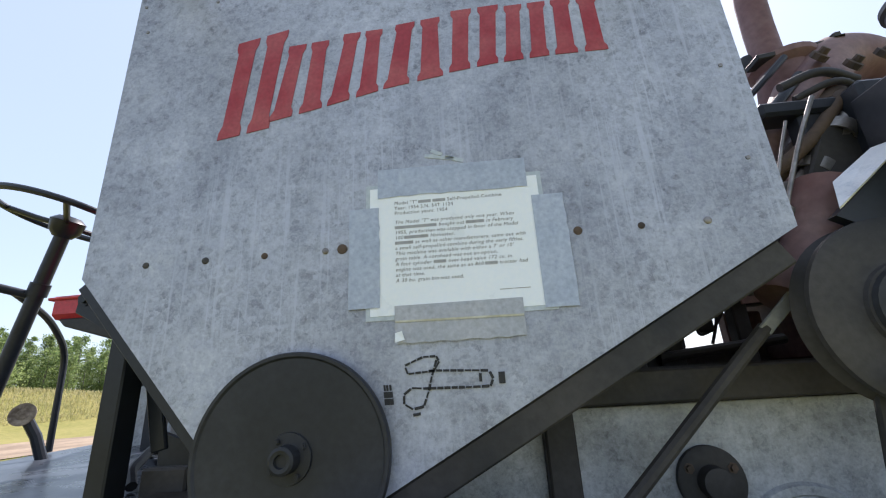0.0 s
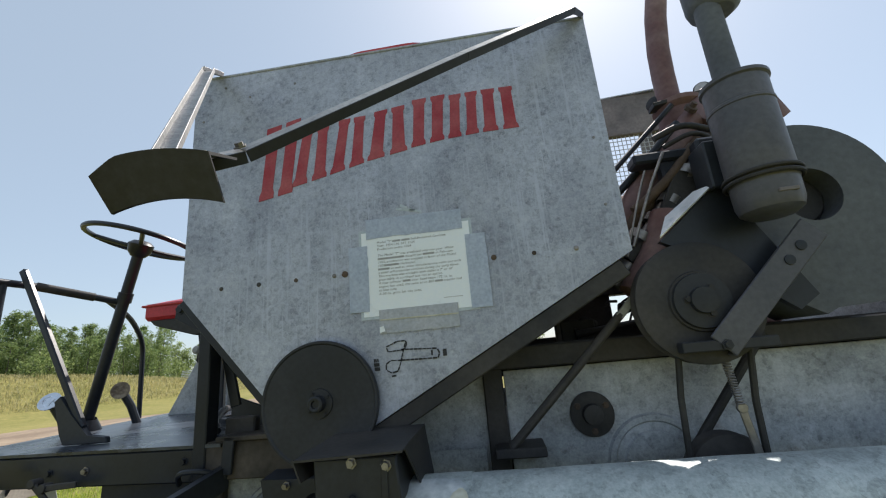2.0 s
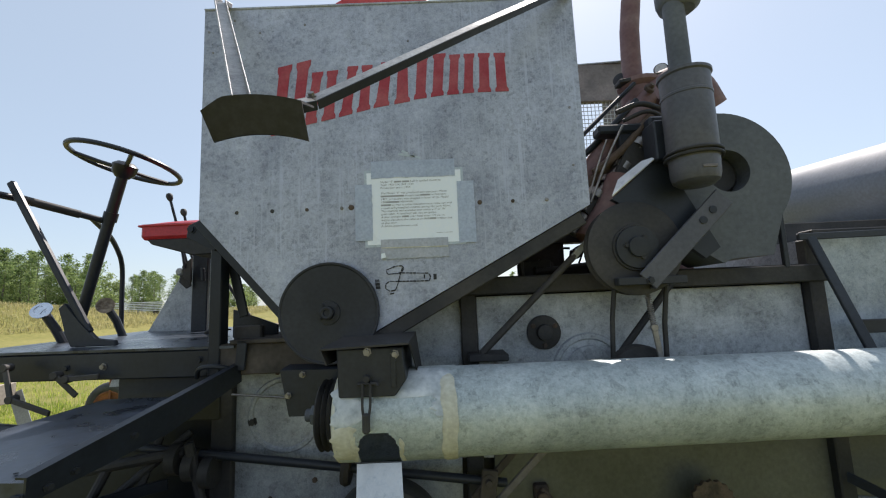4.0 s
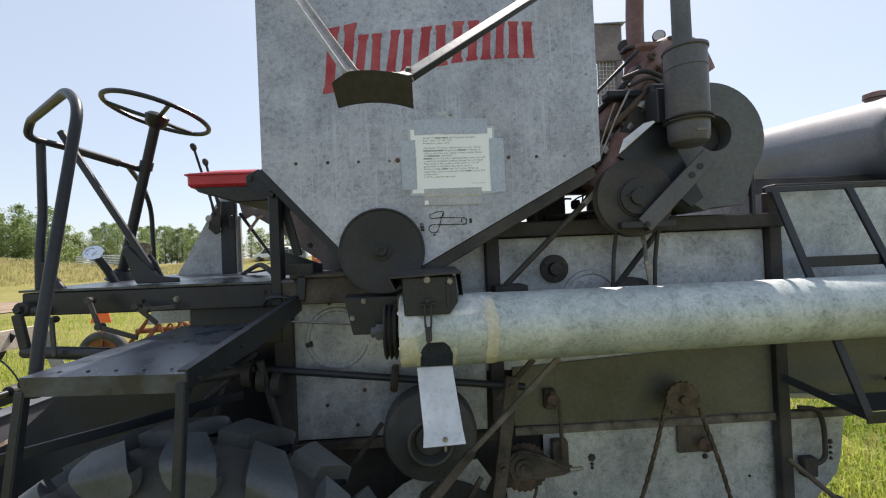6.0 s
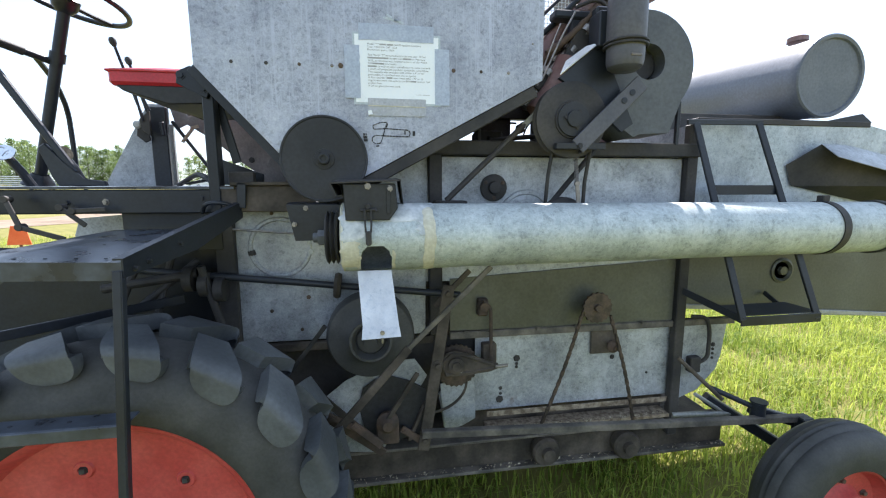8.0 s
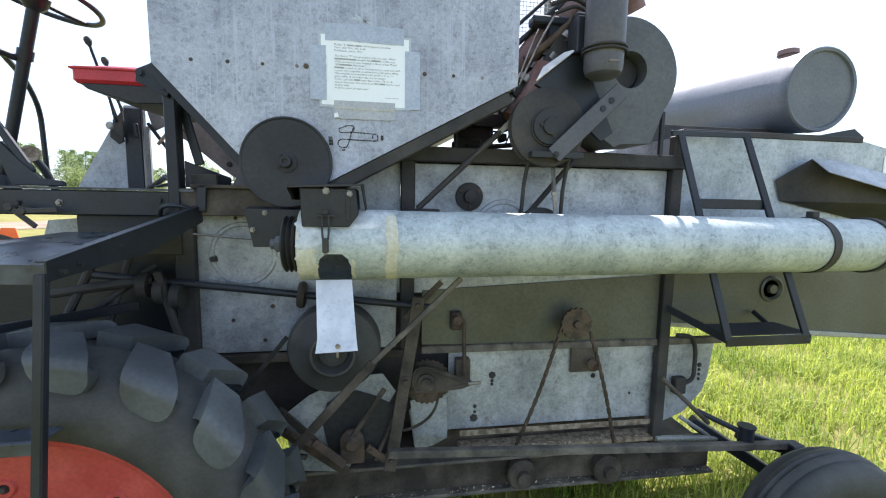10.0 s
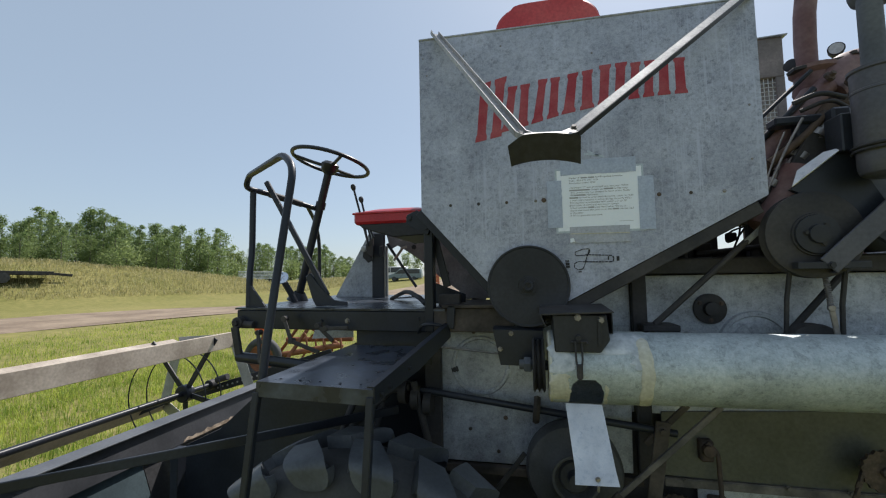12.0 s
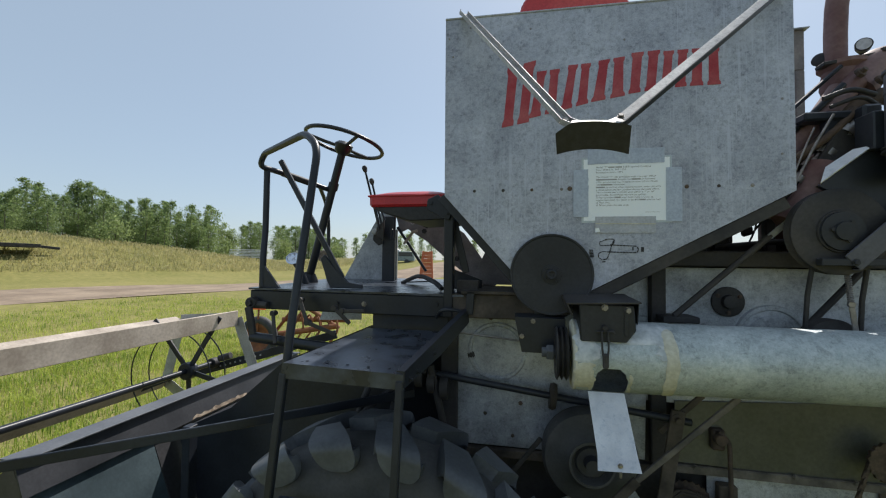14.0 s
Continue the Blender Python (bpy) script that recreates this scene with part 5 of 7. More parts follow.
def engine():
    bm = B()
    box(bm, (0.66, 0.40, 1.91), (1.10, 0.85, 2.08), 0.02)
    box(bm, (0.86, 0.44, 1.71), (1.08, 0.82, 1.93), 0.01)
    block = part("engine_block", bm, ENGINE_RED, combine, "faded red engine block")
    bm = B()
    box(bm, (0.66, 0.44, 2.08), (1.08, 0.80, 2.20), 0.03)
    part("rocker_cover", bm, ENGINE_RED, block)
    # manifold and pipes that climb to the rear
    for pts, r, m_, nm in (
        ([(0.545, 0.22, 1.90), (0.70, 0.24, 2.12), (0.83, 0.26, 2.31)], 0.042, ENGINE_RED, "exhaust_manifold"),
        ([(0.555, 0.18, 1.98), (0.66, 0.20, 2.12), (0.86, 0.23, 2.33)], 0.034, ENGINE_RED, "intake_manifold"),
        ([(0.52, 0.15, 1.84), (0.64, 0.14, 1.97), (0.79, 0.12, 2.15)], 0.026, STEEL, "coolant_hose"),
        ([(0.56, 0.10, 1.80), (0.64, 0.10, 1.90), (0.68, 0.10, 2.00)], 0.05, ENGINE_RED, "oil_filter"),
        ([(0.87, 0.26, 2.30), (0.96, 0.30, 2.42), (1.10, 0.34, 2.44), (1.16, 0.36, 2.34)], 0.062, ENGINE_RED, "outlet_elbow"),
        ([(0.50, 0.20, 2.03), (0.66, 0.18, 2.17), (0.80, 0.2, 2.31)], 0.011, BLACK, "rod"),
        ([(0.53, 0.17, 1.95), (0.66, 0.16, 2.06), (0.80, 0.15, 2.20)], 0.018, RUSTY, "oil_pipe"),
        ([(0.56, 0.13, 1.90), (0.68, 0.13, 2.00), (0.80, 0.13, 2.13)], 0.022, FRAME, "water_hose"),
        ([(0.60, 0.12, 2.03), (0.70, 0.11, 2.10), (0.78, 0.11, 2.19)], 0.013, RUSTY, "fuel_pipe"),
        ([(0.80, 0.24, 2.22), (0.92, 0.24, 2.28), (1.02, 0.26, 2.27)], 0.030, RUSTY, "header_pipe"),
        ([(0.70, 0.14, 2.24), (0.78, 0.13, 2.27), (0.86, 0.15, 2.25)], 0.009, FRAME, "spark_lead"),
        ([(0.72, 0.14, 2.21), (0.80, 0.12, 2.24), (0.87, 0.15, 2.21)], 0.007, FRAME, "spark_lead"),
        ([(0.56, 0.06, 1.92), (0.63, 0.06, 2.07), (0.68, 0.06, 2.16)], 0.004, STEEL, "throttle_wire"),
        ([(0.545, 0.07, 1.90), (0.60, 0.07, 2.05), (0.63, 0.07, 2.12)], 0.003, STEEL, "throttle_wire"),
    ):
        bm = B()
        tube(bm, rounded(pts, 0.08), r, 16)
        part(nm, bm, m_, block)
    bm = B()
    box(bm, (0.62, 0.10, 2.155), (0.80, 0.16, 2.185), 0.006)
    box(bm, (0.69, 0.11, 2.02), (0.735, 0.15, 2.16), 0.006)
    part("carburettor_bracket", bm, BLACK, block)
    bm = B()
    box(bm, (0.765, 0.06, 2.03), (0.82, 0.12, 2.19), 0.008)
    part("regulator_box", bm, BLACK, block)
    bm = B()
    slab(bm, [(0.705, 2.03), (0.80, 2.10), (0.80, 2.17), (0.72, 2.14)], 0.135, 0.14, 0.001)
    part("side_cover", bm, DUSTY, block, "dusty grey engine side cover")
    for x, z in ((0.66, 2.17), (0.90, 2.31), (0.97, 2.33), (0.84, 2.34)):
        bm = B()
        lathe(bm, (x, 0.19, z), (0.3, -0.8, 0.4), [(0, 0.0), (0, 0.018), (0.012, 0.018), (0.014, 0.010), (0.026, 0.009), (0.026, 0)], 8)
        part("fitting", bm, RUSTY, block)
    bm = B()
    slab(bm, [(0.64, 1.90), (0.80, 2.05), (0.80, 2.13), (0.72, 2.13), (0.66, 2.02)], 0.10, 0.13, 0.004)
    part("starter_bracket", bm, FRAME, block)
    for x, y, z in ((0.60, 0.12, 1.955), (0.655, 0.14, 2.0), (0.70, 0.13, 2.045), (0.755, 0.12, 2.115)):
        bm = B()
        lathe(bm, (x, y, z), (0.64, -0.02, 0.77), [(-0.012, 0.028), (-0.012, 0.032), (0.012, 0.032), (0.012, 0.028)], 16)
        part("hose_clip", bm, STEEL, block)
    # exhaust stack
    bm = B()
    tube(bm, [(0.872, 0.31, 2.36), (0.860, 0.33, 2.46), (0.861, 0.33, 2.56), (0.866, 0.33, 2.66), (0.884, 0.33, 2.79), (0.911, 0.33, 2.91), (0.945, 0.33, 3.04), (0.985, 0.33, 3.20)], 0.036, 20)
    stack = part("exhaust_pipe", bm, ENGINE_RED, combine, "faded red bent exhaust pipe")
    bm = B()
    lathe(bm, (0.868, 0.31, 2.30), (0, 0, 1), [(0, 0.0), (0, 0.055), (0.04, 0.068), (0.10, 0.060), (0.115, 0.075), (0.13, 0.075), (0.13, 0.0)], 24)
    part("base_flange", bm, ENGINE_RED, stack)
    bm = B()
    bar(bm, (0.775, 0.28, 2.415), (0.985, 0.28, 2.445), 0.05, 0.014, (0, 0, 1))
    bolt(bm, (0.970, 0.26, 2.445), (0, 0, 1), 0.012, 0.015)
    part("clamp", bm, FRAME, stack)
    bm = B()
    cyl(bm, (0.60, 0.22, 2.19), (0.82, 0.24, 2.395), 0.008, 8)
    part("support_rod", bm, BLACK, stack)
    bm = B()
    lathe(bm, (1.068, 0.500, 2.578), (-0.45, -0.85, 0.1), [(0, 0), (0, 0.026), (0.024, 0.029), (0.026, 0.025), (0.026, 0.0)], 24)
    gauge = part("dash_gauge", bm, FRAME, combine, "small round gauge with pale face")
    bm = B()
    lathe(bm, V((1.068, 0.500, 2.578)) + V((-0.45, -0.85, 0.1)).normalized() * 0.0265, (-0.45, -0.85, 0.1), [(0, 0.024), (0.001, 0.024), (0.0012, 0)], 24)
    part("gauge_face", bm, GLASS_FACE, gauge)
    bm = B()
    cyl(bm, (1.168, 0.52, 2.468), (1.068, 0.520, 2.578), 0.012, 10)
    part("gauge_stalk", bm, BLACK, gauge)
    bm = B()
    lathe(bm, (0.830, 0.36, 2.470), (-0.75, -0.60, 0.1), [(0, 0), (0, 0.022), (0.020, 0.025), (0.022, 0.021), (0.022, 0.0)], 20)
    cyl(bm, (0.840, 0.36, 2.470), (0.862, 0.33, 2.470), 0.009, 8)
    part("dash_gauge", bm, FRAME, combine, "small dark round gauge beside the exhaust")
    # radiator box with screened side
    bm = B()
    for a, b in (((0.66, 1.05, 2.73), (1.175, 1.09, 2.955)), ((1.13, 1.05, 2.09), (1.175, 1.09, 2.73)), ((0.66, 1.05, 2.09), (0.855, 1.09, 2.73)), ((0.66, 1.09, 2.92), (1.175, 1.36, 2.955)), ((1.15, 1.09, 2.09), (1.175, 1.36, 2.92))):
        box(bm, a, b, 0.004)
    rad = part("radiator_box", bm, DUSTY, combine, "weathered sheet-metal radiator box")
    bm = B()
    for k in range(26):
        z = 2.10 + k * 0.024
        bar(bm, (0.855, 1.06, z), (1.13, 1.06, z), 0.003, 0.003, (0, 0, 1), 0)
    for k in range(13):
        x = 0.862 + k * 0.0215
        bar(bm, (x, 1.065, 2.09), (x, 1.065, 2.73), 0.003, 0.003, (0, 1, 0), 0)
    screen = part("radiator_screen", bm, MESH, rad, "pale wire screen")
    tagged(screen, kind="stuff")
    bm = B()
    sheet(bm, [(0.66, 1.07, 2.96), (1.19, 1.03, 2.96), (1.19, 1.38, 2.965), (0.66, 1.38, 2.965)], 0.006, (0, 0, 1))
    part("lid", bm, ZINC_BODY, rad)
    # clutter between bin and engine, low down
    for a, b, nm, m_ in (((0.395, 0.36, 1.69), (0.50, 0.50, 1.775), "gearbox", FRAME), ((0.69, 0.48, 1.70), (0.728, 0.52, 1.90), "engine_post", FRAME), ((0.37, 0.28, 1.69), (0.385, 0.31, 1.80), "engine_post", FRAME), ((0.44, 0.62, 1.76), (0.625, 0.66, 1.95), "side_tin", FRAME), ((0.52, 0.60, 1.868), (1.0, 0.66, 1.93), "engine_sill", FRAME), ((0.745, 0.62, 1.76), (0.845, 0.66, 1.852), "side_tin", ENGINE_RED), ((0.50, 0.66, 1.69), (0.95, 0.70, 1.763), "engine_sill", FRAME), ((0.15, 0.90, 1.60), (1.33, 0.95, 1.745), "far_rail", FRAME)):
        bm = B()
        box(bm, a, b, 0.004)
        part(nm, bm, m_, combine)
    bm = B()
    slab(bm, [(0.70, 1.85), (0.70, 1.95), (0.866, 2.05), (0.90, 1.93), (0.80, 1.855)], 0.45, 0.455, 0.001)
    part("side_tin", bm, ENGINE_RED, combine, "faded red-brown engine side tin")
    for pts, r in (([(0.436, 0.35, 1.731), (0.705, 0.35, 1.757)], 0.011), ([(0.435, 0.35, 1.731), (0.442, 0.35, 1.7315)], 0.018), ([(0.748, 0.55, 1.923), (0.70, 0.55, 1.84), (0.67, 0.55, 1.80), (0.632, 0.55, 1.787), (0.628, 0.55, 1.815), (0.655, 0.55, 1.84), (0.72, 0.55, 1.862)], 0.004), ([(0.585, 0.55, 1.825), (0.60, 0.55, 1.84), (0.63, 0.55, 1.838)], 0.005), ([(0.69, 0.55, 1.87), (0.684, 0.55, 1.82), (0.66, 0.55, 1.765)], 0.004)):
        bm = B()
        tube(bm, rounded(pts, 0.04), r, 10)
        part("engine_pipe", bm, FRAME, combine)
    bm = B()
    box(bm, (0.632, 0.54, 1.795), (0.672, 0.57, 1.832), 0.006)
    part("magneto", bm, FRAME, combine)
    for px, pz, r in ((0.478, 1.768, 0.018), (0.505, 1.76, 0.014), (0.49, 1.742, 0.012)):
        bm = B()
        lathe(bm, (px, 0.42, pz), (0, -1, 0), [(0, 0), (0, r), (0.02, r), (0.024, r * 0.6), (0.024, 0)], 14)
        part("fitting", bm, FRAME, combine)


# ---- wheels ----
def drive_wheel():
    cx, cz = -0.757, 0.557
    yo, yi = -0.400, -0.120
    ym = (yo + yi) / 2
    wheel = thing_part("drive_wheel", (cx, ym, cz))
    bm = B()
    half = [(0.030, 0.372), (0.014, 0.383), (0.010, 0.42), (0.010, 0.46), (0.018, 0.50), (0.040, 0.535), (0.070, 0.556), (0.11, 0.564)]
    prof = [(yo + a, r) for a, r in half] + [(ym, 0.566)] + [(yi - a, r) for a, r in half[::-1]]
    lathe(bm, (cx, 0, cz), (0, 1, 0), prof, 84)
    tyre = part("tyre", bm, RUBBER, wheel, "black ribbed tractor tyre", 50)
    # each lug: a rounded petal on the shoulder that runs on as a slanted bar over the tread
    path = [(0.004 - 0.010 * i / 9, 0.568 - 0.064 * math.cos(radians(4 + 86 * i / 9)), 0.064 * math.sin(radians(4 + 86 * i / 9)) ** 0.85) for i in range(10)]
    path += [(-0.005, 0.574, 0.065), (-0.001, 0.584, 0.066), (0.008, 0.592, 0.066), (0.024, 0.598, 0.064), (0.070, 0.603, 0.055), (0.130, 0.605, 0.042)]
    lag = [-0.035 * (i / 9) for i in range(10)] + [-0.04, -0.047, -0.056, -0.07, -0.11, -0.16]
    count = 18
    for s in (1, -1):
        for k in range(count):
            a0 = 2 * math.pi * (k + (0.0 if s == 1 else 0.5)) / count + 0.222
            bm = B()
            rows = []
            for i, (y, r, w) in enumerate(path):
                yy = yo + y if s == 1 else 2 * ym - yo - y
                hw, a = w / r, a0 + lag[i]
                over = max(0.0, min(1.0, (i - 9) / 4))
                rin, inn = r - (0.002 + 0.046 * over), (0.008 + 0.030 * min(1.0, i / 9)) * (1 - over)
                row = []
                for u in (-1, 1):
                    outer_ = (cx + r * math.sin(a + u * hw), yy, cz + r * math.cos(a + u * hw))
                    inner_ = (cx + rin * math.sin(a + u * hw * 1.06), yy + s * inn, cz + rin * math.cos(a + u * hw * 1.06))
                    row += [inner_, outer_] if u == -1 else [outer_, inner_]
                rows.append([bm.verts.new(p) for p in row])
            for u, w2 in zip(rows, rows[1:]):
                for i in range(3):
                    bm.faces.new((u[i], u[i + 1], w2[i + 1], w2[i]))
            bm.faces.new(rows[0])
            bm.faces.new(rows[-1][::-1])
            bmesh.ops.recalc_face_normals(bm, faces=bm.faces)
            part("lug", bm, LUG, tyre, "", 30)
    bm = B()
    prof = [(yo + 0.030, 0.372), (yo + 0.020, 0.378), (yo + 0.024, 0.366), (yo + 0.035, 0.355), (yo + 0.050, 0.345), (yo + 0.058, 0.30), (yo + 0.066, 0.20), (yo + 0.075, 0.12), (yo + 0.07, 0.085), (yo + 0.04, 0.08), (yo + 0.03, 0.06), (yo + 0.03, 0.0)]
    lathe(bm, (cx, 0, cz), (0, 1, 0), prof, 72)
    rim = part("rim", bm, RIM_RED, wheel, "orange-red painted steel rim")
    for k in range(6):
        a = 0.748 + k * math.pi / 3
        bm = B()
        x, z = cx + 0.248 * math.sin(a), cz + 0.248 * math.cos(a)
        lathe(bm, (x, yo + 0.062, z), (0, -1, 0), [(0, 0.026), (0.006, 0.022), (0.006, 0.013), (0.001, 0.012), (0.001, 0)], 20)
        part("rim_boss", bm, RIM_RED, rim)
        bm = B()
        lathe(bm, (x, yo + 0.060, z), (0, -1, 0), [(0, 0.012), (0.010, 0.009), (0.010, 0)], 4)
        part("rim_bolt", bm, FRAME, rim)
    bm = B()
    box(bm, (-0.62, yo + 0.5, 0.40), (-0.90, yo + 1.4, 0.66), 0.03)
    part("axle_housing", bm, FRAME, combine)


def thing_part(name, at):
    """Joint of a sub-assembly: a small hub mesh that carries its pieces."""
    bm = B()
    cyl(bm, V(at) + V((0, -0.10, 0)), V(at) + V((0, 0.20, 0)), 0.05, 16)
    return part(name, bm, FRAME, combine)


def tail_wheel():
    c = V((1.700, -0.330, 0.290))
    wheel = thing_part("tail_wheel", c + V((0, 0.10, 0)))
    bm = B()
    r = 0.345
    prof = [(0.03, 0.185), (0.010, 0.19), (0.0, 0.24), (0.004, 0.285), (0.022, 0.318), (0.045, 0.334), (0.060, 0.330), (0.066, 0.338), (0.086, 0.343), (0.092, 0.337), (0.100, 0.337), (0.106, 0.343), (0.126, 0.338), (0.132, 0.330), (0.150, 0.330), (0.172, 0.315), (0.190, 0.28), (0.194, 0.24), (0.184, 0.19), (0.165, 0.185)]
    prof = [(a, q * 0.955) for a, q in prof]
    lathe(bm, c, (0, 1, 0), prof, 64)
    part("tyre", bm, RUBBER, wheel, "black ribbed tail tyre", 50)
    bm = B()
    lathe(bm, c, (0, 1, 0), [(0.030, 0.177), (0.016, 0.182), (0.020, 0.172), (0.040, 0.165), (0.060, 0.15), (0.066, 0.09), (0.050, 0.075), (0.020, 0.07), (0.010, 0.05), (0.010, 0)], 48)
    rim = part("rim", bm, RIM_RED, wheel, "rusty orange-red tail rim")
    for k in range(5):
        a = 0.4 + k * 2 * math.pi / 5
        bm = B()
        bolt(bm, c + V((0.11 * math.cos(a), 0.064, 0.11 * math.sin(a))), r=0.010, h=0.012)
        part("wheel_nut", bm, RUSTY, rim)
    # axle, links and braces
    for p, q, r, m_, nm in (
        ((1.302, 0.17, 0.745), (1.511, 0.12, 0.545), 0.010, GRIMY, "brace_rod"),
        ((1.474, 0.15, 0.590), (1.640, 0.06, 0.520), 0.012, BLACK, "tie_rod"),
        ((1.290, 0.165, 0.462), (1.600, 0.165, 0.442), 0.013, GREYBAR, "cross_tube"),
        ((1.409, 0.17, 0.555), (1.600, 0.17, 0.430), 0.009, GREYBAR, "cross_tube"),
    ):
        bm = B()
        cyl(bm, p, q, r, 12)
        part(nm, bm, m_, combine)
    bm = B()
    angle_iron(bm, (0.100, 0.055, 0.548), (1.850, 0.020, 0.470), 0.026, 0.005)
    part("drag_rod", bm, WORNRAIL, combine, "dusty grey angle-iron drag link")
    bm = B()
    bar(bm, (1.500, 0.210, 0.510), (1.950, 0.070, 0.220), 0.05, 0.050, (0, 0, 1), 0.005)
    bar(bm, (1.630, 0.090, 0.505), (1.860, 0.040, 0.440), 0.03, 0.045, (0, 0, 1), 0.005)
    part("axle_beam", bm, BLACK, combine, "black tail axle beam")
    bm = B()
    cyl(bm, (1.645, 0.060, 0.455), (1.645, 0.060, 0.550), 0.030, 18)
    cyl(bm, (1.645, 0.060, 0.550), (1.645, 0.060, 0.558), 0.036, 18)
    part("steering_knuckle", bm, BLACK, combine)
    bm = B()
    box(bm, (1.815, -0.010, 0.405), (1.880, 0.050, 0.485), 0.006)
    cyl(bm, (1.850, 0.020, 0.400), (1.850, 0.020, 0.300), 0.022, 14)
    part("king_pin", bm, BLACK, combine)
    bm = B()
    tube(bm, rounded([(1.375, 0.19, 0.93), (1.44, 0.17, 0.93), (1.46, 0.17, 0.86), (1.46, 0.17, 0.73), (1.41, 0.18, 0.70)], 0.04), 0.009, 10)
    part("crank_handle", bm, FRAME, combine, "bent dark crank handle")
    bm = B()
    box(bm, (1.375, 0.17, 0.66), (1.43, 0.205, 0.735), 0.004)
    part("crank_bracket", bm, FRAME, combine)
    for k in range(4):
        bm = B()
        bolt(bm, (1.515, 0.205, 0.78 - k * 0.022), r=0.005 if k else 0.008, h=0.006)
        part("bolt", bm, FRAME, combine)


# ---- lower drives ----
def lower_drives():
    # belt pulley with rubber rim
    c = V((-0.090, 0.05, 0.980))
    bm = B()
    lathe(bm, c, (0, -1, 0), [(-0.06, 0.0), (-0.06, 0.150), (-0.04, 0.162), (0.01, 0.162), (0.028, 0.152), (0.036, 0.125), (0.052, 0.098), (0.066, 0.080), (0.078, 0.076), (0.078, 0.068), (0.050, 0.056), (0.050, 0)], 56)
    big = part("variator_pulley", bm, RUBBER, combine, "black rubber-faced belt pulley")
    bm = B()
    lathe(bm, c, (0, -1, 0), [(0.050, 0.055), (0.058, 0.048), (0.058, 0.026), (0.092, 0.022), (0.092, 0)], 24)
    part("hub", bm, DISC, big)
    # bent sheet under it
    bm = B()
    sheet(bm, [(-0.30, 0.14, 0.68), (-0.20, 0.14, 0.76), (-0.05, 0.14, 0.83), (0.08, 0.14, 0.835), (0.13, 0.14, 0.76), (-0.06, 0.14, 0.44), (-0.25, 0.14, 0.46)], 0.004, (0, -1, 0))
    part("shield_sheet", bm, ZINC_BODY, combine, "torn zinc shield sheet")
    # no hole is cut: a black plate paints the shade inside the fan
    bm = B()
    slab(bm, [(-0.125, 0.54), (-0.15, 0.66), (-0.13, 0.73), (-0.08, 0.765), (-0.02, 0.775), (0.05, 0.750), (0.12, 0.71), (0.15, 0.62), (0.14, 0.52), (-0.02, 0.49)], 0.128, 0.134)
    part("fan_opening_shade", bm, INK_SHADE, combine, "black plate for the shade inside the cleaning fan opening")
    bm = B()
    lathe(bm, (-0.035, 0.10, 0.60), (0, -1, 0), [(0, 0.0), (0, 0.042), (0.02, 0.045), (0.03, 0.03), (0.05, 0.02), (0.05, 0)], 18)
    box(bm, (-0.08, 0.09, 0.50), (0.01, 0.12, 0.585), 0.006)
    part("fan_bearing", bm, RUSTY, combine, "rusty fan shaft bearing")
    for k, (p, q, w, m_) in enumerate((((-0.30, 0.10, 0.735), (-0.16, 0.08, 0.60), 0.028, GRIMY), ((-0.27, 0.08, 0.66), (-0.10, 0.06, 0.56), 0.022, RUSTY), ((-0.17, 0.06, 0.62), (-0.06, 0.06, 0.52), 0.030, RUSTY), ((0.02, 0.10, 0.56), (0.11, 0.10, 0.49), 0.026, RUSTY), ((0.12, 0.11, 0.66), (0.05, 0.11, 0.50), 0.014, GRIMY), ((-0.31, 0.09, 0.57), (-0.20, 0.08, 0.55), 0.016, GRIMY))):
        bm = B()
        bar(bm, p, q, w, 0.010 + 0.002 * k, (0.1 * (k - 2), -1, 0.2), 0.002)
        bolt(bm, V(p).lerp(V(q), 0.12) + V((0, -0.008, 0)), r=0.008)
        part("broken_bracket", bm, m_, combine)
    bm = B()
    tube(bm, [(0.135 + 0.16 * math.sin(t), 0.13, 0.60 + 0.13 * (1 - math.cos(t))) for t in np.linspace(0.15, 1.5, 12)], 0.006, 6)
    part("chain_loop", bm, GRIMY, combine)
    for p, q, w, m_ in (((0.212, 0.08, 1.15), (0.105, 0.08, 0.47), 0.046, GRIMY), ((0.345, -0.045, 1.242), (0.030, -0.045, 0.940), 0.018, WORNRAIL), ((0.045, -0.047, 0.955), (-0.229, -0.047, 0.648), 0.030, GRIMY), ((0.085, 0.07, 0.805), (-0.045, 0.07, 0.605), 0.018, GRIMY),
                        ((-0.30, 0.10, 0.66), (-0.05, 0.10, 0.46), 0.035, RUSTY), ((-0.386, 0.06, 0.85), (-0.255, 0.06, 1.02), 0.016, BELT), ((0.30, 0.11, 1.20), (0.16, 0.11, 1.06), 0.020, GRIMY)):
        bm = B()
        bar(bm, p, q, w, 0.012, (0, -1, 0), 0.002)
        part("lever_bar", bm, m_, combine)
    for x, z in ((0.205, 1.12), (0.165, 0.83), (0.112, 0.52)):
        bm = B()
        lathe(bm, (x, 0.084, z), (0, -1, 0), [(0, 0.020), (0.014, 0.020), (0.016, 0.010), (0.028, 0.009), (0.028, 0)], 12)
        part("pivot", bm, GRIMY, combine)
    # cross shaft
    bm = B()
    cyl(bm, (-0.90, 0.14, 1.235), (0.26, 0.10, 1.105), 0.013, 14)
    part("cross_shaft", bm, BLACK, combine, "long black cross shaft")
    bm = B()
    lathe(bm, (-0.21, 0.115, 1.158), (1, 0.0, -0.1), [(-0.012, 0.0), (-0.012, 0.045), (0.0, 0.050), (0.012, 0.045), (0.012, 0)], 28)
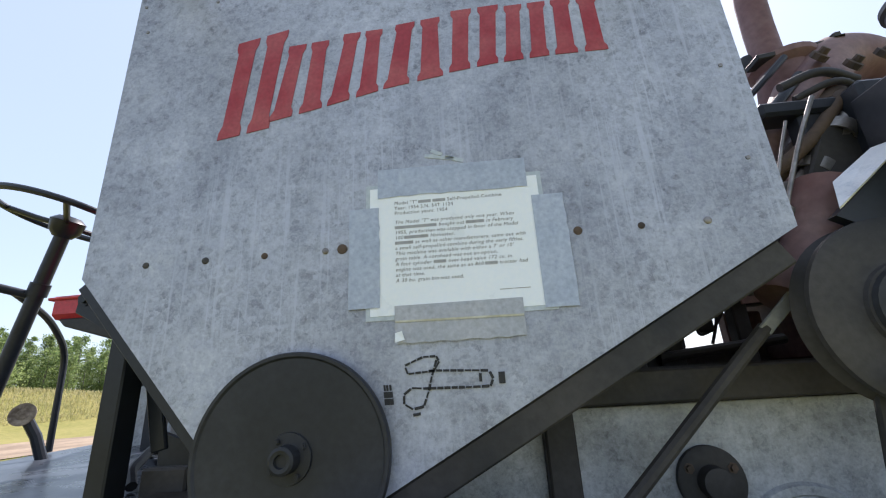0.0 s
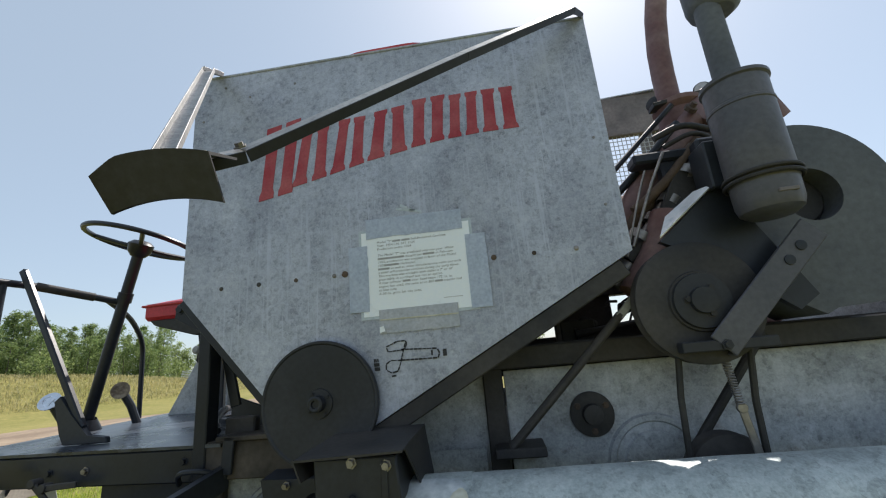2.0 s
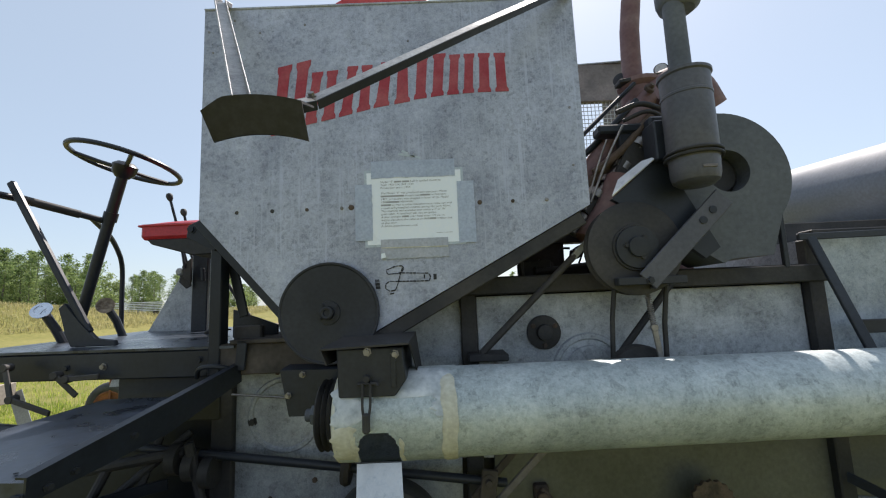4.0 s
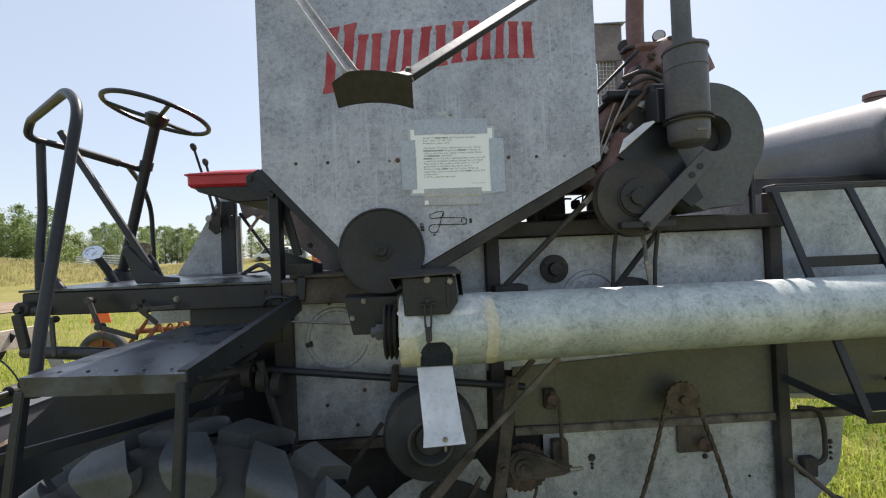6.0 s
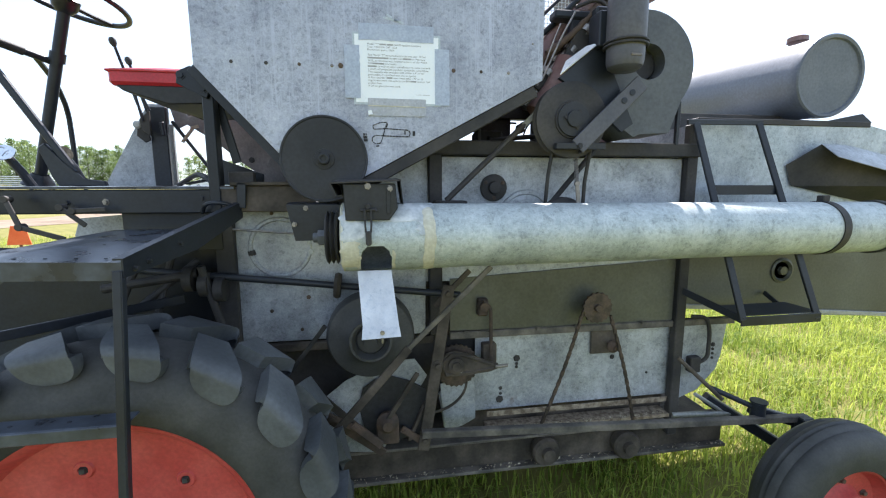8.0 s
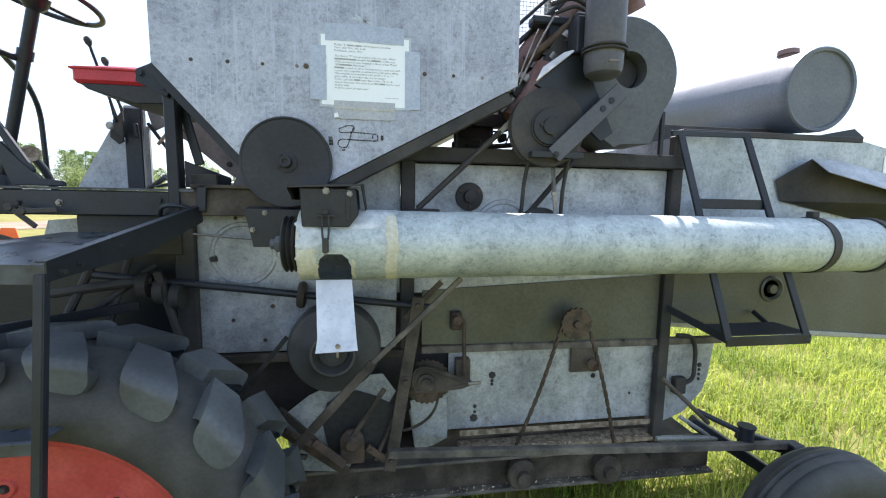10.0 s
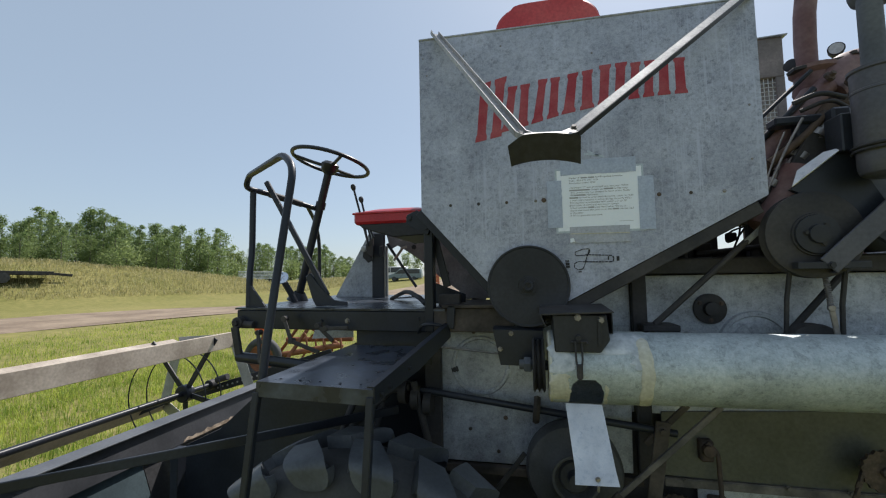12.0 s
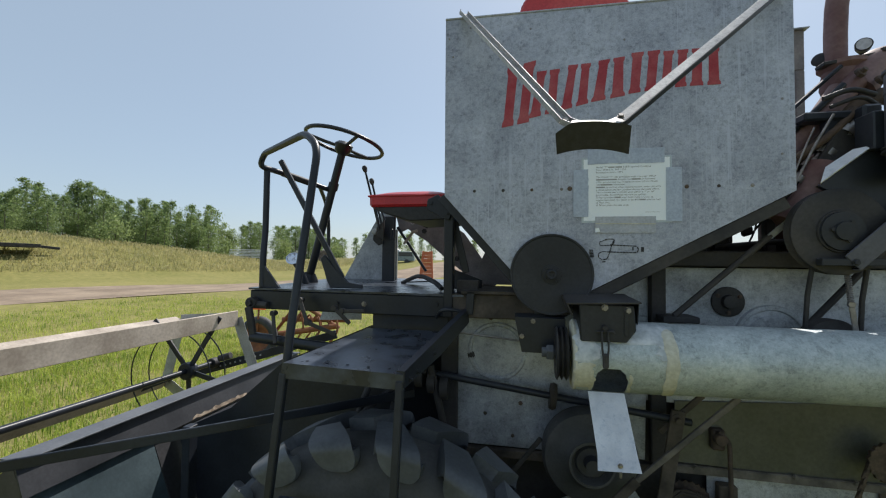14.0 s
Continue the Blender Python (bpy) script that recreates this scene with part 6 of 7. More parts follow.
    part("shaft_pulley", bm, GRIMY, combine)
    bm = B()
    cyl(bm, (-0.58, 0.15, 1.375), (-0.33, 0.15, 1.352), 0.004, 8)
    part("wire_rod", bm, STEEL, combine)
    # sprocket with chain guard arm
    c = V((0.255, 0.15, 0.790))
    bm = B()
    teeth = 26
    out = []
    for k in range(teeth * 2):
        r = 0.094 if k % 2 else 0.087
        a = math.pi * k / teeth
        out.append((c.x + r * math.cos(a), c.z + r * math.sin(a)))
    slab(bm, out, c.y - 0.004, c.y + 0.004)
    spr = part("sprocket", bm, CHAIN, combine, "rusty chain sprocket")
    bm = B()
    lathe(bm, c, (0, -1, 0), [(0.004, 0.03), (0.03, 0.028), (0.032, 0.018), (0.05, 0.017), (0.05, 0)], 18)
    part("hub", bm, STEEL, spr)
    bm = B()
    slab(bm, [(0.245, 0.872), (0.205, 0.862), (0.180, 0.83), (0.182, 0.795), (0.205, 0.762), (0.30, 0.764), (0.392, 0.772), (0.424, 0.785), (0.424, 0.805), (0.379, 0.819), (0.28, 0.862)], 0.105, 0.112, 0.002)
    tube(bm, [(0.205, 0.104, 0.772), (0.30, 0.104, 0.776), (0.392, 0.104, 0.786), (0.41, 0.104, 0.797), (0.372, 0.104, 0.813), (0.275, 0.104, 0.852), (0.225, 0.104, 0.858), (0.195, 0.104, 0.83), (0.192, 0.104, 0.80)], 0.006, 6, True)
    lathe(bm, (0.245, 0.106, 0.81), (0, -1, 0), [(0, 0.034), (0.012, 0.033), (0.014, 0.02), (0.022, 0.018), (0.022, 0)], 18)
    part("chain_guard", bm, GRIMY, combine, "dark chain guard plate")
    bm = B()
    cyl(bm, (0.41, 0.10, 0.795), (0.462, 0.10, 0.797), 0.007, 10)
    part("adjuster_bolt", bm, STEEL, combine)
    bm = B()
    box(bm, (0.375, 0.17, 0.765), (0.435, 0.21, 0.865), 0.004)
    part("bearing_block", bm, GRIMY, combine)
    bm = B()
    tube(bm, rounded([(0.37, 0.16, 1.060), (0.400, 0.15, 1.03), (0.405, 0.15, 0.81)], 0.03), 0.008, 10)
    part("link_rod", bm, RUSTY, combine)
    bm = B()
    box(bm, (0.350, 0.165, 0.990), (0.395, 0.2, 1.065), 0.006)
    cyl(bm, (0.372, 0.168, 1.035), (0.372, 0.140, 1.035), 0.020, 14)
    part("link_bracket", bm, RUSTY, combine)
    # chain drive with hanging chains
    c = V((0.862, 0.125, 1.016))
    bm = B()
    out = []
    for k in range(36):
        r = 0.068 if k % 2 else 0.062
        a = math.pi * k / 18
        out.append((c.x + r * math.cos(a), c.z + r * math.sin(a)))
    slab(bm, out, c.y - 0.006, c.y + 0.006)
    cyl(bm, c + V((0, 0.06, 0)), c + V((0, -0.02, 0)), 0.016, 16)
    part("sprocket", bm, CHAIN, combine, "dark toothed chain wheel")
    for p, q in (((0.795, 0.118, 1.003), (0.610, 0.118, 0.480)), ((0.924, 0.118, 0.975), (1.062, 0.118, 0.465))):
        bm = B()
        p, q = V(p), V(q)
        n = 26
        for k in range(n):
            a, b = p.lerp(q, (k - 0.25) / n), p.lerp(q, (k + 1.1) / n)
            bow = V((0.012 * math.sin(math.pi * k / n), 0, 0))
            if k % 2:
                bar(bm, a + bow, b + bow, 0.016, 0.007, (0, -1, 0), 0.001)
            else:
                bar(bm, a + bow, b + bow, 0.009, 0.013, (0, -1, 0), 0.001)
        ch = part("drive_chain", bm, CHAIN, combine, "rusty hanging roller chain")
        tagged(ch, kind="stuff")
    bm = B()
    box(bm, (0.885, 0.20, 0.775), (1.01, 0.212, 0.885), 0.003)
    part("slot_plate", bm, GRIMY, combine)
    bm = B()
    lathe(bm, (0.970, 0.17, 0.822), (0, -1, 0), [(0, 0), (0, 0.028), (0.012, 0.030), (0.020, 0.022), (0.028, 0.012), (0.04, 0.01), (0.04, 0)], 14)
    part("chain_tensioner", bm, RUSTY, combine)
    for x, z in ((0.668, 0.352), (1.060, 0.340)):
        bm = B()
        lathe(bm, (x, 0.15, z), (0, -1, 0), [(-0.04, 0), (-0.04, 0.062), (0.0, 0.066), (0.012, 0.058), (0.014, 0.03), (0.034, 0.028), (0.034, 0)], 24)
        part("roller", bm, GRIMY, combine, "dark round lower roller")
    # grain pan edge, torn
    bm = B()
    sheet(bm, [(0.19, 0.175, 0.70), (0.338, 0.175, 0.735), (0.345, 0.178, 0.53), (0.29, 0.18, 0.50), (0.213, 0.18, 0.48)], 0.004, (0, -1, 0))
    part("shield_flap", bm, ZINC_BODY, combine, "bent zinc flap beside the chain")


air_cleaner()
blower_housing()
engine_drive()
engine()
drive_wheel()
tail_wheel()
lower_drives()


# ---- driver's platform ----
def platform():
    bm = B()
    bar(bm, (-1.540, 0.190, 1.479), (-0.620, 0.124, 1.479), 0.038, 0.083, (0, 0, 1), 0.004)
    part("platform_beam", bm, BLACK, combine, "black channel beam under the platform")
    bm = B()
    sheet(bm, [(-1.548, 0.168, 1.531), (-0.55, 0.098, 1.529), (-0.55, 1.16, 1.546), (-1.548, 1.16, 1.548)], 0.008, (0, 0, 1))
    part("deck_plate", bm, DECK, combine, "scuffed black driver's platform plate")
    bm = B()
    box(bm, (-0.615, 0.105, 1.440), (-0.28, 0.150, 1.533), 0.003)
    box(bm, (-0.56, 0.09, 1.534), (-0.30, 0.5, 1.546), 0.002)
    part("deck_extension", bm, GRIMY, combine, "dusty dark sill behind the pulley")
    bm = B()
    box(bm, (-0.945, 0.155, 1.30), (-0.62, 0.165, 1.437), 0.002)
    part("riser_plate", bm, BLACK, combine)
    bm = B()
    box(bm, (-1.545, 0.215, 1.440), (-1.51, 1.25, 1.518), 0.003)
    part("platform_beam", bm, BLACK, combine)
    for x, z in ((-0.975, 1.478), (-0.66, 1.49), (-1.10, 1.476)):
        bm = B()
        bolt(bm, (x, 0.105 - 0.0717 * (x + 0.620), z), r=0.008, h=0.009)
        part("bolt", bm, STEEL if x == -0.975 else BLACK, combine)
    bm = B()
    sheet(bm, [(-1.577, 0.9, 1.287), (-1.547, 0.9, 1.38), (-1.30, 0.9, 1.40), (-1.30, 0.9, 1.30)], 0.004, (0, -1, 0))
    part("far_gusset", bm, ZINC_BODY, combine, "zinc gusset sheet on the far side")
    # control shafts under the beam
    bm = B()
    cyl(bm, (-1.515, 0.175, 1.465), (-1.515, 0.135, 1.465), 0.026, 18)
    cyl(bm, (-1.515, 0.135, 1.465), (-1.515, 0.12, 1.465), 0.014, 6)
    cyl(bm, (-1.535, 0.16, 1.46), (-1.44, 0.155, 1.455), 0.016, 12)
    bar(bm, (-1.51, 0.12, 1.45), (-1.485, 0.12, 1.33), 0.03, 0.02, (0, -1, 0), 0.003)
    part("rocker_shaft", bm, FRAME, combine)
    bm = B()
    cyl(bm, (-1.495, 0.13, 1.318), (-1.06, 0.03, 1.308), 0.022, 14)
    part("lift_pipe", bm, BLACK, combine)
    for p, q in (((-1.245, 0.09, 1.49), (-1.20, 0.07, 1.40)), ((-1.20, 0.07, 1.40), (-1.06, 0.05, 1.36)), ((-1.09, 0.09, 1.462), (-1.02, 0.09, 1.40)), ((-1.055, 0.09, 1.45), (-0.955, 0.09, 1.455)), ((-1.37, 0.09, 1.43), (-1.33, 0.05, 1.31))):
        bm = B()
        bar(bm, p, q, 0.016, 0.008, (0, -1, 0))
        cyl(bm, V(p) + V((0, 0.02, 0)), V(p) + V((0, -0.008, 0)), 0.012, 12)
        part("linkage", bm, FRAME, combine)
    # dark structure of feeder and gearbox behind the ladder
    bm = B()
    ridge = [(-0.62, 1.435), (-0.98, 1.375), (-1.42, 1.185), (-1.69, 0.950), (-1.985, 0.815)]
    slab(bm, ridge + [(-1.735, 0.20), (-1.45, 0.20), (-0.62, 0.55)], 0.26, 0.27)
    house = part("feeder_house", bm, BLACK, combine, "dark feeder house")
    for (xa, za), (xb, zb) in zip(ridge, ridge[1:]):
        bm = B()
        sheet(bm, [(xa, 0.271, za), (xb, 0.271, zb), (xb, 1.1, zb), (xa, 1.1, za)], 0.008, (0, 0, 1))
        part("top_sheet", bm, BLACK, house)
    for p, q, r in (((-1.0, 0.1, 1.18), (-0.70, 0.12, 1.22), 0.016), ((-0.98, 0.0, 1.02), (-0.72, 0.18, 1.26), 0.012), ((-0.90, 0.15, 1.28), (-0.96, 0.05, 1.05), 0.014), ((-0.80, 0.18, 1.30), (-0.84, 0.02, 0.95), 0.012), ((-0.68, 0.10, 1.25), (-0.60, 0.12, 0.90), 0.014)):
        bm = B()
        cyl(bm, p, q, r, 10)
        part("control_rod", bm, FRAME, combine)
    for k in range(3):
        bm = B()
        lathe(bm, (-0.74 + 0.05 * k, 0.12, 1.20 - 0.02 * k), (1, 0, 0), [(0, 0), (0, 0.045), (0.03, 0.045), (0.03, 0)], 16)
        part("gear", bm, FRAME, combine)


def ladder():
    bm = B()
    top = [(-0.985, -0.440, 1.366), (-0.632, -0.436, 1.354), (-0.632, 0.105, 1.384), (-0.945, 0.105, 1.384)]
    sheet(bm, top, 0.004, (0, 0, 1))
    sheet(bm, [(-0.985, -0.441, 1.366), (-0.632, -0.437, 1.354), (-0.632, -0.437, 1.312), (-0.985, -0.441, 1.323)], 0.004, (0, -1, 0))
    plate = part("step_plate", bm, DECK, combine, "scuffed black top step plate")
    for k in range(5):
        bm = B()
        lathe(bm, (-0.93 + 0.062 * k, -0.405, 1.3665 - 0.0018 * k), (0, 0, 1), [(0, 0.004), (0.0015, 0.0035), (0.0015, 0)], 10)
        part("rivet", bm, BLACK, plate)
    bm = B()
    sheet(bm, [(-0.629, -0.438, 1.362), (-0.530, 0.110, 1.475), (-0.530, 0.110, 1.42), (-0.595, -0.12, 1.34), (-0.629, -0.438, 1.318)], 0.005, (1, 0, 0))
    sheet(bm, [(-0.629, -0.438, 1.363), (-0.530, 0.110, 1.476), (-0.552, 0.112, 1.476), (-0.652, -0.436, 1.363)], 0.004, (0, 0, 1))
    gusset = part("side_gusset", bm, BLACK, combine, "black sloping side gusset")
    for p in ((-0.615, -0.36, 1.345), (-0.594, -0.24, 1.372), (-0.622, -0.405, 1.335)):
        bm = B()
        bolt(bm, p, (1, -0.2, 0), r=0.006, h=0.009)
        part("bolt", bm, DISC, gusset)
    bm = B()
    tube(bm, rounded([(-0.655, 0.09, 1.44), (-0.63, 0.05, 1.475), (-0.57, 0.06, 1.475), (-0.535, 0.10, 1.45)], 0.04), 0.007, 8)
    part("hook", bm, BLACK, combine)
    for x0, x1 in ((-0.634, -0.640), (-0.978, -1.015)):
        bm = B()
        angle_iron(bm, (x0, -0.432, 1.335), (x1, -0.545, 0.42), 0.018, 0.004, (0, -1, 0), (1, 0, 0))
        part("ladder_leg", bm, BLACK, combine, "black angle-iron ladder leg")
    for z in (0.984, 0.64):
        y = -0.432 - 0.113 * (1.335 - z) / 0.915
        bm = B()
        box(bm, (-1.000, y - 0.006, z - 0.030), (-0.640, y, z), 0.002)
        box(bm, (-1.000, y, z - 0.006), (-0.640, y + 0.060, z), 0.002)
        tread = part("ladder_tread", bm, DECK, combine, "black channel ladder tread")
        for k in range(4):
            bm = B()
            lathe(bm, (-0.955 + 0.06 * k, y + 0.030, z), (0, 0, 1), [(0, 0.005), (0.0015, 0.004), (0.0015, 0)], 10)
            part("rivet", bm, BLACK, tread)


def hand_rail():
    bm = B()
    tube(bm, rounded([(-1.020, -0.372, 1.30), (-1.018, -0.352, 1.45), (-1.003, -0.236, 2.040), (-1.085, -0.170, 2.112), (-1.470, 0.145, 2.136), (-1.520, 0.185, 2.090), (-1.490, 0.36, 2.088), (-1.352, 0.560, 2.040)], 0.055, 6), 0.0132, 14)
    part("hand_rail", bm, BLACK, combine, "bent black tubular hand rail")
    bm = B()
    tube(bm, rounded([(-1.515, 0.235, 2.085), (-1.515, 0.235, 1.80), (-1.500, 0.200, 1.68), (-1.497, 0.195, 1.535)], 0.05), 0.0145, 12)
    part("rail_post", bm, BLACK, combine)
    bm = B()
    slab(bm, [(-1.510, 1.53), (-1.510, 1.65), (-1.485, 1.63), (-1.405, 1.53)], 0.188, 0.203, 0.002)
    part("rail_foot", bm, BLACK, combine)
    bm = B()
    bar(bm, (-1.455, 0.250, 2.130), (-1.130, 0.250, 1.580), 0.024, 0.020, (0, -1, 0), 0.004)
    part("rail_brace", bm, BLACK, combine, "black diagonal brace")
    bm = B()
    slab(bm, [(-1.235, 1.668), (-1.213, 1.685), (-1.160, 1.62), (-1.100, 1.557), (-1.032, 1.552), (-1.027, 1.534), (-1.183, 1.534), (-1.198, 1.566)], 0.236, 0.254, 0.003)
    part("brace_foot", bm, BLACK, combine)
    bm = B()
    tube(bm, rounded([(-1.40, 0.53, 2.055), (-1.46, 0.72, 2.00), (-1.505, 0.85, 1.90), (-1.51, 0.87, 1.55)], 0.07), 0.011, 10)
    part("brake_rod", bm, BLACK, combine)
    bm = B()
    cyl(bm, (-1.497, 0.330, 2.089), (-1.405, 0.484, 2.058), 0.0165, 14)
    part("rail_sleeve", bm, FRAME, combine)


def steering():
    base, hub = V((-1.488, 0.588, 1.54)), V((-1.276, 0.536, 2.245))
    d = (hub - base).normalized()
    bm = B()
    cyl(bm, base, hub, 0.021, 16)
    lathe(bm, base.lerp(hub, 0.735), d, [(-0.02, 0.0), (-0.02, 0.027), (0.02, 0.027), (0.02, 0.0)], 18)
    lathe(bm, base, d, [(0, 0.06), (0.02, 0.05), (0.05, 0.03)], 16)
    col = part("steering_column", bm, BLACK, combine, "black slanted steering column")
    bm = B()
    lathe(bm, hub, d, [(-0.02, 0.025), (0.0, 0.042), (0.035, 0.048), (0.050, 0.03), (0.054, 0)], 20)
    part("hub", bm, BLACK, col)
    d = V((0.20, 0.115, 0.973))
    a, e = ring_frame(d)
    c = hub + d * 0.045
    bm = B()
    pts = [c + (a * math.cos(t) + e * math.sin(t)) * 0.205 for t in np.linspace(0, 2 * math.pi, 73)[:-1]]
    tube(bm, pts, 0.0105, 10, True)
    part("steering_wheel", bm, BLACK, col, "thin-rimmed black steering wheel")
    for k in range(3):
        t = 0.5 + k * 2.094
        bm = B()
        tube(bm, [hub + d * 0.02, hub + d * 0.03 + (a * math.cos(t) + e * math.sin(t)) * 0.10, c + (a * math.cos(t) + e * math.sin(t)) * 0.203], 0.009, 8)
        part("spoke", bm, BLACK, col)
    for x, y, z, m_, tilt in ((-1.495, 0.445, 1.664, CHROME, (0.25, -0.80, 0.55)), (-1.460, 0.708, 1.682, GRIT, (0.45, -0.85, 0.25))):
        bm = B()
        lathe(bm, (x, y, z), tilt, [(0, 0), (0, 0.030), (0.004, 0.036), (0.008, 0.036), (0.008, 0.022), (0.006, 0.018), (0.008, 0.012), (0.008, 0)], 28)
        ped = part("pedal", bm, m_, combine, "round foot pedal")
        bm = B()
        tube(bm, [(x, y + 0.008, z - 0.005), (x + 0.03, y + 0.03, z - 0.07), (x + 0.055, y + 0.05, 1.525)], 0.016, 10)
        part("pedal_arm", bm, BLACK, ped)


def seat():
    bm = B()
    box(bm, (-1.044, 0.340, 1.914), (-0.650, 0.735, 1.974), 0.012)
    cushion = part("seat_cushion", bm, RED, combine, "red vinyl seat cushion")
    bm = B()
    n = 14
    grid = []
    for i in range(n + 1):
        row = []
        for j in range(n + 1):
            u, w = i / n * 2 - 1, j / n * 2 - 1
            row.append(bm.verts.new((-0.847 + u * 0.193, 0.5375 + w * 0.193, 1.9735 + 0.028 * (1 - u ** 4) * (1 - w ** 4))))
        grid.append(row)
    for r0, r1 in zip(grid, grid[1:]):
        for j in range(n):
            bm.faces.new((r0[j], r0[j + 1], r1[j + 1], r1[j]))
    part("seat_top", bm, RED, cushion, "", 60)
    bm = B()
    tube(bm, rounded([(-1.046, 0.338, 1.966), (-0.648, 0.338, 1.966), (-0.648, 0.737, 1.966), (-1.046, 0.737, 1.966), (-1.046, 0.338, 1.966)], 0.02), 0.004, 8)
    part("piping", bm, RED, cushion)
    bm = B()
    slab(bm, [(-1.02, 1.915), (-0.66, 1.915), (-0.66, 1.855), (-0.84, 1.848), (-1.00, 1.895)], 0.345, 0.73, 0.004)
    part("seat_pan", bm, INK_SHADE, combine)
    bm = B()
    box(bm, (-1.160, 0.86, 1.54), (-1.082, 0.885, 1.93), 0.004)
    part("seat_post", bm, BLACK, combine, "black square seat post")
    for top, low in (((-1.262, 0.822, 2.205), (-1.165, 0.86, 1.80)), ((-1.258, 0.930, 2.150), (-1.165, 0.92, 1.80))):
        bm = B()
        cyl(bm, top, low, 0.0065, 10)
        lev = part("control_lever", bm, BLACK, combine, "thin black hand lever")
        bm = B()
        lathe(bm, top, V(top) - V(low), [(-0.012, 0.008), (0.0, 0.014), (0.014, 0.016), (0.026, 0.011), (0.030, 0)], 16)
        part("knob", bm, RUBBER, lev)
    bm = B()
    slab(bm, [(-1.205, 1.835), (-1.160, 1.815), (-1.150, 1.765), (-1.175, 1.752), (-1.212, 1.785)], 0.838, 0.846, 0.002)
    part("lever_quadrant", bm, FRAME, combine)
    # zinc fender beyond the seat
    bm = B()
    sheet(bm, [(-1.462, 0.99, 1.545), (-1.125, 0.99, 1.545), (-1.125, 0.99, 1.965), (-1.222, 0.99, 1.965)], 0.004, (0, -1, 0))
    part("side_fender", bm, ZINC_BODY, combine, "zinc triangular side fender")
    # dusty sloping sheet behind the seat, with its rods and latch
    bm = B()
    slab(bm, [(-1.122, 1.980), (-1.085, 1.837), (-1.036, 1.864), (-0.909, 1.783), (-0.762, 1.657), (-0.511, 1.475), (-0.474, 1.550), (-0.680, 1.837), (-0.829, 1.934), (-0.885, 1.968)], 0.980, 0.985, 0.001)
    slope = part("sloping_sheet", bm, DUSTY, combine, "dusty brown-grey sloping sheet")
    for x, z in ((-0.929, 1.849), (-0.723, 1.681), (-0.586, 1.581)):
        bm = B()
        bolt(bm, (x, 0.978, z), r=0.011)
        part("bolt", bm, FRAME, slope)
    for p, q, r, m_ in (((-1.091, 0.942, 1.872), (-0.906, 0.942, 1.602), 0.009, BLACK), ((-1.056, 0.855, 1.940), (-0.875, 0.855, 1.862), 0.008, FRAME), ((-0.997, 0.855, 1.926), (-0.941, 0.855, 1.902), 0.018, BLACK), ((-1.179, 0.793, 1.978), (-1.156, 0.793, 1.849), 0.006, BLACK), ((-1.153, 0.793, 1.974), (-1.122, 0.793, 1.899), 0.006, BLACK), ((-1.091, 0.830, 1.849), (-1.085, 0.830, 1.787), 0.011, BLACK)):
        bm = B()
        cyl(bm, p, q, r, 10)
        part("control_rod", bm, m_, combine)
    bm = B()
    bar(bm, (-1.045, 0.930, 1.766), (-0.985, 0.930, 1.843), 0.016, 0.008, (0, -1, 0), 0.002)
    bar(bm, (-1.000, 0.927, 1.837), (-0.960, 0.927, 1.849), 0.016, 0.008, (0, -1, 0), 0.002)
    part("wooden_latch", bm, WOOD, combine, "pale wooden latch lever")
    bm = B()
    tube(bm, [(-0.966 + 0.016 * math.cos(t), 0.855 + 0.02 * math.sin(t), 1.909 + 0.030 * math.sin(t)) for t in np.linspace(0, 6.0, 14)], 0.003, 6)
    part("cable_loop", bm, GREYBAR, combine)
    bm = B()
    box(bm, (-1.128, 0.96, 1.545), (-1.098, 0.98, 1.86), 0.002)
    part("back_post", bm, GREYBAR, combine)
    bm = B()
    lathe(bm, (-1.190, 0.815, 1.834), (0, -1, 0), [(0, 0), (0, 0.017), (0.008, 0.019), (0.014, 0.012), (0.014, 0)], 18)
    part("lever_knob", bm, GREYBAR, combine)
    bm = B()
    slab(bm, [(-1.175, 1.86), (-1.13, 1.90), (-1.13, 1.78), (-1.17, 1.81)], 0.80, 0.815, 0.002)
    part("lever_quadrant", bm, FRAME, combine)
    bm = B()
    slab(bm, [(-0.354, 1.548), (-0.596, 1.548), (-0.506, 1.730), (-0.431, 1.645)], 0.600, 0.606, 0.001)
    part("hopper_gusset", bm, DUSTY, combine, "dusty triangular gusset beside the bin")
    bm = B()
    slab(bm, [(-0.660, 1.640), (-0.498, 1.580), (-0.500, 1.54), (-0.660, 1.54)], 0.30, 0.312, 0.002)
    part("rear_gusset", bm, BLACK, combine, "black gusset plate behind the seat legs")
    bm = B()
    tube(bm, rounded([(-0.975, 0.68, 1.542), (-0.930, 0.65, 1.562), (-0.874, 0.60, 1.583), (-0.800, 0.46, 1.586), (-0.700, 0.28, 1.565), (-0.668, 0.25, 1.542)], 0.04), 0.011, 8)
    part("foot_hoop", bm, FRAME, combine, "bent black foot lever lying on the deck")
    bm = B()
    bar(bm, (-0.930, 0.66, 1.548), (-0.800, 0.52, 1.560), 0.040, 0.006, (0, 0, 1), 0.002)
    part("foot_lever", bm, FRAME, combine)


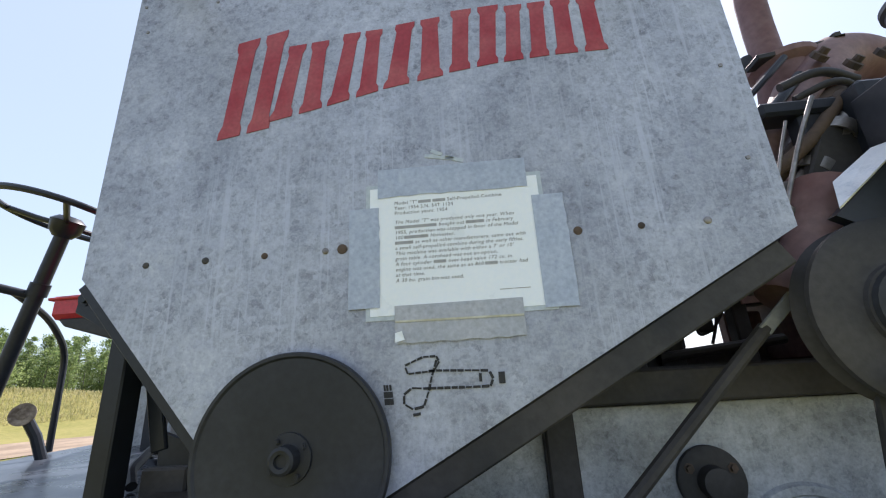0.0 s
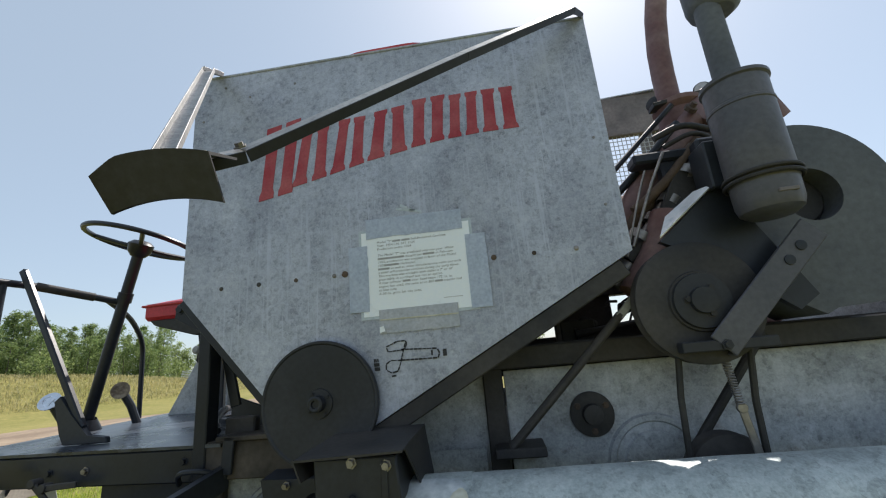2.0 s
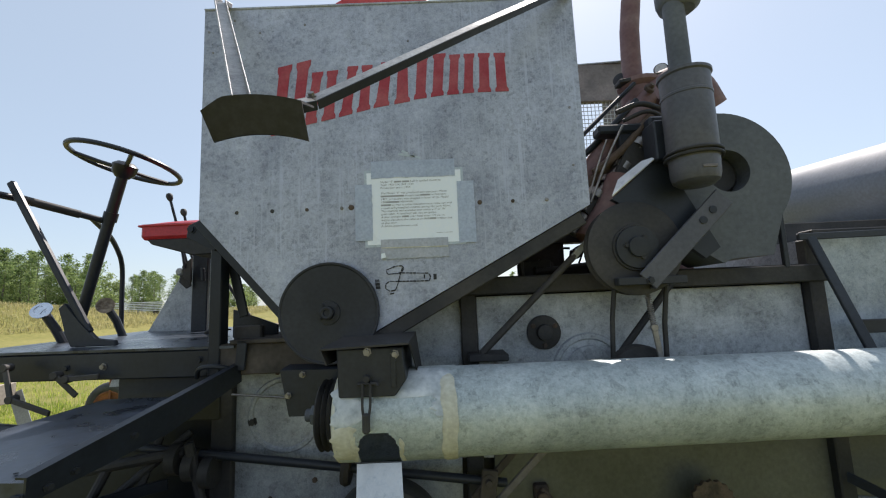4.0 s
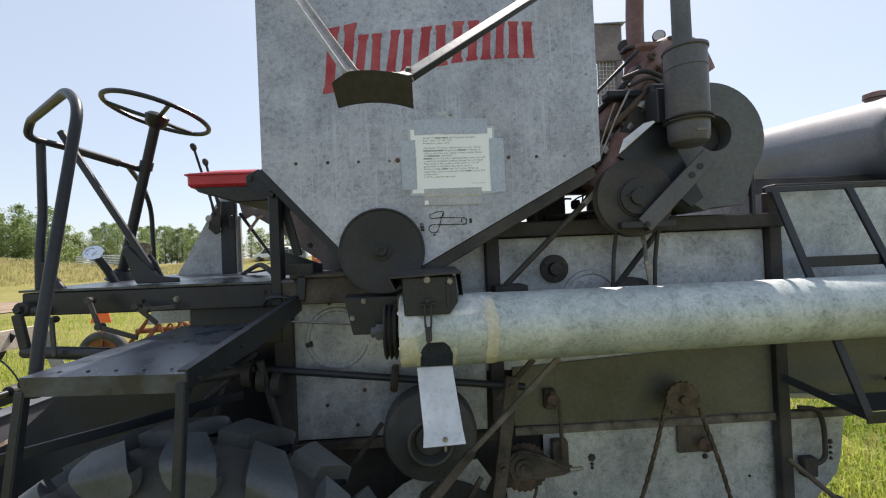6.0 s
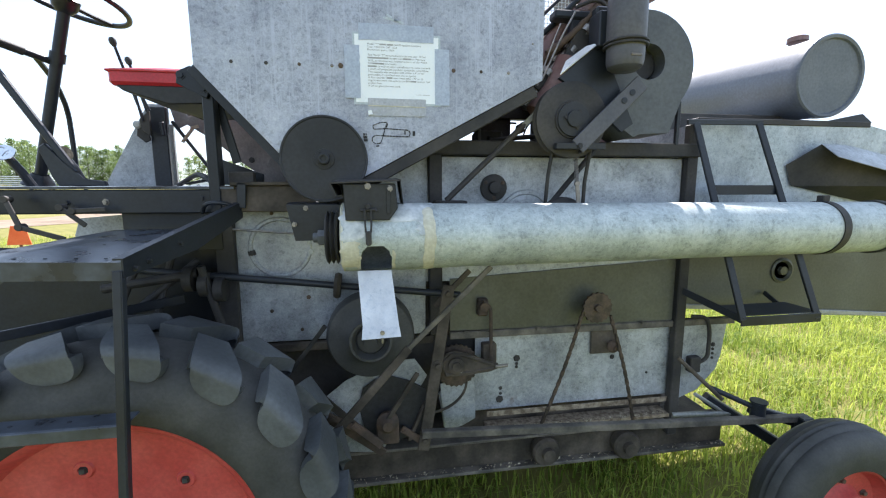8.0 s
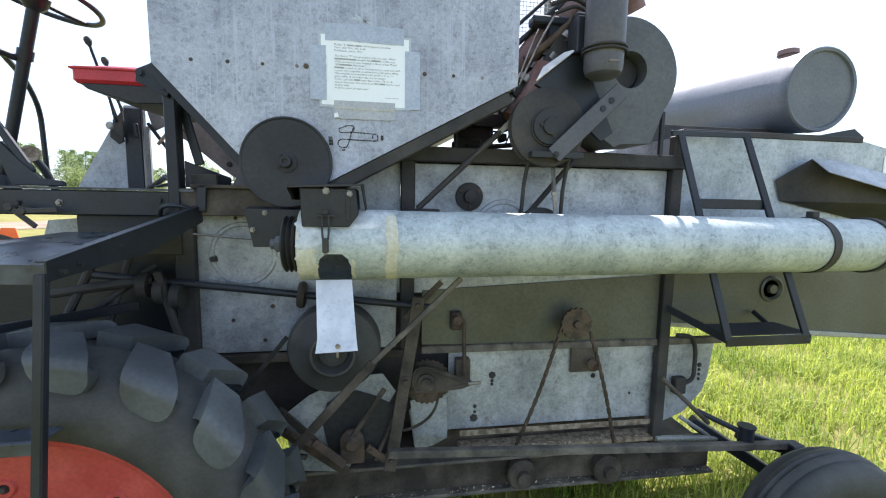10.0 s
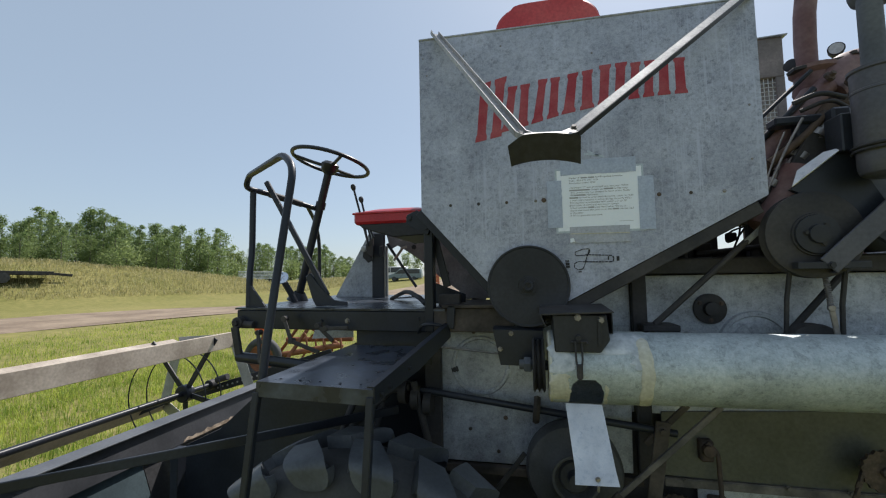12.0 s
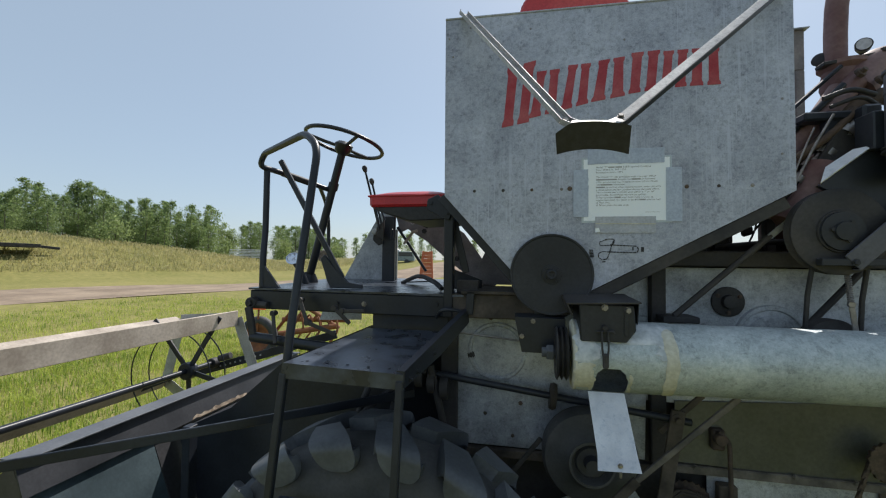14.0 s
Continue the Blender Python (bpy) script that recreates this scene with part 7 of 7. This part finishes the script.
def strap_guard():
    bm = B()
    n = 18
    rows = []
    for i in range(n + 1):
        u = i / n
        arch = 0.011 * (1 - (2 * u - 1) ** 2)
        xt, xb = -0.252 + 0.154 * u, -0.247 + 0.150 * u
        bow = -0.012 - 0.003 * (1 - (2 * u - 1) ** 2)
        zt, zb = 1.953 - 0.007 * u + arch * 0.8 - 0.016 * max(0.0, 1 - u / 0.2), 1.899 - 0.005 * u + arch
        rows.append([(xt + 0.004, -0.538 + bow, zt + 0.014), (xt, -0.585 + bow, zt), (xb, -0.555 + bow, zb), (xb, -0.5515 + bow, zb), (xt, -0.581 + bow, zt - 0.003), (xt + 0.004, -0.538 + bow, zt + 0.0105)])
    vs = [[bm.verts.new(p) for p in r] for r in rows]
    for u, w in zip(vs, vs[1:]):
        for k in range(6):
            bm.faces.new((u[k], u[(k + 1) % 6], w[(k + 1) % 6], w[k]))
    bm.faces.new(vs[0])
    bm.faces.new(vs[-1][::-1])
    guard = part("shade_plate", bm, INK_SHADE, combine, "black arched shade plate held out from the bin")
    bm = B()
    for k in range(8):
        u0, u1 = 0.22 + 0.07 * k, 0.22 + 0.07 * (k + 1)
        p, q = (V((-0.250 + 0.154 * u, -0.572, 1.9625 - 0.007 * u + 0.0088 * (1 - (2 * u - 1) ** 2) + 0.001 * math.sin(9 * u))) for u in (u0, u1))
        bar(bm, p, q, 0.030, 0.0022, (0, -0.45, 0.9), 0.0005)
    part("bent_lip", bm, ALU, guard, "dull bright bent top lip")
    for pts, s in (([(-0.548, 0.004, 2.588), (-0.540, -0.05, 2.560), (-0.228, -0.520, 1.985), (-0.205, -0.545, 1.965)], 1), ([(0.525, 0.004, 2.580), (0.49, -0.05, 2.555), (0.20, -0.287, 2.276), (-0.105, -0.525, 1.985), (-0.140, -0.55, 1.965)], -1)):
        bm = B()
        up = V((0.36, -0.76, 0.50) if s == 1 else (0, -0.75, 0.65)).normalized()
        wide = 0.031 if s == 1 else 0.024
        flange = B()
        for p, q in zip(pts, pts[1:]):
            p, q = V(p), V(q)
            bar(bm, p, q, wide, 0.003, up, 0.0008)
            side = (q - p).normalized().cross(up).normalized()
            side = -side if side.z > 0 else side
            back = side * (wide / 2 + 0.0015) - up * 0.0065
            if s == 1:
                for edge in (-1, 1):
                    lift = side * edge * (wide / 2 - 0.001) + up * 0.006
                    bar(flange, p + lift, q + lift, 0.0022, 0.0130, up, 0.0005)
            else:
                bar(flange, p + back, q + back, 0.0028, 0.0160, up, 0.0006)
        st = part("strap", bm, ALU, combine, "bent bright aluminium angle strap")
        # right strap: dark grey flange paints the shaded underside of the bright metal
        part("strap_flange", flange, ALU if s == 1 else DISC, st, "" if s == 1 else "lower flange of the strap, its shade put in as dark grey")
        bm = B()
        bolt(bm, V(pts[-2]) + up * 0.005, up, r=0.006)
        part("bolt", bm, STEEL, st)


platform()
ladder()
hand_rail()
steering()
seat()
strap_guard()

# ---- grain header in front of the machine ----
header = thing("grain_header", (-2.2, 0.5, GROUND), "black and zinc grain header with wooden reel", "grain header")


def header_parts():
    near, far = -0.38, 1.42
    bm = B()
    sheet(bm, [(-2.030, near, 0.945), (-2.030, far, 0.945), (-1.985, far, 0.830), (-1.985, near, 0.830)], 0.006, (1, 0, 0.3))
    sheet(bm, [(-2.030, near, 0.947), (-2.030, far, 0.947), (-2.085, far, 0.947), (-2.085, near, 0.947)], 0.006, (0, 0, 1))
    part("back_sheet", bm, DISC, header, "worn dark back sheet of the header")
    bm = B()
    sheet(bm, [(-2.010, near, 0.826), (-2.010, 0.14, 0.826), (-1.730, 0.14, 0.15), (-1.730, near, 0.15)], 0.006, (1, 0, 0.3))
    part("slope_sheet", bm, TEAL, header, "dark teal-grey sloping rear sheet of the header")
    # rear sheet beyond the post: the shadow on it is put in as black
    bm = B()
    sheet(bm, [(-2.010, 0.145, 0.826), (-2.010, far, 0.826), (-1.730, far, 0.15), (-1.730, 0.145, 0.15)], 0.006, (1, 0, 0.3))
    part("throat_sheet", bm, INK_SHADE, header, "throat sheet of the header, its shade put in as black")
    # lighter strip over the dark flange: wear, and sunlight put into its grey
    bm = B()
    box(bm, (-2.100, near, 0.951), (-2.004, far, 0.957), 0.001)
    part("worn_lit_top_edge", bm, GREYBLUE, header, "worn top edge of the header, lighter grey for sun on it")
    bm = B()
    rng = random.Random(8)
    edge = [(0.36 + 0.42 * k / 16, 0.846 + 0.004 * k / 16 + rng.uniform(-0.006, 0.006)) for k in range(17)]
    back = [(y - 0.010, max(0.831, z - 0.010 - 0.010 * math.sin(math.pi * k / 16) - rng.uniform(0, 0.006))) for k, (y, z) in enumerate(edge)]
    bm.faces.new([bm.verts.new((-2.030 + 0.045 * (0.945 - z) / 0.115 + 0.003, y, z)) for y, z in edge + back[::-1]])
    part("bare_patch", bm, GRIT, header, "bare yellow-brown worn patch")
    bm = B()
    bar(bm, (-2.10, -0.79, 1.033), (-0.75, 0.12, 1.130), 0.010, 0.032, (0, 0, 1), 0.002)
    part("end_bar", bm, BLACK, header, "black bar running back from the header end")
    bm = B()
    box(bm, (-1.83, 0.12, 0.20), (-1.79, 0.17, 0.90), 0.003)
    part("end_post", bm, BLACK, header)
    bm = B()
    sheet(bm, [(-2.04, near, 0.94), (-2.5, near, 0.62), (-3.1, near, 0.22), (-2.0, near, 0.12), (-1.68, near, 0.16), (-1.95, near, 0.75)], 0.006, (0, -1, 0))
    part("end_sheet", bm, FRAME, header)
    bm = B()
    sheet(bm, [(-1.70, near, 0.16), (-1.70, far, 0.16), (-3.1, far, 0.12), (-3.1, near, 0.12)], 0.006, (0, 0, 1))
    part("table_floor", bm, FRAME, header)
    # reel: five tilted wooden bats on a spider near the far end
    c = V((-2.72, 0, 0.845))
    hub_y, bat0, bat1 = 1.12, -0.33, 1.33
    bm = B()
    cyl(bm, (c.x, bat0, c.z), (c.x, 1.36, c.z), 0.020, 16)
    part("reel_shaft", bm, BLACK, header, "black reel shaft")
    bm = B()
    cyl(bm, (c.x, hub_y - 0.035, c.z), (c.x, hub_y + 0.035, c.z), 0.062, 24)
    hub = part("reel_hub", bm, BLACK, header)
    ends = []
    for k in range(5):
        a = radians(58 + 72 * k)
        mid = c + V((0.43 * math.cos(a), 0, 0.43 * math.sin(a)))
        tip = c + V((0.47 * math.cos(a), 0, 0.47 * math.sin(a)))
        ends.append(mid)
        bm = B()
        bar(bm, (c.x, hub_y, c.z), (tip.x, hub_y, tip.z), 0.036, 0.012, (0, 1, 0), 0.002)
        part("reel_arm", bm, BLACK, hub)
        lean = a + radians(32)
        r = V((math.cos(lean), 0, math.sin(lean)))
        bm = B()
        bar(bm, V((mid.x, bat0, mid.z)), V((mid.x, bat1, mid.z)), 0.020, 0.115, r, 0.003)
        part("reel_bat", bm, WOOD, header, "pale weathered wooden reel bat")
    for a, b in zip(ends, ends[1:] + ends[:1]):
        bm = B()
        bar(bm, (a.x, bat1 + 0.004, a.z), (b.x, bat1 + 0.004, b.z), 0.004, 0.085, ((a + b) / 2 - c).normalized(), 0.001)
        part("reel_end_bar", bm, GREYBAR, header)
    for y in (hub_y - 0.02, hub_y - 0.16):
        bm = B()
        tube(bm, [(c.x + 0.32 * math.cos(t), y, c.z + 0.32 * math.sin(t)) for t in np.linspace(0, 2 * math.pi, 61)[:-1]], 0.0045, 6, True)
        part("reel_hoop", bm, BLACK, header)
    bm = B()
    bar(bm, (-2.95, 1.40, 0.735), (-1.70, 1.40, 1.110), 0.012, 0.062, (0, 0, 1), 0.003)
    arm = part("reel_lift_arm", bm, BLACK, header, "black reel arm with adjusting holes")
    for k in range(9):
        bm = B()
        u = 0.22 + 0.035 * k
        cyl(bm, V((-2.95, 1.392, 0.735)).lerp(V((-1.70, 1.392, 1.110)), u), V((-2.95, 1.390, 0.735)).lerp(V((-1.70, 1.390, 1.110)), u), 0.008, 10)
        part("adjusting_hole", bm, GREYBAR, arm)
    bm = B()
    cyl(bm, (c.x, 1.34, c.z), (c.x, 1.40, c.z), 0.040, 16)
    cyl(bm, (c.x + 0.06, 1.36, c.z + 0.04), (c.x + 0.16, 1.36, c.z + 0.07), 0.026, 12)
    part("reel_bearing", bm, FRAME, header)


header_parts()

# ---- sign taped to the bin ----
sign = thing("paper_sign", (0.02, -0.002, 1.84), "laminated white typed notice taped on with grey duct tape", "sign")


def paper_sign():
    W, H = 0.292, 0.229
    cx, cz = 0.0235, 1.9145

    def plate(name, x0, z0, x1, z1, y, mtl, rot=0.0, label="", t=0.0006, ragged=0.0):
        bm = B()
        c = V(((x0 + x1) / 2, 0, (z0 + z1) / 2))
        m = Matrix.Translation(c) @ Matrix.Rotation(radians(rot), 4, "Y")
        rng = random.Random(int(abs(x0) * 9999))
        n = 14
        w, h = (x1 - x0) / 2, (z1 - z0) / 2
        f, g = [], []
        outline = []
        for i in range(n + 1):
            outline.append((-w + 2 * w * i / n, -h + rng.uniform(-ragged, ragged) * (w > h)))
        for i in range(1, n + 1):
            outline.append((w + rng.uniform(-ragged, ragged) * (h > w), -h + 2 * h * i / n))
        for i in range(1, n + 1):
            outline.append((w - 2 * w * i / n, h))
        for i in range(1, n):
            outline.append((-w, h - 2 * h * i / n))
        for u, v in outline:
            p = m @ V((u, 0, v))
            f.append(bm.verts.new((p.x, y, p.z)))
            g.append(bm.verts.new((p.x, y + t, p.z)))
        bm.faces.new(f)
        bm.faces.new(g[::-1])
        k = len(f)
        for i in range(k):
            bm.faces.new((f[i], f[(i + 1) % k], g[(i + 1) % k], g[i]))
        return part(name, bm, mtl, sign, label)
    plate("laminate", cx - W / 2, cz - H / 2, cx + W / 2, cz + H / 2, -0.0014, FILM, 0, "clear laminate margin")
    sheet_ob = plate("paper", cx - 0.1390, cz - 0.1075, cx + 0.1390, cz + 0.1075, -0.0022, PAPER, 0, "white printed sheet")
    plate("tape", -0.102, 2.004, 0.146, 2.056, -0.0034, TAPE, 0.3, "grey duct tape strip", ragged=0.0015)
    plate("tape", -0.150, 1.820, -0.100, 1.987, -0.0034, TAPE, 0, ragged=0.0015)
    plate("tape", 0.150, 1.803, 0.200, 1.986, -0.0034, TAPE, 0, ragged=0.0015)
    plate("tape", -0.077, 1.765, 0.118, 1.821, -0.0034, TAPE_OLD, 0, "browned duct tape strip", ragged=0.002)
    bm = B()
    bar(bm, (-0.076, -0.0040, 1.797), (0.117, -0.0040, 1.795), 0.003, 0.0010, (0, -1, 0), 0)
    part("tape_wrinkle", bm, CREAM, sign)
    bm = B()
    sheet(bm, [(-0.077, -0.0042, 1.780), (-0.066, -0.008, 1.782), (-0.062, -0.008, 1.769), (-0.077, -0.0042, 1.766)], 0.0006, (0, -1, 0))
    part("tape_curl", bm, PAPER, sign)
    # typed lines; "#" words stand as plain bars
    x0 = cx - 0.0980
    size = 0.0084
    lines = [
        (2.0020, 'Model "T" # # Self-Propelled Combine', 0),
        (1.9925, "Year: 1954  S.N. 54T 1124", 0),
        (1.9830, "Production years: 1954", 0),
        (1.9655, 'The Model "T" was produced only one year. When', 1),
        (1.9560, "####### bought out ### in February", 1),
        (1.9465, "1955, production was stopped in favor of the Model", 1),
        (1.9370, "100 #### Harvester.", 1),
        (1.9275, "###, as well as other manufacturers, came out with", 1),
        (1.9180, "a small self-propelled combine during the early fifties.", 1),
        (1.9085, "This machine was available with either a 7' or 10'", 1),
        (1.8990, "grain table. A cornhead was not an option.", 1),
        (1.8895, "A four cylinder ## over head value 172 cu. in.", 1),
        (1.8800, "engine was used, the same as an 860 ## tractor had", 1),
        (1.8705, "at that time.", 1),
        (1.8610, "A 30 bu. grain bin was used.", 1),
    ]

    def words(text, x, z, shear):
        cu = bpy.data.curves.new("typed_line", "FONT")
        cu.body, cu.size, cu.shear, cu.extrude, cu.resolution_u = text, size, shear, 0.00008, 2
        cu.space_character = 1.10
        ob = new("typed_line", cu)
        ob.matrix_world = Matrix.Translation((x, -0.00245, z)) @ Euler((radians(90), 0, 0)).to_matrix().to_4x4()
        bpy.context.view_layer.update()
        wide = ob.dimensions.x
        me = bpy.data.meshes.new_from_object(ob.evaluated_get(bpy.context.evaluated_depsgraph_get()))
        me.transform(ob.matrix_world)
        me.materials.clear()
        me.materials.append(TYPE)
        bpy.data.objects.remove(ob)
        mo = new("typed_line", me)
        mo.parent = sheet_ob
        return wide
    for z, text, italic in lines:
        x = x0
        z = 1.990 - (2.002 - z) * 0.936
        shear = 0.22 if italic else 0.0
        seg = ""
        for w in text.split(" ") + [""]:
            if w.startswith("#") or w == "":
                if seg.strip():
                    x += words(seg.strip(), x, z, shear) + 0.0030
                seg = ""
                if w.startswith("#"):
                    n = w.count("#")
                    L_ = 0.0098 * n if n > 1 else 0.021
                    bm = B()
                    box(bm, (x, -0.0025, z), (x + L_, -0.0023, z + size * 0.60), 0)
                    part("printed_bar", bm, PRINT, sheet_ob)
                    x += L_ + 0.0030
            else:
                seg += w + " "
    for a, b, z in ((0.062, 0.082, 1.835), (0.084, 0.108, 1.835)):
        bm = B()
        box(bm, (cx + a, -0.0025, z), (cx + b, -0.0023, z + 0.0012), 0)
        part("printed_bar", bm, PRINT, sheet_ob)


paper_sign()


# ---- things beyond the machine ----
def cultivator():
    e = thing("field_implement", (-4.72, 5.35, GROUND), "rusty orange wheeled farm implement on the grass", "farm implement")
    o = V((-4.72, 5.35, GROUND))

    def at(x, y, z):
        return o + V((x, y, z))
    for x in (-0.25,):
        bm = B()
        pts = [at(x + 0.30 * math.cos(t), -0.2, 0.34 + 0.30 * math.sin(t)) for t in np.linspace(0, 2 * math.pi, 41)[:-1]]
        tube(bm, pts, 0.075, 12, True)
        w = part("tyre", bm, RUBBER, e)
        bm = B()
        lathe(bm, at(x, -0.2, 0.34), (0, 1, 0), [(-0.01, 0.0), (-0.05, 0.05), (-0.05, 0.07), (-0.01, 0.09), (-0.02, 0.19), (-0.05, 0.23), (-0.05, 0.25), (0.04, 0.25), (0.04, 0.0)], 28)
        part("rim", bm, RUST_ORANGE, w)
    for p, q, r in (((-0.3, -0.2, 0.34), (1.1, 0.1, 0.55), 0.05), ((-0.1, 0.3, 0.60), (1.2, 0.4, 0.62), 0.045), ((0.2, -0.2, 0.3), (0.5, 0.2, 0.95), 0.035), ((0.5, -0.1, 0.95), (1.1, 0.2, 0.5), 0.035), ((-0.2, 0.2, 0.35), (0.2, 0.2, 0.85), 0.03)):
        bm = B()
        cyl(bm, at(*p), at(*q), r, 10)
        part("frame_tube", bm, RUST_ORANGE, e)
    for k in range(7):
        bm = B()
        x = 0.30 + 0.11 * k
        y = 0.12 * (k % 3)
        tube(bm, rounded([at(x, 0.1 + y, 0.62), at(x + 0.16, 0.0 + y, 0.80 - 0.04 * (k % 2)), at(x + 0.24, -0.05 + y, 0.48), at(x + 0.10, -0.05 + y, 0.30), at(x + 0.02, -0.05 + y, 0.10)], 0.1), 0.017, 8)
        part("tine", bm, RUST_ORANGE, e)
    bm = B()
    slab(bm, [(o.x - 0.36, o.z + 0.84), (o.x - 0.06, o.z + 0.84), (o.x - 0.12, o.z + 1.10), (o.x - 0.29, o.z + 1.10)], o.y - 0.30, o.y - 0.29)
    part("warning_triangle", bm, ORANGE, e, "bright orange slow-vehicle plate")
    bm = B()
    bar(bm, at(-0.25, -0.24, 0.45), at(-0.20, -0.28, 0.95), 0.03, 0.02, (0, -1, 0))
    part("plate_post", bm, RUST_ORANGE, e)


def vehicle(at, turn, paint, label, long=4.9, tall=1.8, van=True):
    e = thing("parked_van" if van else "parked_car", (0, 0, 0), label, "van" if van else "car")
    bm = B()
    h = tall
    side = [(0.0, 0.42), (0.05, 0.85), (0.9, 1.02), (1.7, h), (long - 0.15, h), (long, 1.0), (long, 0.42)] if van else [(0.0, 0.40), (0.05, 0.75), (1.1, 0.92), (1.8, h), (3.3, h), (4.0, 0.98), (long, 0.9), (long, 0.4)]
    slab(bm, side, -0.9, 0.9, 0.06)
    body = part("body", bm, paint, e)
    bm = B()
    if van:
        slab(bm, [(1.08, 1.06), (1.78, h - 0.12), (2.5, h - 0.12), (2.5, 1.06)], -0.915, 0.915)
        slab(bm, [(2.6, 1.06), (2.6, h - 0.12), (long - 0.3, h - 0.12), (long - 0.2, 1.06)], -0.915, 0.915)
    else:
        slab(bm, [(1.3, 0.96), (1.9, h - 0.1), (3.2, h - 0.1), (3.7, 0.98)], -0.915, 0.915)
    part("window", bm, CARGLASS, body)
    bm = B()
    sheet(bm, [(1.02, -0.78, 1.10), (1.02, 0.78, 1.10), (1.62, 0.72, h - 0.08), (1.62, -0.72, h - 0.08)], 0.01, (-1, 0, 0.5))
    part("windscreen", bm, CARGLASS, body)
    for x in (0.9, long - 1.0):
        for y in (-0.82, 0.82):
            bm = B()
            lathe(bm, (x, y - 0.1, 0.34), (0, 1, 0), [(0, 0), (0, 0.2), (0.02, 0.33), (0.18, 0.33), (0.2, 0.2), (0.2, 0)], 24)
            part("wheel", bm, RUBBER, e)
    e.matrix_basis = Matrix.Translation((at[0], at[1], rise(*at[:2]))) @ Matrix.Rotation(radians(turn), 4, "Z")
    return e


def far_things():
    vehicle((-24.4, 59.5), 10, CARPAINT, "white van parked far off on the grass", 5.2, 1.95)
    vehicle((-20.2, 54.2), 8, CARTEAL, "dark teal estate car parked in front of the van", 4.7, 1.75)
    # tall orange frame of another machine
    e = thing("orange_elevator", (-6.95, 26.0, GROUND), "tall orange slatted farm elevator beyond the combine", "farm elevator")
    for dx in (-0.48, 0.48):
        bm = B()
        bar(bm, (-6.95 + dx, 26.0, GROUND), (-6.95 + dx * 0.6, 26.4, 2.45), 0.13, 0.10, (0, -1, 0), 0.01)
        part("rail", bm, ELEVATOR_RED, e)
    for k in range(9):
        bm = B()
        z = 0.30 + k * 0.25
        half = 0.46 - 0.018 * k
        bar(bm, (-6.95 - half, 26.08 + 0.04 * k, z), (-6.95 + half, 26.08 + 0.04 * k, z), 0.06, 0.235, (0, 0, 1), 0.01)
        part("slat", bm, ELEVATOR_RED, e)
    # stacked galvanised gates and a flat trailer along the bank
    e = thing("gate_stack", (-37.7, 49.3, rise(-37.7, 49.3)), "stack of pale metal gates by the bank", "metal gates")
    z0 = rise(-37.7, 49.3)
    for k in range(6):
        bm = B()
        bar(bm, (-40.0, 48.4 + 0.05 * k, z0 + 0.35 + 0.20 * k), (-35.4, 50.2 + 0.05 * k, z0 + 0.35 + 0.20 * k), 0.9, 0.09, (0, 0, 1), 0.01)
        part("gate", bm, ZINC_NEW, e)
    for dx in (-1.9, 0.0, 1.7):
        bm = B()
        box(bm, (-37.8 + dx, 48.9 + dx * 0.39, z0 - 0.1), (-37.6 + dx, 49.7 + dx * 0.39, z0 + 0.31), 0.02)
        part("block", bm, FRAME, e)
    x, y = -41.5, 25.5
    z = rise(x, y)
    e = thing("flat_trailer", (x, y, z), "long dark flatbed trailer parked below the bank", "trailer")
    d = V((0.42, 0.91, 0))
    s = V((0.91, -0.42, 0))
    o = V((x, y, z))
    bm = B()
    bar(bm, o - d * 9 + V((0, 0, 0.95)), o + d * 1.0 + V((0, 0, 0.80)), 2.2, 0.30, (0, 0, 1), 0.02)
    part("deck", bm, FRAME, e)
    bm = B()
    bar(bm, o + d * 1.0 + V((0, 0, 0.78)), o + d * 2.4 + V((0, 0, 0.62)), 0.35, 0.22, (0, 0, 1), 0.02)
    part("drawbar", bm, FRAME, e)
    for k in (0.0, 1.1):
        bm = B()
        c = o - d * (2.0 + k) + s * 1.0 + V((0, 0, 0.42))
        lathe(bm, c, s, [(-0.1, 0), (-0.1, 0.3), (-0.08, 0.42), (0.12, 0.42), (0.14, 0.3), (0.14, 0)], 20)
        part("wheel", bm, RUBBER, e)


cultivator()
far_things()
build_trees()
build_grass()
